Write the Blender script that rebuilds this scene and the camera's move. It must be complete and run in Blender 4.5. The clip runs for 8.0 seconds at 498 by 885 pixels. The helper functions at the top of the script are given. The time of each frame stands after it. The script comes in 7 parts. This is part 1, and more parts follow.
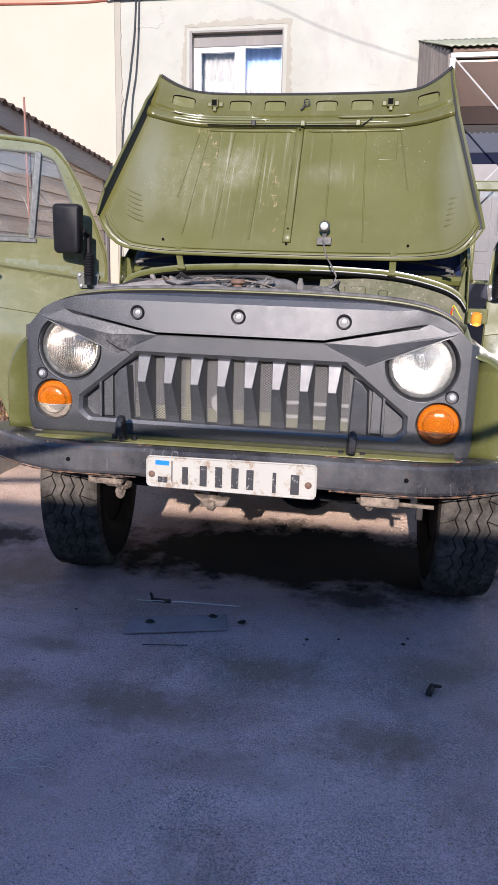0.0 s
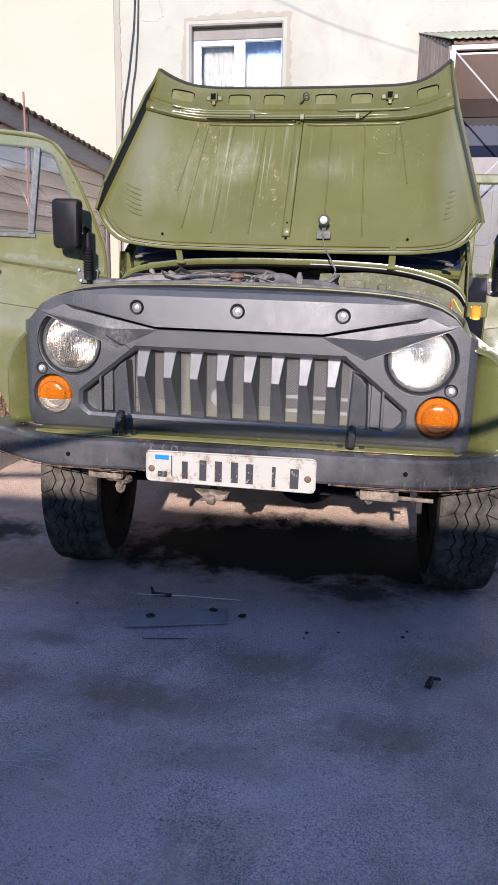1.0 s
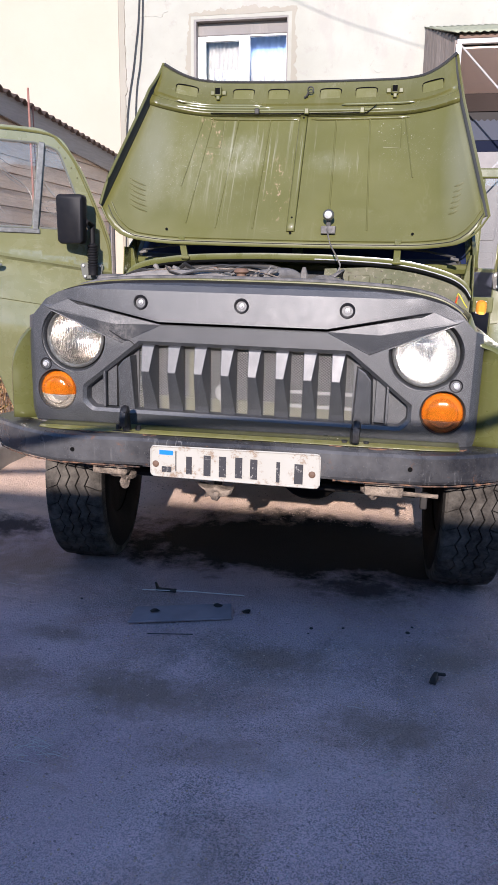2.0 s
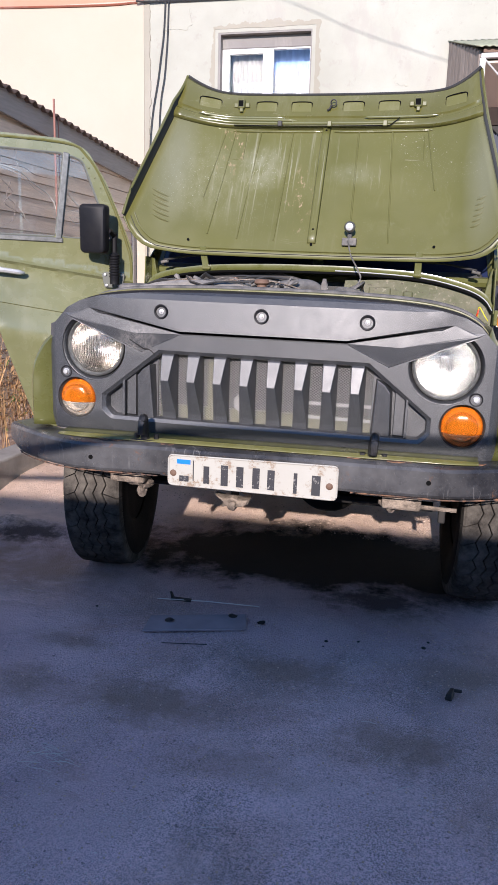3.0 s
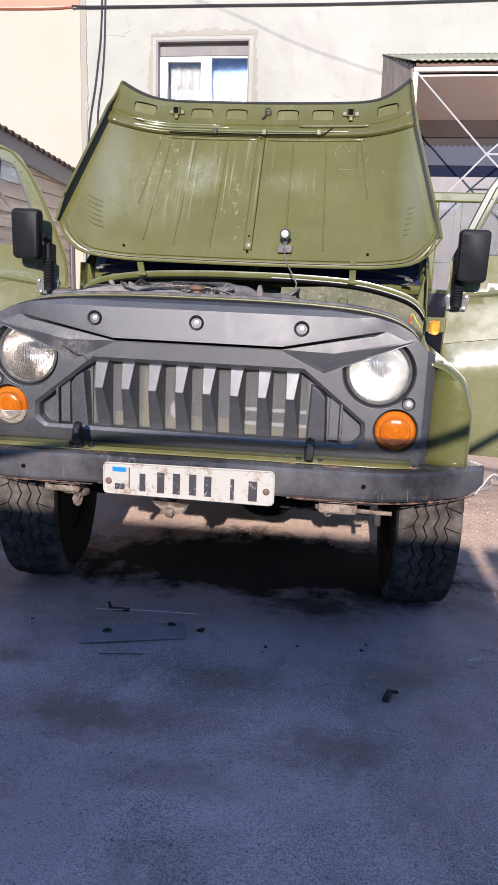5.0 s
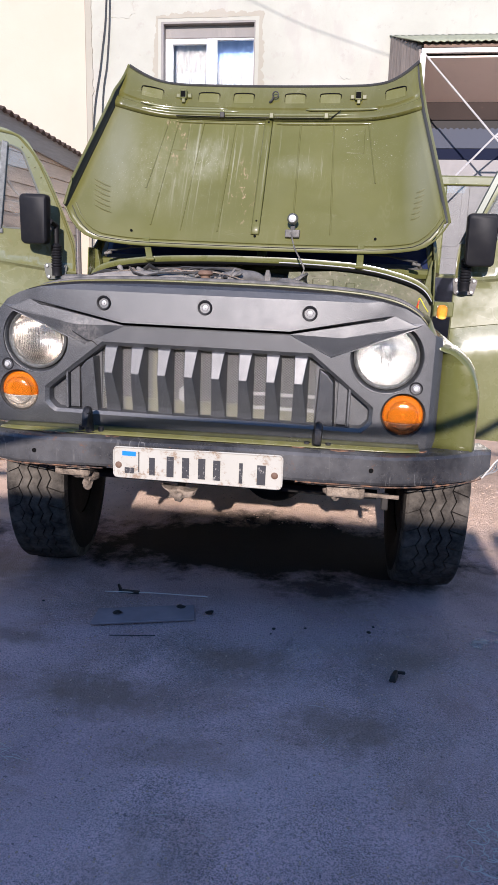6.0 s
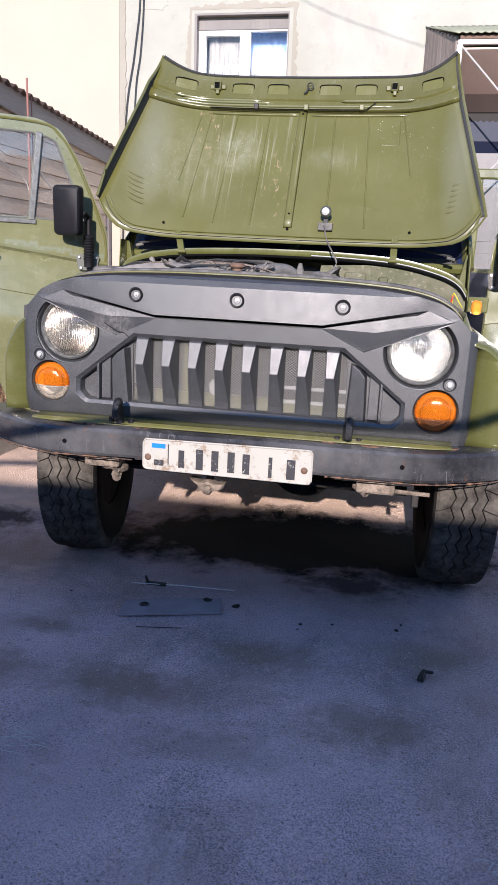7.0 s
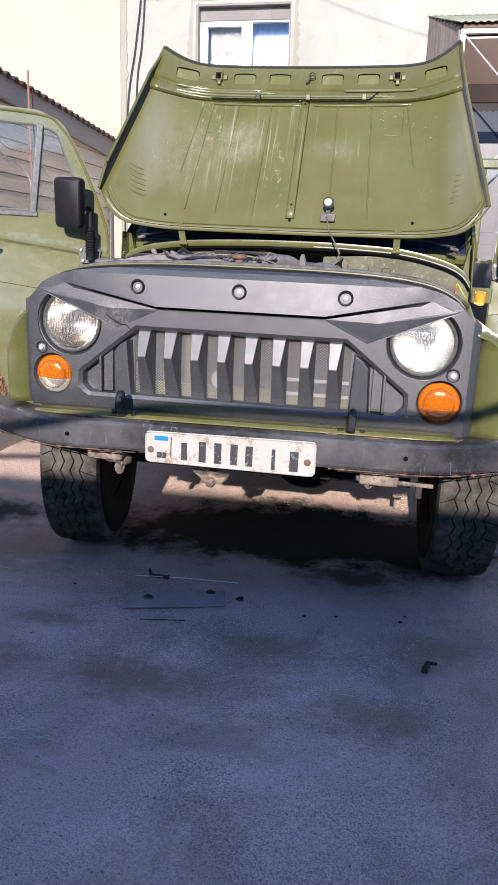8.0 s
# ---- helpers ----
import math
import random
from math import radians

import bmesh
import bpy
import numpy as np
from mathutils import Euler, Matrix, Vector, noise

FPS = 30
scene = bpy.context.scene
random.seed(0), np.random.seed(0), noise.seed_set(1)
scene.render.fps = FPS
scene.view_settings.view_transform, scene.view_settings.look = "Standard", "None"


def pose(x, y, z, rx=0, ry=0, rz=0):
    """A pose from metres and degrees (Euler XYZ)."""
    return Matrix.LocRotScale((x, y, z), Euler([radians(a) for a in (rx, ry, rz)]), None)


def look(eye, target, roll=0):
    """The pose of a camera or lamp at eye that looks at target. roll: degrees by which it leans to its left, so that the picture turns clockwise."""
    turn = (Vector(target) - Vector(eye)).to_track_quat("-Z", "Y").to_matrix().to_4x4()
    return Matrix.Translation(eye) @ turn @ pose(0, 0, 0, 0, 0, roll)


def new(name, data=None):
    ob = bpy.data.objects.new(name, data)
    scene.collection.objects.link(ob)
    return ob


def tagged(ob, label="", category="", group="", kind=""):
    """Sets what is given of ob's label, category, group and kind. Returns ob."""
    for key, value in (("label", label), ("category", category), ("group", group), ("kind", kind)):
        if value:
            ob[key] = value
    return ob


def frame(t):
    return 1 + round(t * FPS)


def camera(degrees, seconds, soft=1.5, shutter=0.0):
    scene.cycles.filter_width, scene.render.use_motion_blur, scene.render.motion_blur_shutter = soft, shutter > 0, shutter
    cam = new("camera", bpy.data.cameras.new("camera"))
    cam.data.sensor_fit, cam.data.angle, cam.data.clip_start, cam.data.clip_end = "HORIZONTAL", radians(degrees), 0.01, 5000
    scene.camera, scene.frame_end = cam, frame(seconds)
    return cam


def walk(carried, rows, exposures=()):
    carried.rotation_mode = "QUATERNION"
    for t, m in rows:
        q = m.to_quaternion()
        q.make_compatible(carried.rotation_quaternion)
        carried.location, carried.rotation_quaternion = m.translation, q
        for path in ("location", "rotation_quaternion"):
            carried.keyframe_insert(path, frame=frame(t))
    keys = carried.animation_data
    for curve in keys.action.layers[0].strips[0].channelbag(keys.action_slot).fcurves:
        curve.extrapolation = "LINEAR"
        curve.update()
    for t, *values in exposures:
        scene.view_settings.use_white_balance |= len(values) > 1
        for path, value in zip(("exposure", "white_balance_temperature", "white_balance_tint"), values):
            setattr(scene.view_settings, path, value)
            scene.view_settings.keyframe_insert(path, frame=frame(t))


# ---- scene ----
cam = camera(37.0, 8.0)
EXPOSURES = [(0.0, 0.90, 5640, 19), (1.2, 0.92, 5640, 19), (2.5, 0.96, 5640, 19), (3.2, 0.89, 5640, 19), (4.7, 0.88, 5640, 19), (6.0, 0.91, 5640, 19), (8.0, 0.99, 5640, 19)]
PATH = [
    (0, (0.465, -2.128, 1.132), (0.103, -0.211, 0.692), 1.2),
    (0.5, (0.475, -2.13, 1.133), (0.108, -0.219, 0.671), 0.8),
    (1, (0.472, -2.132, 1.132), (0.107, -0.219, 0.678), 1.0),
    (2.5, (0.476, -2.126, 1.126), (0.079, -0.222, 0.659), 0.9),
    (3, (0.473, -2.126, 1.128), (0.047, -0.221, 0.69), 1.5),
    (3.5, (0.472, -2.127, 1.131), (0.049, -0.22, 0.704), 1.5),
    (4, (0.477, -2.128, 1.13), (0.068, -0.217, 0.708), 1.6),
    (4.5, (0.48, -2.121, 1.124), (0.131, -0.194, 0.714), 1.8),
    (4.7, (0.494, -2.113, 1.125), (0.207, -0.176, 0.718), 1.8),
    (5.8, (0.497, -2.137, 1.118), (0.221, -0.207, 0.671), 1.65),
    (6, (0.49, -2.137, 1.124), (0.197, -0.211, 0.671), 1.6),
    (6.5, (0.483, -2.137, 1.126), (0.154, -0.219, 0.664), 1.6),
    (7, (0.476, -2.127, 1.121), (0.116, -0.217, 0.65), 2.1),
    (7.5, (0.477, -2.124, 1.118), (0.116, -0.218, 0.634), 2.2),
    (8, (0.477, -2.122, 1.116), (0.109, -0.217, 0.627), 1.8),
]
walk(cam, [(t, look(eye, target, roll)) for t, eye, target, roll in PATH], EXPOSURES)

from mathutils import geometry

# ---- world and sun: low sun from behind the camera ----
SUN_WAY = Vector((-0.06, 1.0, -0.363)).normalized()
world = bpy.data.worlds.new("sky")
scene.world = world
world.use_nodes = True
wn = world.node_tree.nodes
sky = wn.new("ShaderNodeTexSky")
sky.sky_type = "NISHITA"
sky.sun_disc = False
sky.sun_elevation = math.asin(-SUN_WAY.z)
sky.sun_rotation = math.atan2(-SUN_WAY.x, -SUN_WAY.y)
wn["Background"].inputs["Strength"].default_value = 0.112
sky.dust_density = 0.0
sky.ozone_density = 3.0
world.node_tree.links.new(sky.outputs[0], wn["Background"].inputs["Color"])
sun_data = bpy.data.lights.new("sun", "SUN")
sun_data.energy = 4.0
sun_data.angle = radians(0.53)
sun_data.color = (1.0, 0.86, 0.69)
sun = new("sun", sun_data)
sun.matrix_world = Matrix.Translation((0, -6, 8)) @ SUN_WAY.to_track_quat("-Z", "Y").to_matrix().to_4x4()


# ---- materials ----
class Mat:
    """A small node builder on one Principled material; coordinates are object space, in metres."""

    def __init__(self, name, rough=0.5, metal=0.0, spec=0.5):
        self.m = bpy.data.materials.new(name)
        self.m.use_nodes = True
        self.t = self.m.node_tree
        self.p = self.t.nodes["Principled BSDF"]
        self.p.inputs["Roughness"].default_value = rough
        self.p.inputs["Metallic"].default_value = metal
        self.p.inputs["Specular IOR Level"].default_value = spec
        self.co = self.t.nodes.new("ShaderNodeTexCoord").outputs["Object"]

    def node(self, kind, **inputs):
        n = self.t.nodes.new(kind)
        for k, v in inputs.items():
            k = k.replace("_", " ")
            if hasattr(v, "is_output"):
                self.t.links.new(v, n.inputs[k])
            else:
                n.inputs[k].default_value = v
        return n

    def stretch(self, sx, sy, sz):
        n = self.node("ShaderNodeMapping", Vector=self.co)
        n.inputs["Scale"].default_value = (sx, sy, sz)
        return n.outputs[0]

    def noise(self, scale, detail=4.0, rough=0.55, co=None, dist=0.0):
        return self.node("ShaderNodeTexNoise", Vector=co or self.co, Scale=scale, Detail=detail, Roughness=rough, Distortion=dist).outputs["Fac"]

    def cells(self, scale, co=None, feature="F1"):
        n = self.node("ShaderNodeTexVoronoi", Vector=co or self.co, Scale=scale)
        n.feature = feature
        return n.outputs["Distance"]

    def ramp(self, fac, a, b, lo=0.0, hi=1.0):
        n = self.node("ShaderNodeMapRange", Value=fac)
        n.inputs["From Min"].default_value, n.inputs["From Max"].default_value = a, b
        n.inputs["To Min"].default_value, n.inputs["To Max"].default_value = lo, hi
        return n.outputs[0]

    def math(self, op, a, b):
        n = self.t.nodes.new("ShaderNodeMath")
        n.operation = op
        for k, v in enumerate((a, b)):
            if hasattr(v, "is_output"):
                self.t.links.new(v, n.inputs[k])
            else:
                n.inputs[k].default_value = v
        return n.outputs[0]

    def mix(self, fac, a, b):
        n = self.t.nodes.new("ShaderNodeMix")
        n.data_type = "RGBA"
        for k, v in ((0, fac), (6, a), (7, b)):
            if hasattr(v, "is_output"):
                self.t.links.new(v, n.inputs[k])
            else:
                n.inputs[k].default_value = v if k == 0 else (*v, 1)
        return n.outputs[2]

    def per_object(self):
        return self.t.nodes.new("ShaderNodeObjectInfo").outputs["Random"]

    def per_island(self):
        return self.t.nodes.new("ShaderNodeNewGeometry").outputs["Random Per Island"]

    def hairlines(self, scale, width, co=None, dist=1.0):
        away = self.math("ABSOLUTE", self.math("SUBTRACT", self.noise(scale, 3, 0.5, co, dist), 0.5), 0.0)
        return self.ramp(away, 0.0, width, 1.0, 0.0)

    def color(self, c):
        if hasattr(c, "is_output"):
            self.t.links.new(c, self.p.inputs["Base Color"])
        else:
            self.p.inputs["Base Color"].default_value = (*c, 1)
        return self

    def set(self, key, v):
        if hasattr(v, "is_output"):
            self.t.links.new(v, self.p.inputs[key])
        else:
            self.p.inputs[key].default_value = v
        return self

    def bump(self, height, strength=0.3, distance=0.01):
        n = self.node("ShaderNodeBump", Height=height, Strength=strength, Distance=distance)
        self.t.links.new(n.outputs[0], self.p.inputs["Normal"])
        return self


def paint(name, base, dust=0.25, chips=0.03, rough=0.32, coat=0.4):
    m = Mat(name, rough)
    blot = m.noise(3.0, 5)
    c = m.mix(m.ramp(blot, 0.3, 0.7), [v * 0.88 for v in base], [min(1, v * 1.12) for v in base])
    grime = m.math("MULTIPLY", m.ramp(m.noise(11.0, 7, 0.72, m.stretch(1.6, 0.5, 0.5)), 0.5, 0.72), dust * 0.55)
    c = m.mix(grime, c, (0.36, 0.34, 0.24))
    specks = m.math("MULTIPLY", m.ramp(m.noise(190.0, 2, 0.5), 0.67, 0.75, 0.0, min(1.0, dust * 1.2)), m.ramp(m.noise(4.0, 4), 0.42, 0.62))
    c = m.mix(specks, c, (0.62, 0.61, 0.5))
    marks = m.math("MULTIPLY", m.hairlines(5.0, 0.006, m.stretch(0.5, 0.5, 1.8)), m.ramp(m.noise(4.0, 4), 0.52, 0.64, 0.0, min(0.5, dust * 1.4)))
    c = m.mix(marks, c, (0.46, 0.46, 0.36))
    chip = m.ramp(m.noise(22.0, 5, 0.7), 0.80 - chips, 0.81 - chips)
    c = m.mix(chip, c, (0.17, 0.09, 0.05))
    m.color(c).set("Roughness", m.ramp(m.noise(14.0, 5), 0.3, 0.75, rough * 0.75, rough * 1.7))
    m.set("Coat Weight", coat).set("Coat Roughness", 0.14)
    m.bump(m.math("ADD", m.math("MULTIPLY", m.noise(2.6, 4), 0.45), m.math("MULTIPLY", m.noise(120.0, 3), 0.05)), 0.14, 0.009)
    return m.m


green = paint("olive_paint", (0.098, 0.102, 0.027), 0.10, 0.02, 0.26, 0.6)
gloss_green = paint("olive_gloss_paint", (0.15, 0.15, 0.06), 0.0, 0.0, 0.12, 1.0)
stiffener_paint = paint("olive_stiffener_paint", (0.110, 0.105, 0.027), 0.16, 0.04, 0.19, 0.8)
straw_mat = Mat("pale_straw", 0.8).color((0.62, 0.58, 0.52)).m
edge_rust = Mat("flaking_edge_rust", 0.8)
edge_rust.color(edge_rust.mix(edge_rust.ramp(edge_rust.noise(40.0, 6, 0.75), 0.4, 0.65), (0.03, 0.026, 0.025), (0.26, 0.13, 0.065)))
edge_rust = edge_rust.m
door_paint = paint("olive_door_paint", (0.160, 0.163, 0.072), 0.22, 0.03, 0.22, 1.0)
green_dusty = paint("olive_paint_dusty", (0.128, 0.124, 0.034), 0.36, 0.045, 0.34)

def spot(m, cx, cz, rx, rz, lo=0.35):
    """One soft round place on an upright surface."""
    n = m.node("ShaderNodeMapping", Vector=m.co)
    n.inputs["Location"].default_value = (-cx / rx, 0, -cz / rz)
    n.inputs["Scale"].default_value = (1 / rx, 0, 1 / rz)
    v = m.t.nodes.new("ShaderNodeVectorMath")
    v.operation = "LENGTH"
    m.t.links.new(n.outputs[0], v.inputs[0])
    return m.ramp(v.outputs["Value"], lo, 1.0, 1.0, 0.0)


# underside of the hood: dust, painted sheen and flaked paint beside the centre channel
m = Mat("hood_underside_paint", 0.36)
c = m.mix(m.ramp(m.noise(3.0, 5), 0.3, 0.7), (0.096, 0.0955, 0.0235), (0.119, 0.1165, 0.0315))
film = m.ramp(m.noise(22.0, 9, 0.74, m.stretch(1.3, 0.6, 0.6)), 0.32, 0.68)
# pale haze: dust together with a painted specular sheen
haze_sheen = m.math("ADD", m.math("MULTIPLY", spot(m, -0.50, 1.53, 0.30, 0.22), 0.65), m.math("ADD", m.math("MULTIPLY", spot(m, -0.27, 1.59, 0.12, 0.12), 1.5), m.math("MULTIPLY", spot(m, 0.12, 1.56, 0.14, 0.06), 0.7)))
c = m.mix(m.math("MULTIPLY", m.math("MULTIPLY", film, haze_sheen), 0.18), c, (0.46, 0.47, 0.38))
# grey bands paint the sky's reflection on the curved hood edges
edge_sheen = m.math("ADD", spot(m, -0.655, 1.62, 0.10, 0.34, 0.2), spot(m, 0.665, 1.58, 0.09, 0.40, 0.2))
c = m.mix(m.math("MULTIPLY", edge_sheen, 0.22), c, (0.30, 0.31, 0.27))
dots = m.ramp(m.noise(240.0, 3, 0.6), 0.645, 0.70, 0.0, 0.75)
spread = m.math("ADD", m.math("MULTIPLY", m.math("ADD", haze_sheen, m.math("MULTIPLY", spot(m, 0.43, 1.60, 0.15, 0.20), 0.6)), 0.9), m.ramp(m.noise(3.4, 4), 0.48, 0.66, 0.02, 0.5))
c = m.mix(m.math("MULTIPLY", dots, spread), c, (0.62, 0.62, 0.54))
flake = m.math("MULTIPLY", m.ramp(m.noise(34.0, 8, 0.75, m.stretch(1.2, 1, 0.5)), 0.575, 0.61), m.math("ADD", spot(m, -0.095, 1.44, 0.075, 0.17), spot(m, -0.42, 1.68, 0.09, 0.16)))
c = m.mix(m.math("MINIMUM", flake, 0.9), c, (0.34, 0.25, 0.15))
scuff = m.ramp(m.noise(9.0, 8, 0.8, m.stretch(1.5, 0.4, 0.4), 3.0), 0.64, 0.68, 0.0, 0.03)
long_marks = m.math("MULTIPLY", m.hairlines(7.0, 0.012, m.stretch(1.6, 0.3, 0.3)), m.ramp(m.noise(6.0, 4), 0.5, 0.62, 0.0, 0.03))
streaks = m.math("MULTIPLY", m.ramp(m.noise(1.0, 5, 0.6, m.stretch(75, 1, 2.2)), 0.58, 0.68, 0.0, 0.40), m.math("ADD", spot(m, -0.22, 1.56, 0.34, 0.34, 0.2), spot(m, 0.18, 1.60, 0.25, 0.16, 0.1)))
c = m.mix(streaks, c, (0.44, 0.43, 0.34))
c = m.mix(long_marks, c, (0.50, 0.50, 0.41))
cross_marks = m.math("MULTIPLY", m.hairlines(4.0, 0.003, m.stretch(0.5, 1.0, 2.2)), m.ramp(m.noise(5.0, 4, 0.6, m.stretch(1.3, 1, 1)), 0.54, 0.64, 0.0, 0.06))
c = m.mix(cross_marks, c, (0.55, 0.54, 0.46))
c = m.mix(scuff, c, (0.42, 0.42, 0.30))
m.color(c).set("Roughness", m.ramp(m.noise(10.0, 6), 0.3, 0.72, 0.32, 0.55)).set("Coat Weight", 0.15).set("Coat Roughness", 0.15)
m.bump(m.math("ADD", m.noise(2.4, 3), m.math("MULTIPLY", m.noise(120.0, 3), 0.06)), 0.2, 0.012)
hood_paint = m.m

m = Mat("textured_black_plastic", 0.42, 0, 0.85)
grain = m.noise(560.0, 2, 0.6)
dustp = m.math("MULTIPLY", m.ramp(m.noise(7.0, 6, 0.65), 0.5, 0.8), 0.16)
c = m.mix(dustp, m.mix(m.ramp(grain, 0.46, 0.66), (0.016, 0.017, 0.019), (0.105, 0.110, 0.117)), (0.17, 0.165, 0.16))
scraped = m.math("MULTIPLY", spot(m, -0.405, 0.915, 0.085, 0.055), m.ramp(m.noise(75.0, 9, 0.85, None, 0.2), 0.44, 0.62))
c = m.mix(m.math("MULTIPLY", scraped, 0.6), c, (0.34, 0.32, 0.29))
m.color(c)
m.set("Roughness", m.ramp(m.noise(30.0, 4), 0.3, 0.7, 0.39, 0.49)).set("IOR", 1.55).bump(grain, 0.35, 0.0010)
plastic = m.m

m = Mat("smooth_black_plastic", 0.50, 0, 0.16)
m.color(m.mix(m.ramp(m.noise(18.0, 5), 0.45, 0.8), (0.011, 0.011, 0.013), (0.019, 0.0185, 0.019))).bump(m.noise(300.0, 2), 0.15, 0.001)
plastic_smooth = m.m

m = Mat("worn_black_bumper_paint", 0.35)
rust = m.ramp(m.noise(13.0, 10, 0.82), 0.595, 0.63)
scr = m.ramp(m.noise(55.0, 8, 0.85, m.stretch(1.0, 1, 0.5), 3.5), 0.60, 0.66)
haze = m.ramp(m.noise(14.0, 9, 0.82), 0.46, 0.70, 0.0, 0.3)
c = m.mix(m.ramp(m.noise(2.2, 6, 0.65), 0.42, 0.66), (0.022, 0.022, 0.024), (0.110, 0.110, 0.111))
c = m.mix(haze, c, (0.12, 0.115, 0.11))
c = m.mix(m.math("MULTIPLY", scr, 0.7), c, (0.36, 0.35, 0.33))
scratch = m.math("MULTIPLY", m.hairlines(6.0, 0.010, m.stretch(2.6, 1, 0.35), 0.3), m.ramp(m.noise(7.0, 4), 0.50, 0.62, 0.0, 0.4))
c = m.mix(scratch, c, (0.36, 0.35, 0.33))
c = m.mix(m.math("MULTIPLY", rust, 0.8), c, (0.15, 0.075, 0.04))
m.color(c).set("Roughness", m.ramp(m.noise(12.0, 5), 0.3, 0.7, 0.20, 0.42)).bump(m.noise(7.0, 5), 0.25, 0.01)
bumper_paint = m.m

m = Mat("tyre_rubber", 0.8, 0, 0.15)
m.color(m.mix(m.ramp(m.noise(11.0, 6, 0.65), 0.35, 0.7), (0.003, 0.003, 0.003), (0.014, 0.012, 0.011))).bump(m.noise(160.0, 4), 0.4, 0.003)
rubber = m.m
m = Mat("dusty_tread_rubber", 0.9, 0, 0.08)
m.color(m.mix(m.ramp(m.noise(14.0, 7, 0.7), 0.35, 0.68), (0.030, 0.027, 0.024), (0.135, 0.122, 0.104))).bump(m.noise(160.0, 4), 0.4, 0.003)
tread_mat = m.m
m = Mat("black_rubber_seal", 0.6)
m.color(m.mix(m.noise(30.0, 4), (0.012, 0.012, 0.012), (0.05, 0.048, 0.045)))
seal = m.m

m = Mat("dusty_rubber_seal", 0.8)
m.color(m.mix(m.ramp(m.noise(24.0, 6, 0.7), 0.35, 0.7), (0.055, 0.054, 0.052), (0.17, 0.16, 0.148)))
dusty_seal = m.m

m = Mat("bright_metal", 0.14, 1.0)
m.color((0.82, 0.82, 0.80)).set("Roughness", m.ramp(m.noise(40.0, 5), 0.3, 0.75, 0.08, 0.3))
chrome = m.m
m = Mat("galvanised_metal", 0.34, 0.35)
m.color(m.mix(m.noise(60.0, 4), (0.45, 0.45, 0.44), (0.66, 0.66, 0.64)))
zinc = m.m
m = Mat("headlight_reflector", 0.24, 1.0)
m.color((0.66, 0.66, 0.65))
reflector = m.m
# browned, and painted duller than the sun-struck right reflector
m = Mat("browned_dimmed_reflector", 0.22, 1.0)
m.color(m.mix(m.ramp(m.noise(16.0, 5), 0.35, 0.7), (0.46, 0.41, 0.35), (0.68, 0.67, 0.65)))
dim_reflector = m.m

m = Mat("fluted_headlight_glass", 0.02)
m.color((0.97, 0.98, 0.98)).set("Transmission Weight", 1.0).set("IOR", 1.45)
wv = m.node("ShaderNodeTexWave", Vector=m.co, Scale=48.0, Distortion=0.0)
m.bump(m.math("ADD", wv.outputs["Fac"], m.math("MULTIPLY", m.noise(30.0, 4), 0.7)), 0.32, 0.0036)
lens_glass = m.m
m = Mat("window_glass", 0.02)
m.color((0.92, 0.95, 0.94)).set("Transmission Weight", 1.0).set("IOR", 1.45)
m.set("Roughness", m.ramp(m.noise(8.0, 5), 0.45, 0.75, 0.0, 0.08))
glass = m.m
m = Mat("dusty_door_glass", 0.05)
# dust film; its pale hairlines paint the reflections of branches
film = m.math("MAXIMUM", m.ramp(m.noise(6.0, 8, 0.75, m.stretch(1, 1, 1.6), 1.5), 0.46, 0.74, 0.0, 0.22), m.math("MULTIPLY", m.hairlines(2.6, 0.007, m.stretch(0.8, 0.8, 1.5), 0.6), m.ramp(m.noise(5.0, 3), 0.42, 0.55)))
m.color(m.mix(film, (0.95, 0.96, 0.96), (0.36, 0.37, 0.36))).set("IOR", 1.5)
m.set("Transmission Weight", m.ramp(film, 0.0, 1.0, 1.0, 0.82)).set("Roughness", 0.0)
door_glass = m.m


def lens(name, base, trans):
    q = Mat(name, 0.13)
    q.color(base).set("Transmission Weight", trans).set("IOR", 1.4)
    ringed = q.node("ShaderNodeTexWave", Vector=q.co, Scale=60.0)
    ringed.wave_type = "BANDS"
    q.bump(ringed.outputs["Fac"], 0.12, 0.0015)
    return q.m


orange = lens("orange_lamp_lens", (0.64, 0.215, 0.008), 0.66)
amber = lens("amber_marker_lens", (0.80, 0.25, 0.010), 0.35)
orange_dim = lens("dull_amber_lens", (0.34, 0.15, 0.06), 0.6)
clear = lens("clear_lamp_lens", (0.45, 0.42, 0.37), 0.72)

m = Mat("white_plate_enamel", 0.35)
worn = m.ramp(m.noise(21.0, 10, 0.82), 0.535, 0.60)
m.color(m.mix(m.math("MULTIPLY", worn, 0.75), m.mix(m.noise(12.0, 4), (0.38, 0.365, 0.315), (0.47, 0.46, 0.41)), (0.22, 0.135, 0.07)))
plate_white = m.m
plate_ink = Mat("worn_black_plate_ink", 0.5)
plate_ink.color(plate_ink.mix(plate_ink.ramp(plate_ink.noise(110.0, 4), 0.6, 0.72), (0.03, 0.03, 0.035), (0.30, 0.29, 0.27)))
plate_ink = plate_ink.m
plate_blue = Mat("blue_plate_enamel", 0.4).color((0.015, 0.19, 0.62)).m

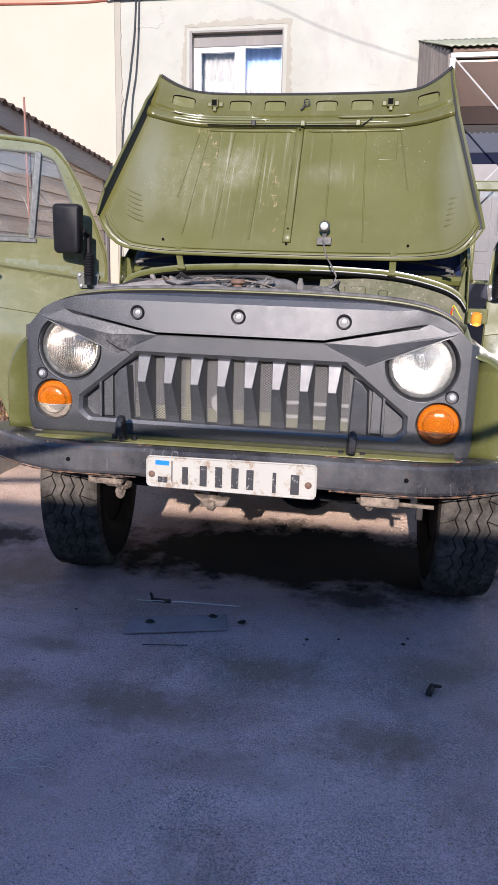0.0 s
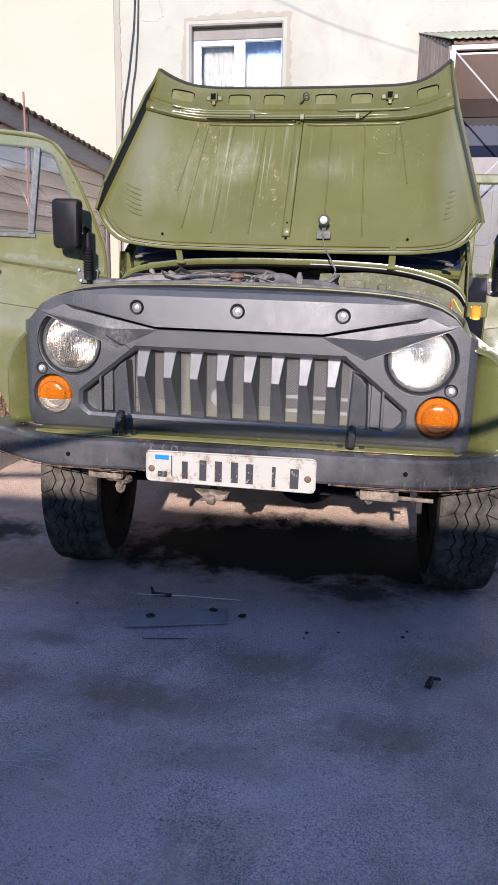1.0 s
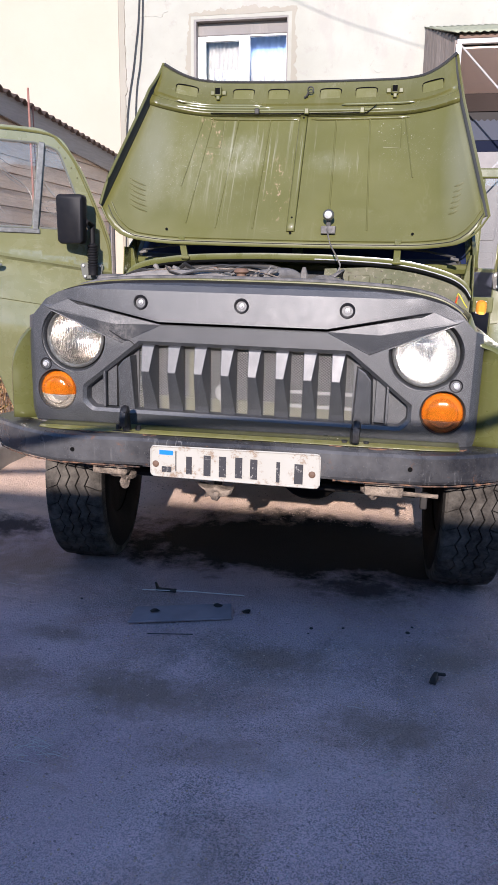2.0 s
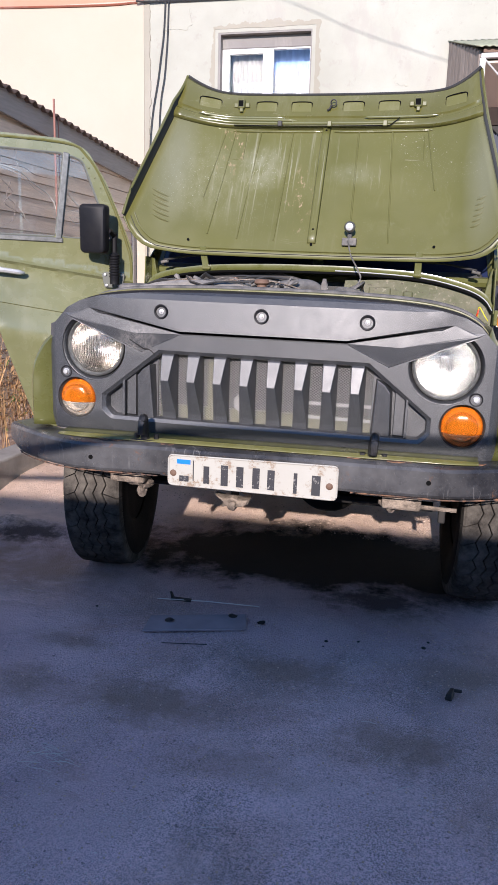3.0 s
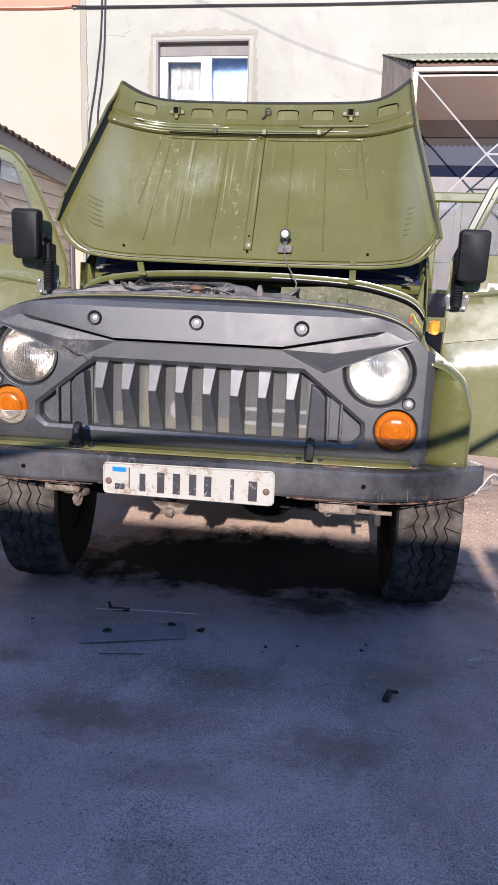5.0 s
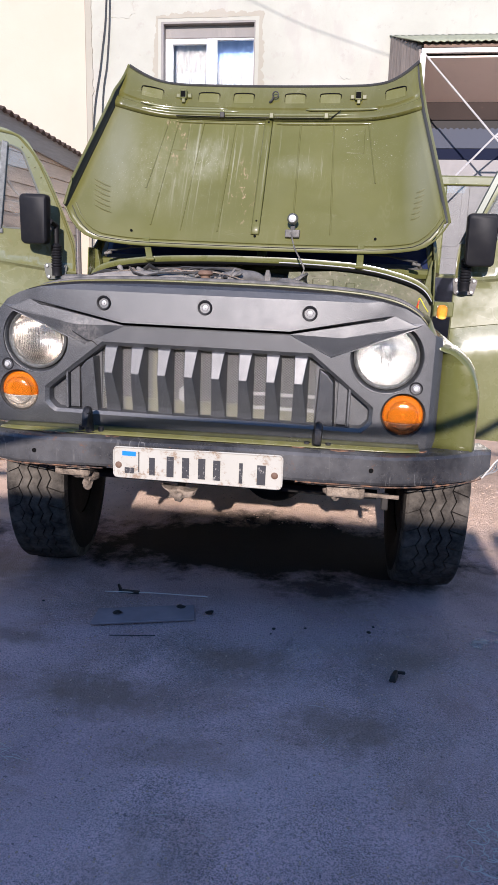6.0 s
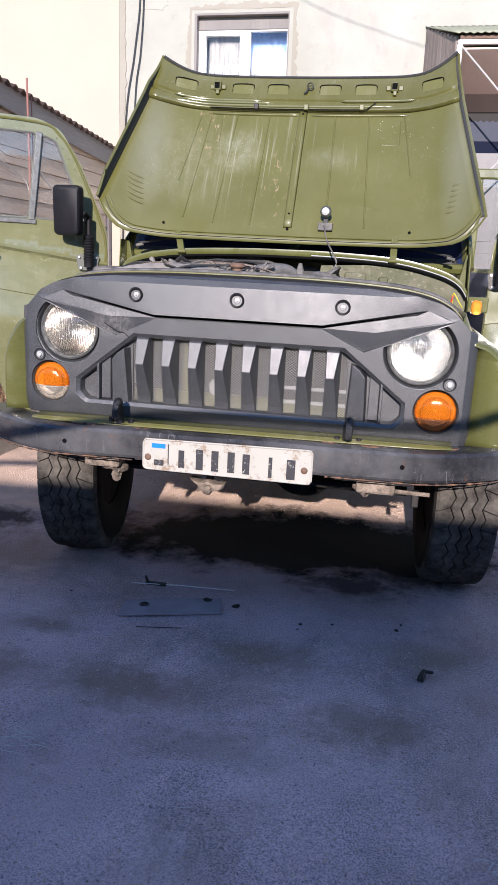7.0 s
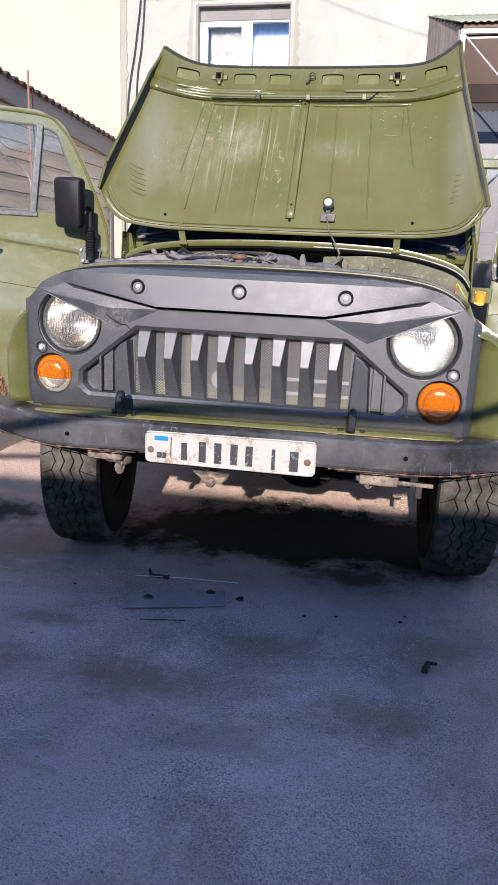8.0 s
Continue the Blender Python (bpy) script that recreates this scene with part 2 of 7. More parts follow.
m = Mat("muddy_chassis_metal", 0.85)
m.color(m.mix(m.ramp(m.noise(20.0, 6, 0.7), 0.35, 0.65), (0.055, 0.044, 0.035), (0.40, 0.325, 0.255))).bump(m.noise(60.0, 7, 0.7), 0.9, 0.014)
muddy = m.m
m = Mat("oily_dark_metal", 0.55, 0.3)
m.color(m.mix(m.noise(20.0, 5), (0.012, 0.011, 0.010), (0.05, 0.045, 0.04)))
oily = m.m
m = Mat("black_painted_iron", 0.4)
m.color(m.mix(m.ramp(m.noise(40.0, 6, 0.7), 0.45, 0.7), (0.010, 0.010, 0.011), (0.045, 0.043, 0.042))).bump(m.noise(80.0, 4), 0.3, 0.002)
black_iron = m.m
m = Mat("dusty_engine_grey", 0.6)
m.color(m.mix(m.ramp(m.noise(16.0, 6, 0.7), 0.35, 0.7), (0.06, 0.06, 0.057), (0.25, 0.225, 0.195))).bump(m.noise(60.0, 4), 0.4, 0.004)
engine_grey = m.m
m = Mat("rusty_brown_metal", 0.7)
m.color(m.mix(m.noise(30.0, 6), (0.085, 0.042, 0.026), (0.21, 0.135, 0.09)))
rusty = m.m
m = Mat("dusty_firewall", 0.6)
c = m.mix(m.ramp(m.noise(7.0, 6, 0.7), 0.4, 0.62), (0.075, 0.08, 0.030), (0.135, 0.125, 0.075))
c = m.mix(m.ramp(m.noise(52.0, 6, 0.7), 0.57, 0.63, 0.0, 0.7), c, (0.25, 0.225, 0.15))
m.color(m.mix(m.ramp(m.noise(47.0, 6, 0.75, m.stretch(1, 1, 1.7)), 0.60, 0.64), c, (0.045, 0.03, 0.02))).bump(m.noise(30.0, 5), 0.4, 0.006)
firewall = m.m
# flat black; on hole discs and slots it paints the shade inside
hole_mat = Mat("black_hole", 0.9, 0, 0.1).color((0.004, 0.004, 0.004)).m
m = Mat("dusty_grey_duct", 0.55)
m.color(m.mix(m.ramp(m.noise(9.0, 7, 0.72), 0.35, 0.7), (0.085, 0.083, 0.080), (0.27, 0.25, 0.225))).bump(m.noise(40.0, 4), 0.3, 0.004)
duct_mat = m.m
hose = Mat("black_rubber_hose", 0.5).color((0.035, 0.035, 0.036)).m

# ground and building
m = Mat("worn_dusty_asphalt", 0.9, 0, 0.35)
big = m.noise(0.9, 7, 0.62, None, 0.6)
axes = m.node("ShaderNodeSeparateXYZ", Vector=m.co)
split = m.math("ADD", axes.outputs[1], m.ramp(axes.outputs[0], -1.5, -0.75, 0.30, 0.0))
dirt = m.ramp(m.math("ADD", split, m.ramp(m.noise(1.6, 6, 0.65), 0.3, 0.7, -0.25, 0.25)), 0.95, 1.25)
# black ellipse paints the car's shade onto the ground
car_shade = m.node("ShaderNodeMapping", Vector=m.co)
car_shade.inputs["Location"].default_value = (-0.16 / 1.0, -0.89 / 0.36, 0)
car_shade.inputs["Scale"].default_value = (1 / 1.0, 1 / 0.36, 0)
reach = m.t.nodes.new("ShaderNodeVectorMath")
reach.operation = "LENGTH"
m.t.links.new(car_shade.outputs[0], reach.inputs[0])
shade_and_oil = m.ramp(m.math("ADD", reach.outputs["Value"], m.ramp(m.noise(3.4, 7, 0.7), 0.3, 0.7, -0.40, 0.40)), 0.75, 1.1, 1.0, 0.0)


def patch(cx, cy, rx, ry, much, ragged):
    n = m.node("ShaderNodeMapping", Vector=m.co)
    n.inputs["Location"].default_value = (-cx / rx, -cy / ry, 0)
    n.inputs["Scale"].default_value = (1 / rx, 1 / ry, 0)
    v = m.t.nodes.new("ShaderNodeVectorMath")
    v.operation = "LENGTH"
    m.t.links.new(n.outputs[0], v.inputs[0])
    return m.ramp(m.math("ADD", v.outputs["Value"], ragged), 0.35, 1.1, much, 0.0)


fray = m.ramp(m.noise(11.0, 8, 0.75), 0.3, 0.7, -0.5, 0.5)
# dark stains; the third also paints the mound's shadow
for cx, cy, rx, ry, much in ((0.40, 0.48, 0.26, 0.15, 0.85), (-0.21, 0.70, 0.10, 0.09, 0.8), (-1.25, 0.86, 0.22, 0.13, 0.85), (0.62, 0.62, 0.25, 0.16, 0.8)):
    shade_and_oil = m.math("MAXIMUM", shade_and_oil, patch(cx, cy, rx, ry, much, fray))
# brown patches; the last two paint the left soil darker for its shade
brown_ground = patch(-0.17, -0.41, 0.20, 0.12, 0.75, fray)
for cx, cy, rx, ry, much in ((0.18, -0.16, 0.17, 0.10, 0.65), (0.50, -0.44, 0.17, 0.11, 0.65), (-0.54, -0.40, 0.14, 0.10, 0.6), (-0.52, -0.15, 0.16, 0.06, 0.6), (0.62, -0.05, 0.20, 0.08, 0.4), (0.10, -0.62, 0.25, 0.07, 0.4), (-0.95, 0.45, 0.32, 0.30, 0.7), (-1.35, 0.55, 0.35, 0.35, 0.8)):
    brown_ground = m.math("MAXIMUM", brown_ground, patch(cx, cy, rx, ry, much, fray))
mid = m.noise(4.0, 6, 0.6)
grit = m.noise(240.0, 3, 0.7)
stones = m.cells(150.0)
c = m.mix(m.ramp(big, 0.36, 0.66), (0.53, 0.375, 0.39), (0.91, 0.675, 0.68))
c = m.mix(m.ramp(m.noise(2.1, 8, 0.72, None, 0.8), 0.47, 0.62, 0.0, 0.75), c, (0.48, 0.315, 0.265))
c = m.mix(m.ramp(mid, 0.42, 0.72, 0.0, 0.55), c, (0.63, 0.505, 0.475))
c = m.mix(m.ramp(m.noise(2.3, 5, 0.6), 0.52, 0.68, 0.0, 0.5), c, (0.22, 0.175, 0.155))
c = m.mix(m.math("MULTIPLY", dirt, 0.97), c, m.mix(m.ramp(m.noise(6.0, 7, 0.7), 0.35, 0.68), (0.60, 0.43, 0.315), (0.80, 0.60, 0.46)))
bare = m.ramp(m.noise(2.6, 6, 0.65), 0.40, 0.60, 0.50, 0.95)
c = m.mix(m.math("MULTIPLY", m.math("MULTIPLY", m.ramp(grit, 0.42, 0.62), bare), m.ramp(dirt, 0.0, 1.0, 1.0, 0.08)), c, (0.19, 0.172, 0.165))
c = m.mix(m.math("MULTIPLY", m.ramp(m.noise(170.0, 2), 0.64, 0.69, 0.0, 0.7), m.ramp(dirt, 0.0, 1.0, 1.0, 0.15)), c, (0.74, 0.69, 0.65))
c = m.mix(m.math("MULTIPLY", m.ramp(m.noise(95.0, 3), 0.64, 0.70, 0.0, 0.7), m.ramp(dirt, 0.0, 1.0, 1.0, 0.25)), c, (0.12, 0.105, 0.10))
c = m.mix(brown_ground, c, (0.26, 0.185, 0.135))
# near-black for the painted under-car shade and the oil stains
c = m.mix(shade_and_oil, c, m.mix(m.noise(12.0, 6), (0.004, 0.004, 0.004), (0.016, 0.014, 0.013)))
m.color(c).bump(m.math("ADD", m.math("MULTIPLY", grit, 0.5), m.math("ADD", m.math("MULTIPLY", stones, 0.4), m.math("MULTIPLY", mid, 1.6))), 0.9, 0.013)
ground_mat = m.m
m = Mat("pale_dust", 0.95)
m.color((0.5, 0.46, 0.41)).set("Alpha", m.ramp(m.noise(14.0, 6, 0.75), 0.5, 0.62, 0.0, 0.7))
pale_dust = m.m


def plaster(name, a, b, stain=0.3):
    q = Mat(name, 0.9, 0, 0.3)
    c = q.mix(q.ramp(q.noise(0.9, 6, 0.6), 0.35, 0.68), a, b)
    c = q.mix(q.ramp(q.noise(1.7, 7, 0.7, q.stretch(1, 1, 0.55), 0.5), 0.54, 0.62, 0.0, stain), c, (0.36, 0.335, 0.295))
    c = q.mix(q.ramp(q.noise(7.0, 8, 0.75), 0.58, 0.64, 0.0, stain * 0.6), c, (0.30, 0.27, 0.24))
    q.color(c).bump(q.math("ADD", q.noise(120.0, 3), q.math("MULTIPLY", q.noise(5.0, 4), 1.5)), 0.25, 0.006)
    return q.m


cream = plaster("cream_plaster", (0.45, 0.385, 0.30), (0.48, 0.415, 0.33), 0.08)
patchy = plaster("patchy_white_plaster", (0.345, 0.34, 0.285), (0.43, 0.425, 0.365), 0.5)
smear_mat = plaster("grey_filler", (0.30, 0.278, 0.222), (0.36, 0.335, 0.272), 0.25)
peach = plaster("peach_paint", (0.46, 0.25, 0.165), (0.48, 0.28, 0.19), 0.08)
# red-brown for the painted shadow line below the peach band
terracotta = plaster("terracotta_shadow", (0.22, 0.075, 0.045), (0.28, 0.10, 0.06), 0.2)
upvc = Mat("white_window_plastic", 0.3).color((0.82, 0.82, 0.81)).m
reveal_mat = plaster("grey_reveal", (0.22, 0.205, 0.19), (0.28, 0.265, 0.25))
m = Mat("white_curtain", 0.9)
m.color(m.mix(m.noise(6.0, 3), (0.25, 0.25, 0.26), (0.32, 0.32, 0.33)))
curtain_mat = m.m
curtain_grey = Mat("grey_net_curtain", 0.9).color((0.20, 0.192, 0.182)).m
room_dark = Mat("dark_room", 0.9).color((0.05, 0.05, 0.055)).m
# blue that paints the sky reflected in the window
pane_sky_blue = Mat("reflected_sky_blue", 0.8).color((0.24, 0.34, 0.62)).m


def timber(name, a, b, axis):
    q = Mat(name, 0.75)
    st = {"x": (1.5, 18, 18), "y": (18, 1.5, 18), "z": (18, 18, 1.5)}[axis]
    g = q.noise(3.0, 7, 0.65, q.stretch(*st))
    c = q.mix(q.ramp(g, 0.3, 0.7), a, b)
    c = q.mix(q.math("MULTIPLY", q.per_object(), 0.35), c, [v * 0.6 for v in a])
    q.color(c).bump(g, 0.4, 0.004)
    return q.m


siding = timber("painted_board_siding", (0.52, 0.41, 0.315), (0.70, 0.57, 0.45), "y")
grey_wood = timber("weathered_grey_wood", (0.17, 0.14, 0.12), (0.33, 0.28, 0.245), "z")
fascia_mat = timber("dusty_fascia_board", (0.24, 0.22, 0.205), (0.33, 0.30, 0.28), "y")
m = Mat("dark_roof_sheet", 0.7)
m.color(m.mix(m.noise(9.0, 5), (0.05, 0.035, 0.03), (0.13, 0.085, 0.065)))
roof_sheet = m.m
m = Mat("mossy_green_roof", 0.75)
m.color(m.mix(m.noise(9.0, 6), (0.20, 0.22, 0.15), (0.38, 0.39, 0.28)))
green_roof = m.m
soffit_mat = plaster("brown_soffit", (0.76, 0.62, 0.52), (0.80, 0.66, 0.56), 0.08)
white_steel = Mat("white_painted_steel", 0.4)
white_steel.color(white_steel.mix(white_steel.noise(14.0, 5), (0.36, 0.345, 0.33), (0.46, 0.445, 0.43)))
white_steel = white_steel.m
m = Mat("white_gate_sheet", 0.45)
m.color(m.mix(m.ramp(m.noise(5.0, 6), 0.4, 0.7), (0.150, 0.138, 0.135), (0.110, 0.102, 0.10)))
gate_mat = m.m
# dark navy paints the dim cabin and the reflected sky
dark_glass = Mat("sky_navy_glass", 0.06).color((0.018, 0.026, 0.070)).m
# dark colours that hold the shade under the canopy
hatch_glass = Mat("shade_dark_glass", 0.5, 0, 0.1).color((0.028, 0.025, 0.024)).m
lintel_mat = plaster("shade_brown_lintel", (0.028, 0.020, 0.017), (0.045, 0.032, 0.027), 0.0)
sill_navy = Mat("shade_navy_sill", 0.8, 0, 0.1).color((0.010, 0.013, 0.030)).m
m = Mat("dull_aluminium", 0.35, 0.6)
m.color(m.mix(m.ramp(m.noise(40.0, 6, 0.7), 0.35, 0.7), (0.13, 0.13, 0.12), (0.25, 0.25, 0.235)))
alu = m.m
# dark navy for the painted shade of the door gap
m = Mat("gap_shade_navy", 0.6, 0, 0.2)
m.color(m.mix(m.noise(30.0, 5), (0.010, 0.012, 0.022), (0.020, 0.023, 0.038))).bump(m.noise(220.0, 3), 0.3, 0.001)
gap_shade_navy = m.m
trim_mat = Mat("dull_silver_trim", 0.4, 0.5).color((0.13, 0.14, 0.12)).m
drip_paint = Mat("pale_paint_drip", 0.4).color((0.36, 0.36, 0.27)).m
blind_mat = Mat("blue_grey_blind", 0.8).color((0.055, 0.062, 0.085)).m
# dark grey puts the shade of the turned flange into its colour
shaded_flange = Mat("dark_shaded_flange", 0.7).color((0.035, 0.036, 0.033)).m
rust_pole = Mat("rusty_pipe", 0.7)
rust_pole.color(rust_pole.mix(rust_pole.noise(25.0, 5), (0.20, 0.085, 0.065), (0.32, 0.16, 0.125)))
rust_pole = rust_pole.m
cable_mat = Mat("dark_cable", 0.5).color((0.03, 0.03, 0.032)).m
grey_cable = Mat("grey_cable", 0.5).color((0.22, 0.22, 0.22)).m
m = Mat("dirty_concrete", 0.9)
m.color(m.mix(m.ramp(m.noise(7.0, 6), 0.35, 0.7), (0.24, 0.215, 0.19), (0.36, 0.33, 0.29))).bump(m.noise(60.0, 5), 0.5, 0.006)
concrete = m.m
m = Mat("dry_weed", 0.9)
m.color(m.mix(m.per_island(), (0.11, 0.055, 0.024), (0.56, 0.35, 0.16)))
dry_weed = m.m
m = Mat("green_leaf", 0.7)
m.color(m.mix(m.per_island(), (0.06, 0.11, 0.02), (0.16, 0.22, 0.05)))
leaf_mat = m.m
frame_paint = Mat("grey_channel_paint", 0.5).color((0.13, 0.135, 0.115)).m
mesh_mat = Mat("dull_expanded_metal", 0.45, 0.2).color((0.46, 0.46, 0.445)).m
m = Mat("loose_yard_gravel", 0.95, 0, 0.3)
m.color(m.mix(m.per_island(), (0.44, 0.32, 0.24), (0.66, 0.50, 0.39))).bump(m.noise(150.0, 3), 0.3, 0.002)
gravel_mat = m.m
fence_mat = timber("dark_board_fence", (0.14, 0.10, 0.075), (0.24, 0.18, 0.14), "z")
yellow_wire = Mat("yellow_wire", 0.4).color((0.65, 0.6, 0.03)).m
red_wire = Mat("red_wire", 0.4).color((0.6, 0.06, 0.02)).m
pale_wire = Mat("pale_wire", 0.5).color((0.62, 0.6, 0.55)).m


# ---- mesh helpers ----
def part(name, bm, material, parent=None, label="", smooth=False, bevel=0.0, solid=0.0):
    """Links a bmesh as one mesh object, under a thing or a part where one is given."""
    bmesh.ops.recalc_face_normals(bm, faces=bm.faces[:])
    me = bpy.data.meshes.new(name)
    bm.to_mesh(me)
    bm.free()
    me.materials.append(material)
    if smooth:
        for f in me.polygons:
            f.use_smooth = True
        me.set_sharp_from_angle(angle=radians(38 if smooth is True else smooth))
    ob = new(name, me)
    while parent and parent.parent and parent.parent.parent:
        parent = parent.parent
    if parent:
        ob.parent = parent
    if label:
        ob["label"] = label
    if solid:
        md = ob.modifiers.new("thickness", "SOLIDIFY")
        md.thickness, md.offset = solid, 0.0
    if bevel:
        md = ob.modifiers.new("rounded", "BEVEL")
        md.width, md.segments, md.limit_method = bevel, 2, "ANGLE"
    return ob


def root(name, label, category, at=(0, 0, 0), turn=(0, 0, 0), group="", kind=""):
    ob = new(name)
    ob.empty_display_size = 0.1
    ob.matrix_basis = pose(*at, *turn)
    return tagged(ob, label, category, group, kind)


def add_box(bm, lo, hi):
    c = [(a + b) / 2 for a, b in zip(lo, hi)]
    s = [b - a for a, b in zip(lo, hi)]
    bmesh.ops.create_cube(bm, size=1, matrix=Matrix.Translation(c) @ Matrix.Diagonal((*s, 1)))
    return bm


def box(lo, hi):
    return add_box(bmesh.new(), lo, hi)


def add_loft(bm, rings, closed=True, caps=True):
    vs = [[bm.verts.new(p) for p in r] for r in rings]
    n = len(vs[0])
    for a, b in zip(vs, vs[1:]):
        for i in range(n if closed else n - 1):
            j = (i + 1) % n
            bm.faces.new((a[i], a[j], b[j], b[i]))
    if caps and closed:
        bm.faces.new(vs[0][::-1])
        bm.faces.new(vs[-1])
    return bm


def loft(rings, closed=True, caps=True):
    return add_loft(bmesh.new(), rings, closed, caps)


def add_tube(bm, pts, r, n=8):
    pts = [Vector(p) for p in pts]
    rings = []
    for i, p in enumerate(pts):
        way = (pts[min(i + 1, len(pts) - 1)] - pts[max(i - 1, 0)]).normalized()
        side = way.cross(Vector((0.03, 0.05, 1)) if abs(way.z) < 0.9 else Vector((1, 0.04, 0))).normalized()
        up = side.cross(way)
        rr = r[i] if isinstance(r, (list, tuple)) else r
        rings.append([p + (side * math.cos(a) + up * math.sin(a)) * rr for a in (2 * math.pi * k / n for k in range(n))])
    return add_loft(bm, rings)


def tube(pts, r, n=8):
    return add_tube(bmesh.new(), pts, r, n)


def curve_pts(pts, steps=6):
    """A smooth line through the points."""
    pts = [Vector(p) for p in pts]
    out = []
    for i in range(len(pts) - 1):
        a, b, c, d = pts[max(i - 1, 0)], pts[i], pts[i + 1], pts[min(i + 2, len(pts) - 1)]
        for k in range(steps):
            t = k / steps
            out.append(0.5 * (2 * b + (c - a) * t + (2 * a - 5 * b + 4 * c - d) * t * t + (3 * b - a - 3 * c + d) * t ** 3))
    return out + [pts[-1]]


def add_spin(bm, profile, centre, axis="y", n=32, close=True):
    """Turns a profile of (radius, along) round the axis through centre."""
    rings = []
    for k in range(n):
        a = 2 * math.pi * k / n
        ca, sa = math.cos(a), math.sin(a)
        if axis == "y":
            rings.append([(centre[0] + r * ca, centre[1] + h, centre[2] + r * sa) for r, h in profile])
        elif axis == "x":
            rings.append([(centre[0] + h, centre[1] + r * ca, centre[2] + r * sa) for r, h in profile])
        else:
            rings.append([(centre[0] + r * ca, centre[1] + r * sa, centre[2] + h) for r, h in profile])
    return add_loft(bm, rings + rings[:1], closed=False, caps=False)


def spin(profile, centre, axis="y", n=32):
    bm = add_spin(bmesh.new(), profile, centre, axis, n)
    bmesh.ops.remove_doubles(bm, verts=bm.verts[:], dist=1e-5)
    return bm


def prism(poly, y0, y1):
    """A plate in the x-z plane from y0 to y1."""
    return loft([[(x, y0, z) for x, z in poly], [(x, y1, z) for x, z in poly]])


def rounded(poly, r, steps=4):
    """The polygon with its corners rounded."""
    out = []
    n = len(poly)
    for i in range(n):
        p, c, q = (Vector(poly[j]) for j in ((i - 1) % n, i, (i + 1) % n))
        d = min(r, (p - c).length * 0.45, (q - c).length * 0.45)
        a, b = c + (p - c).normalized() * d, c + (q - c).normalized() * d
        for k in range(steps + 1):
            t = k / steps
            out.append(tuple((1 - t) ** 2 * a + 2 * t * (1 - t) * c + t * t * b))
    return out


def inset(poly, d):
    """A convex polygon, counter-clockwise, moved inwards by d."""
    n = len(poly)
    lines = []
    for i in range(n):
        a, b = Vector(poly[i]), Vector(poly[(i + 1) % n])
        w = (b - a).normalized()
        nn = Vector((-w.y, w.x))
        lines.append((a + nn * d, w))
    out = []
    for i in range(n):
        (a, u), (b, v) = lines[i - 1], lines[i]
        k = u.x * v.y - u.y * v.x
        t = ((b - a).x * v.y - (b - a).y * v.x) / k if abs(k) > 1e-6 else 0
        out.append(tuple(a + u * t))
    return out


def inside(poly, x, z):
    hit = False
    for (ax, az), (bx, bz) in zip(poly, poly[1:] + poly[:1]):
        if (az > z) != (bz > z) and x < (bx - ax) * (z - az) / (bz - az) + ax:
            hit = not hit
    return hit


def sheet(outline, holes, lines, step, depth, back):
    """A moulded sheet facing -y: outline and holes in x-z, lines kept as creases, depth(x, z) its relief; its rims turn back to y = back."""
    pts, edges = [], []

    def ring(poly, close=True):
        base = len(pts)
        pts.extend(Vector(p) for p in poly)
        n = len(poly)
        edges.extend((base + i, base + (i + 1) % n) for i in range(n if close else n - 1))

    ring(outline)
    for h in holes:
        ring(h)
    for ln in lines:
        ring(ln, False)
    xs, zs = [p[0] for p in outline], [p[1] for p in outline]
    x = min(xs) + step / 2
    while x < max(xs):
        z = min(zs) + step / 2
        while z < max(zs):
            if inside(outline, x, z) and not any(inside(h, x, z) for h in holes):
                pts.append(Vector((x, z)))
            z += step
        x += step
    vs, _, faces, *_ = geometry.delaunay_2d_cdt(pts, edges, [], 0, 1e-5)
    bm = bmesh.new()
    bv = [bm.verts.new((v.x, depth(v.x, v.y), v.y)) for v in vs]
    for f in faces:
        cx, cz = sum(vs[i].x for i in f) / 3, sum(vs[i].y for i in f) / 3
        if inside(outline, cx, cz) and not any(inside(h, cx, cz) for h in holes):
            bm.faces.new([bv[i] for i in f])
    for v in [v for v in bm.verts if not v.link_faces]:
        bm.verts.remove(v)
    rim = [e for e in bm.edges if len(e.link_faces) == 1]
    made = bmesh.ops.extrude_edge_only(bm, edges=rim)["geom"]
    for v in made:
        if isinstance(v, bmesh.types.BMVert):
            v.co.y = back
    return bm


def lerp(a, b, t):
    return a + (b - a) * t


# ---- ground ----
def ground_height(x, y):
    h = 0.010 * noise.noise((x * 0.9, y * 0.9, 0.3)) + 0.005 * noise.noise((x * 3.1, y * 3.1, 4.0))
    near = math.exp(-((abs(x) - 0.72) ** 2 + (y - 0.70) ** 2) * 5)
    h *= 1 - min(1.0, near)
    mound = math.exp(-(((x + 1.42) / 0.30) ** 2 + ((y - 0.98) / 0.10) ** 2))
    fall = min(1.0, max(0.0, (y - 0.0) / 0.6))
    h -= (0.045 + 0.022 * min(1.0, max(0.0, -x - 0.1) / 0.5)) * fall * fall * (3 - 2 * fall)
    # added rise tilts the ground so the lit strip catches more sun
    sun_ramp = min(1.0, max(0.0, (y - 1.08) / 0.6)) - min(1.0, max(0.0, (y - 1.95) / 0.6))
    h += 0.075 * sun_ramp * sun_ramp * (3 - 2 * sun_ramp) * (abs(x) < 3.2)
    return h + 0.055 * mound * (0.7 + 0.6 * noise.noise((x * 6, y * 6, 1.0)))


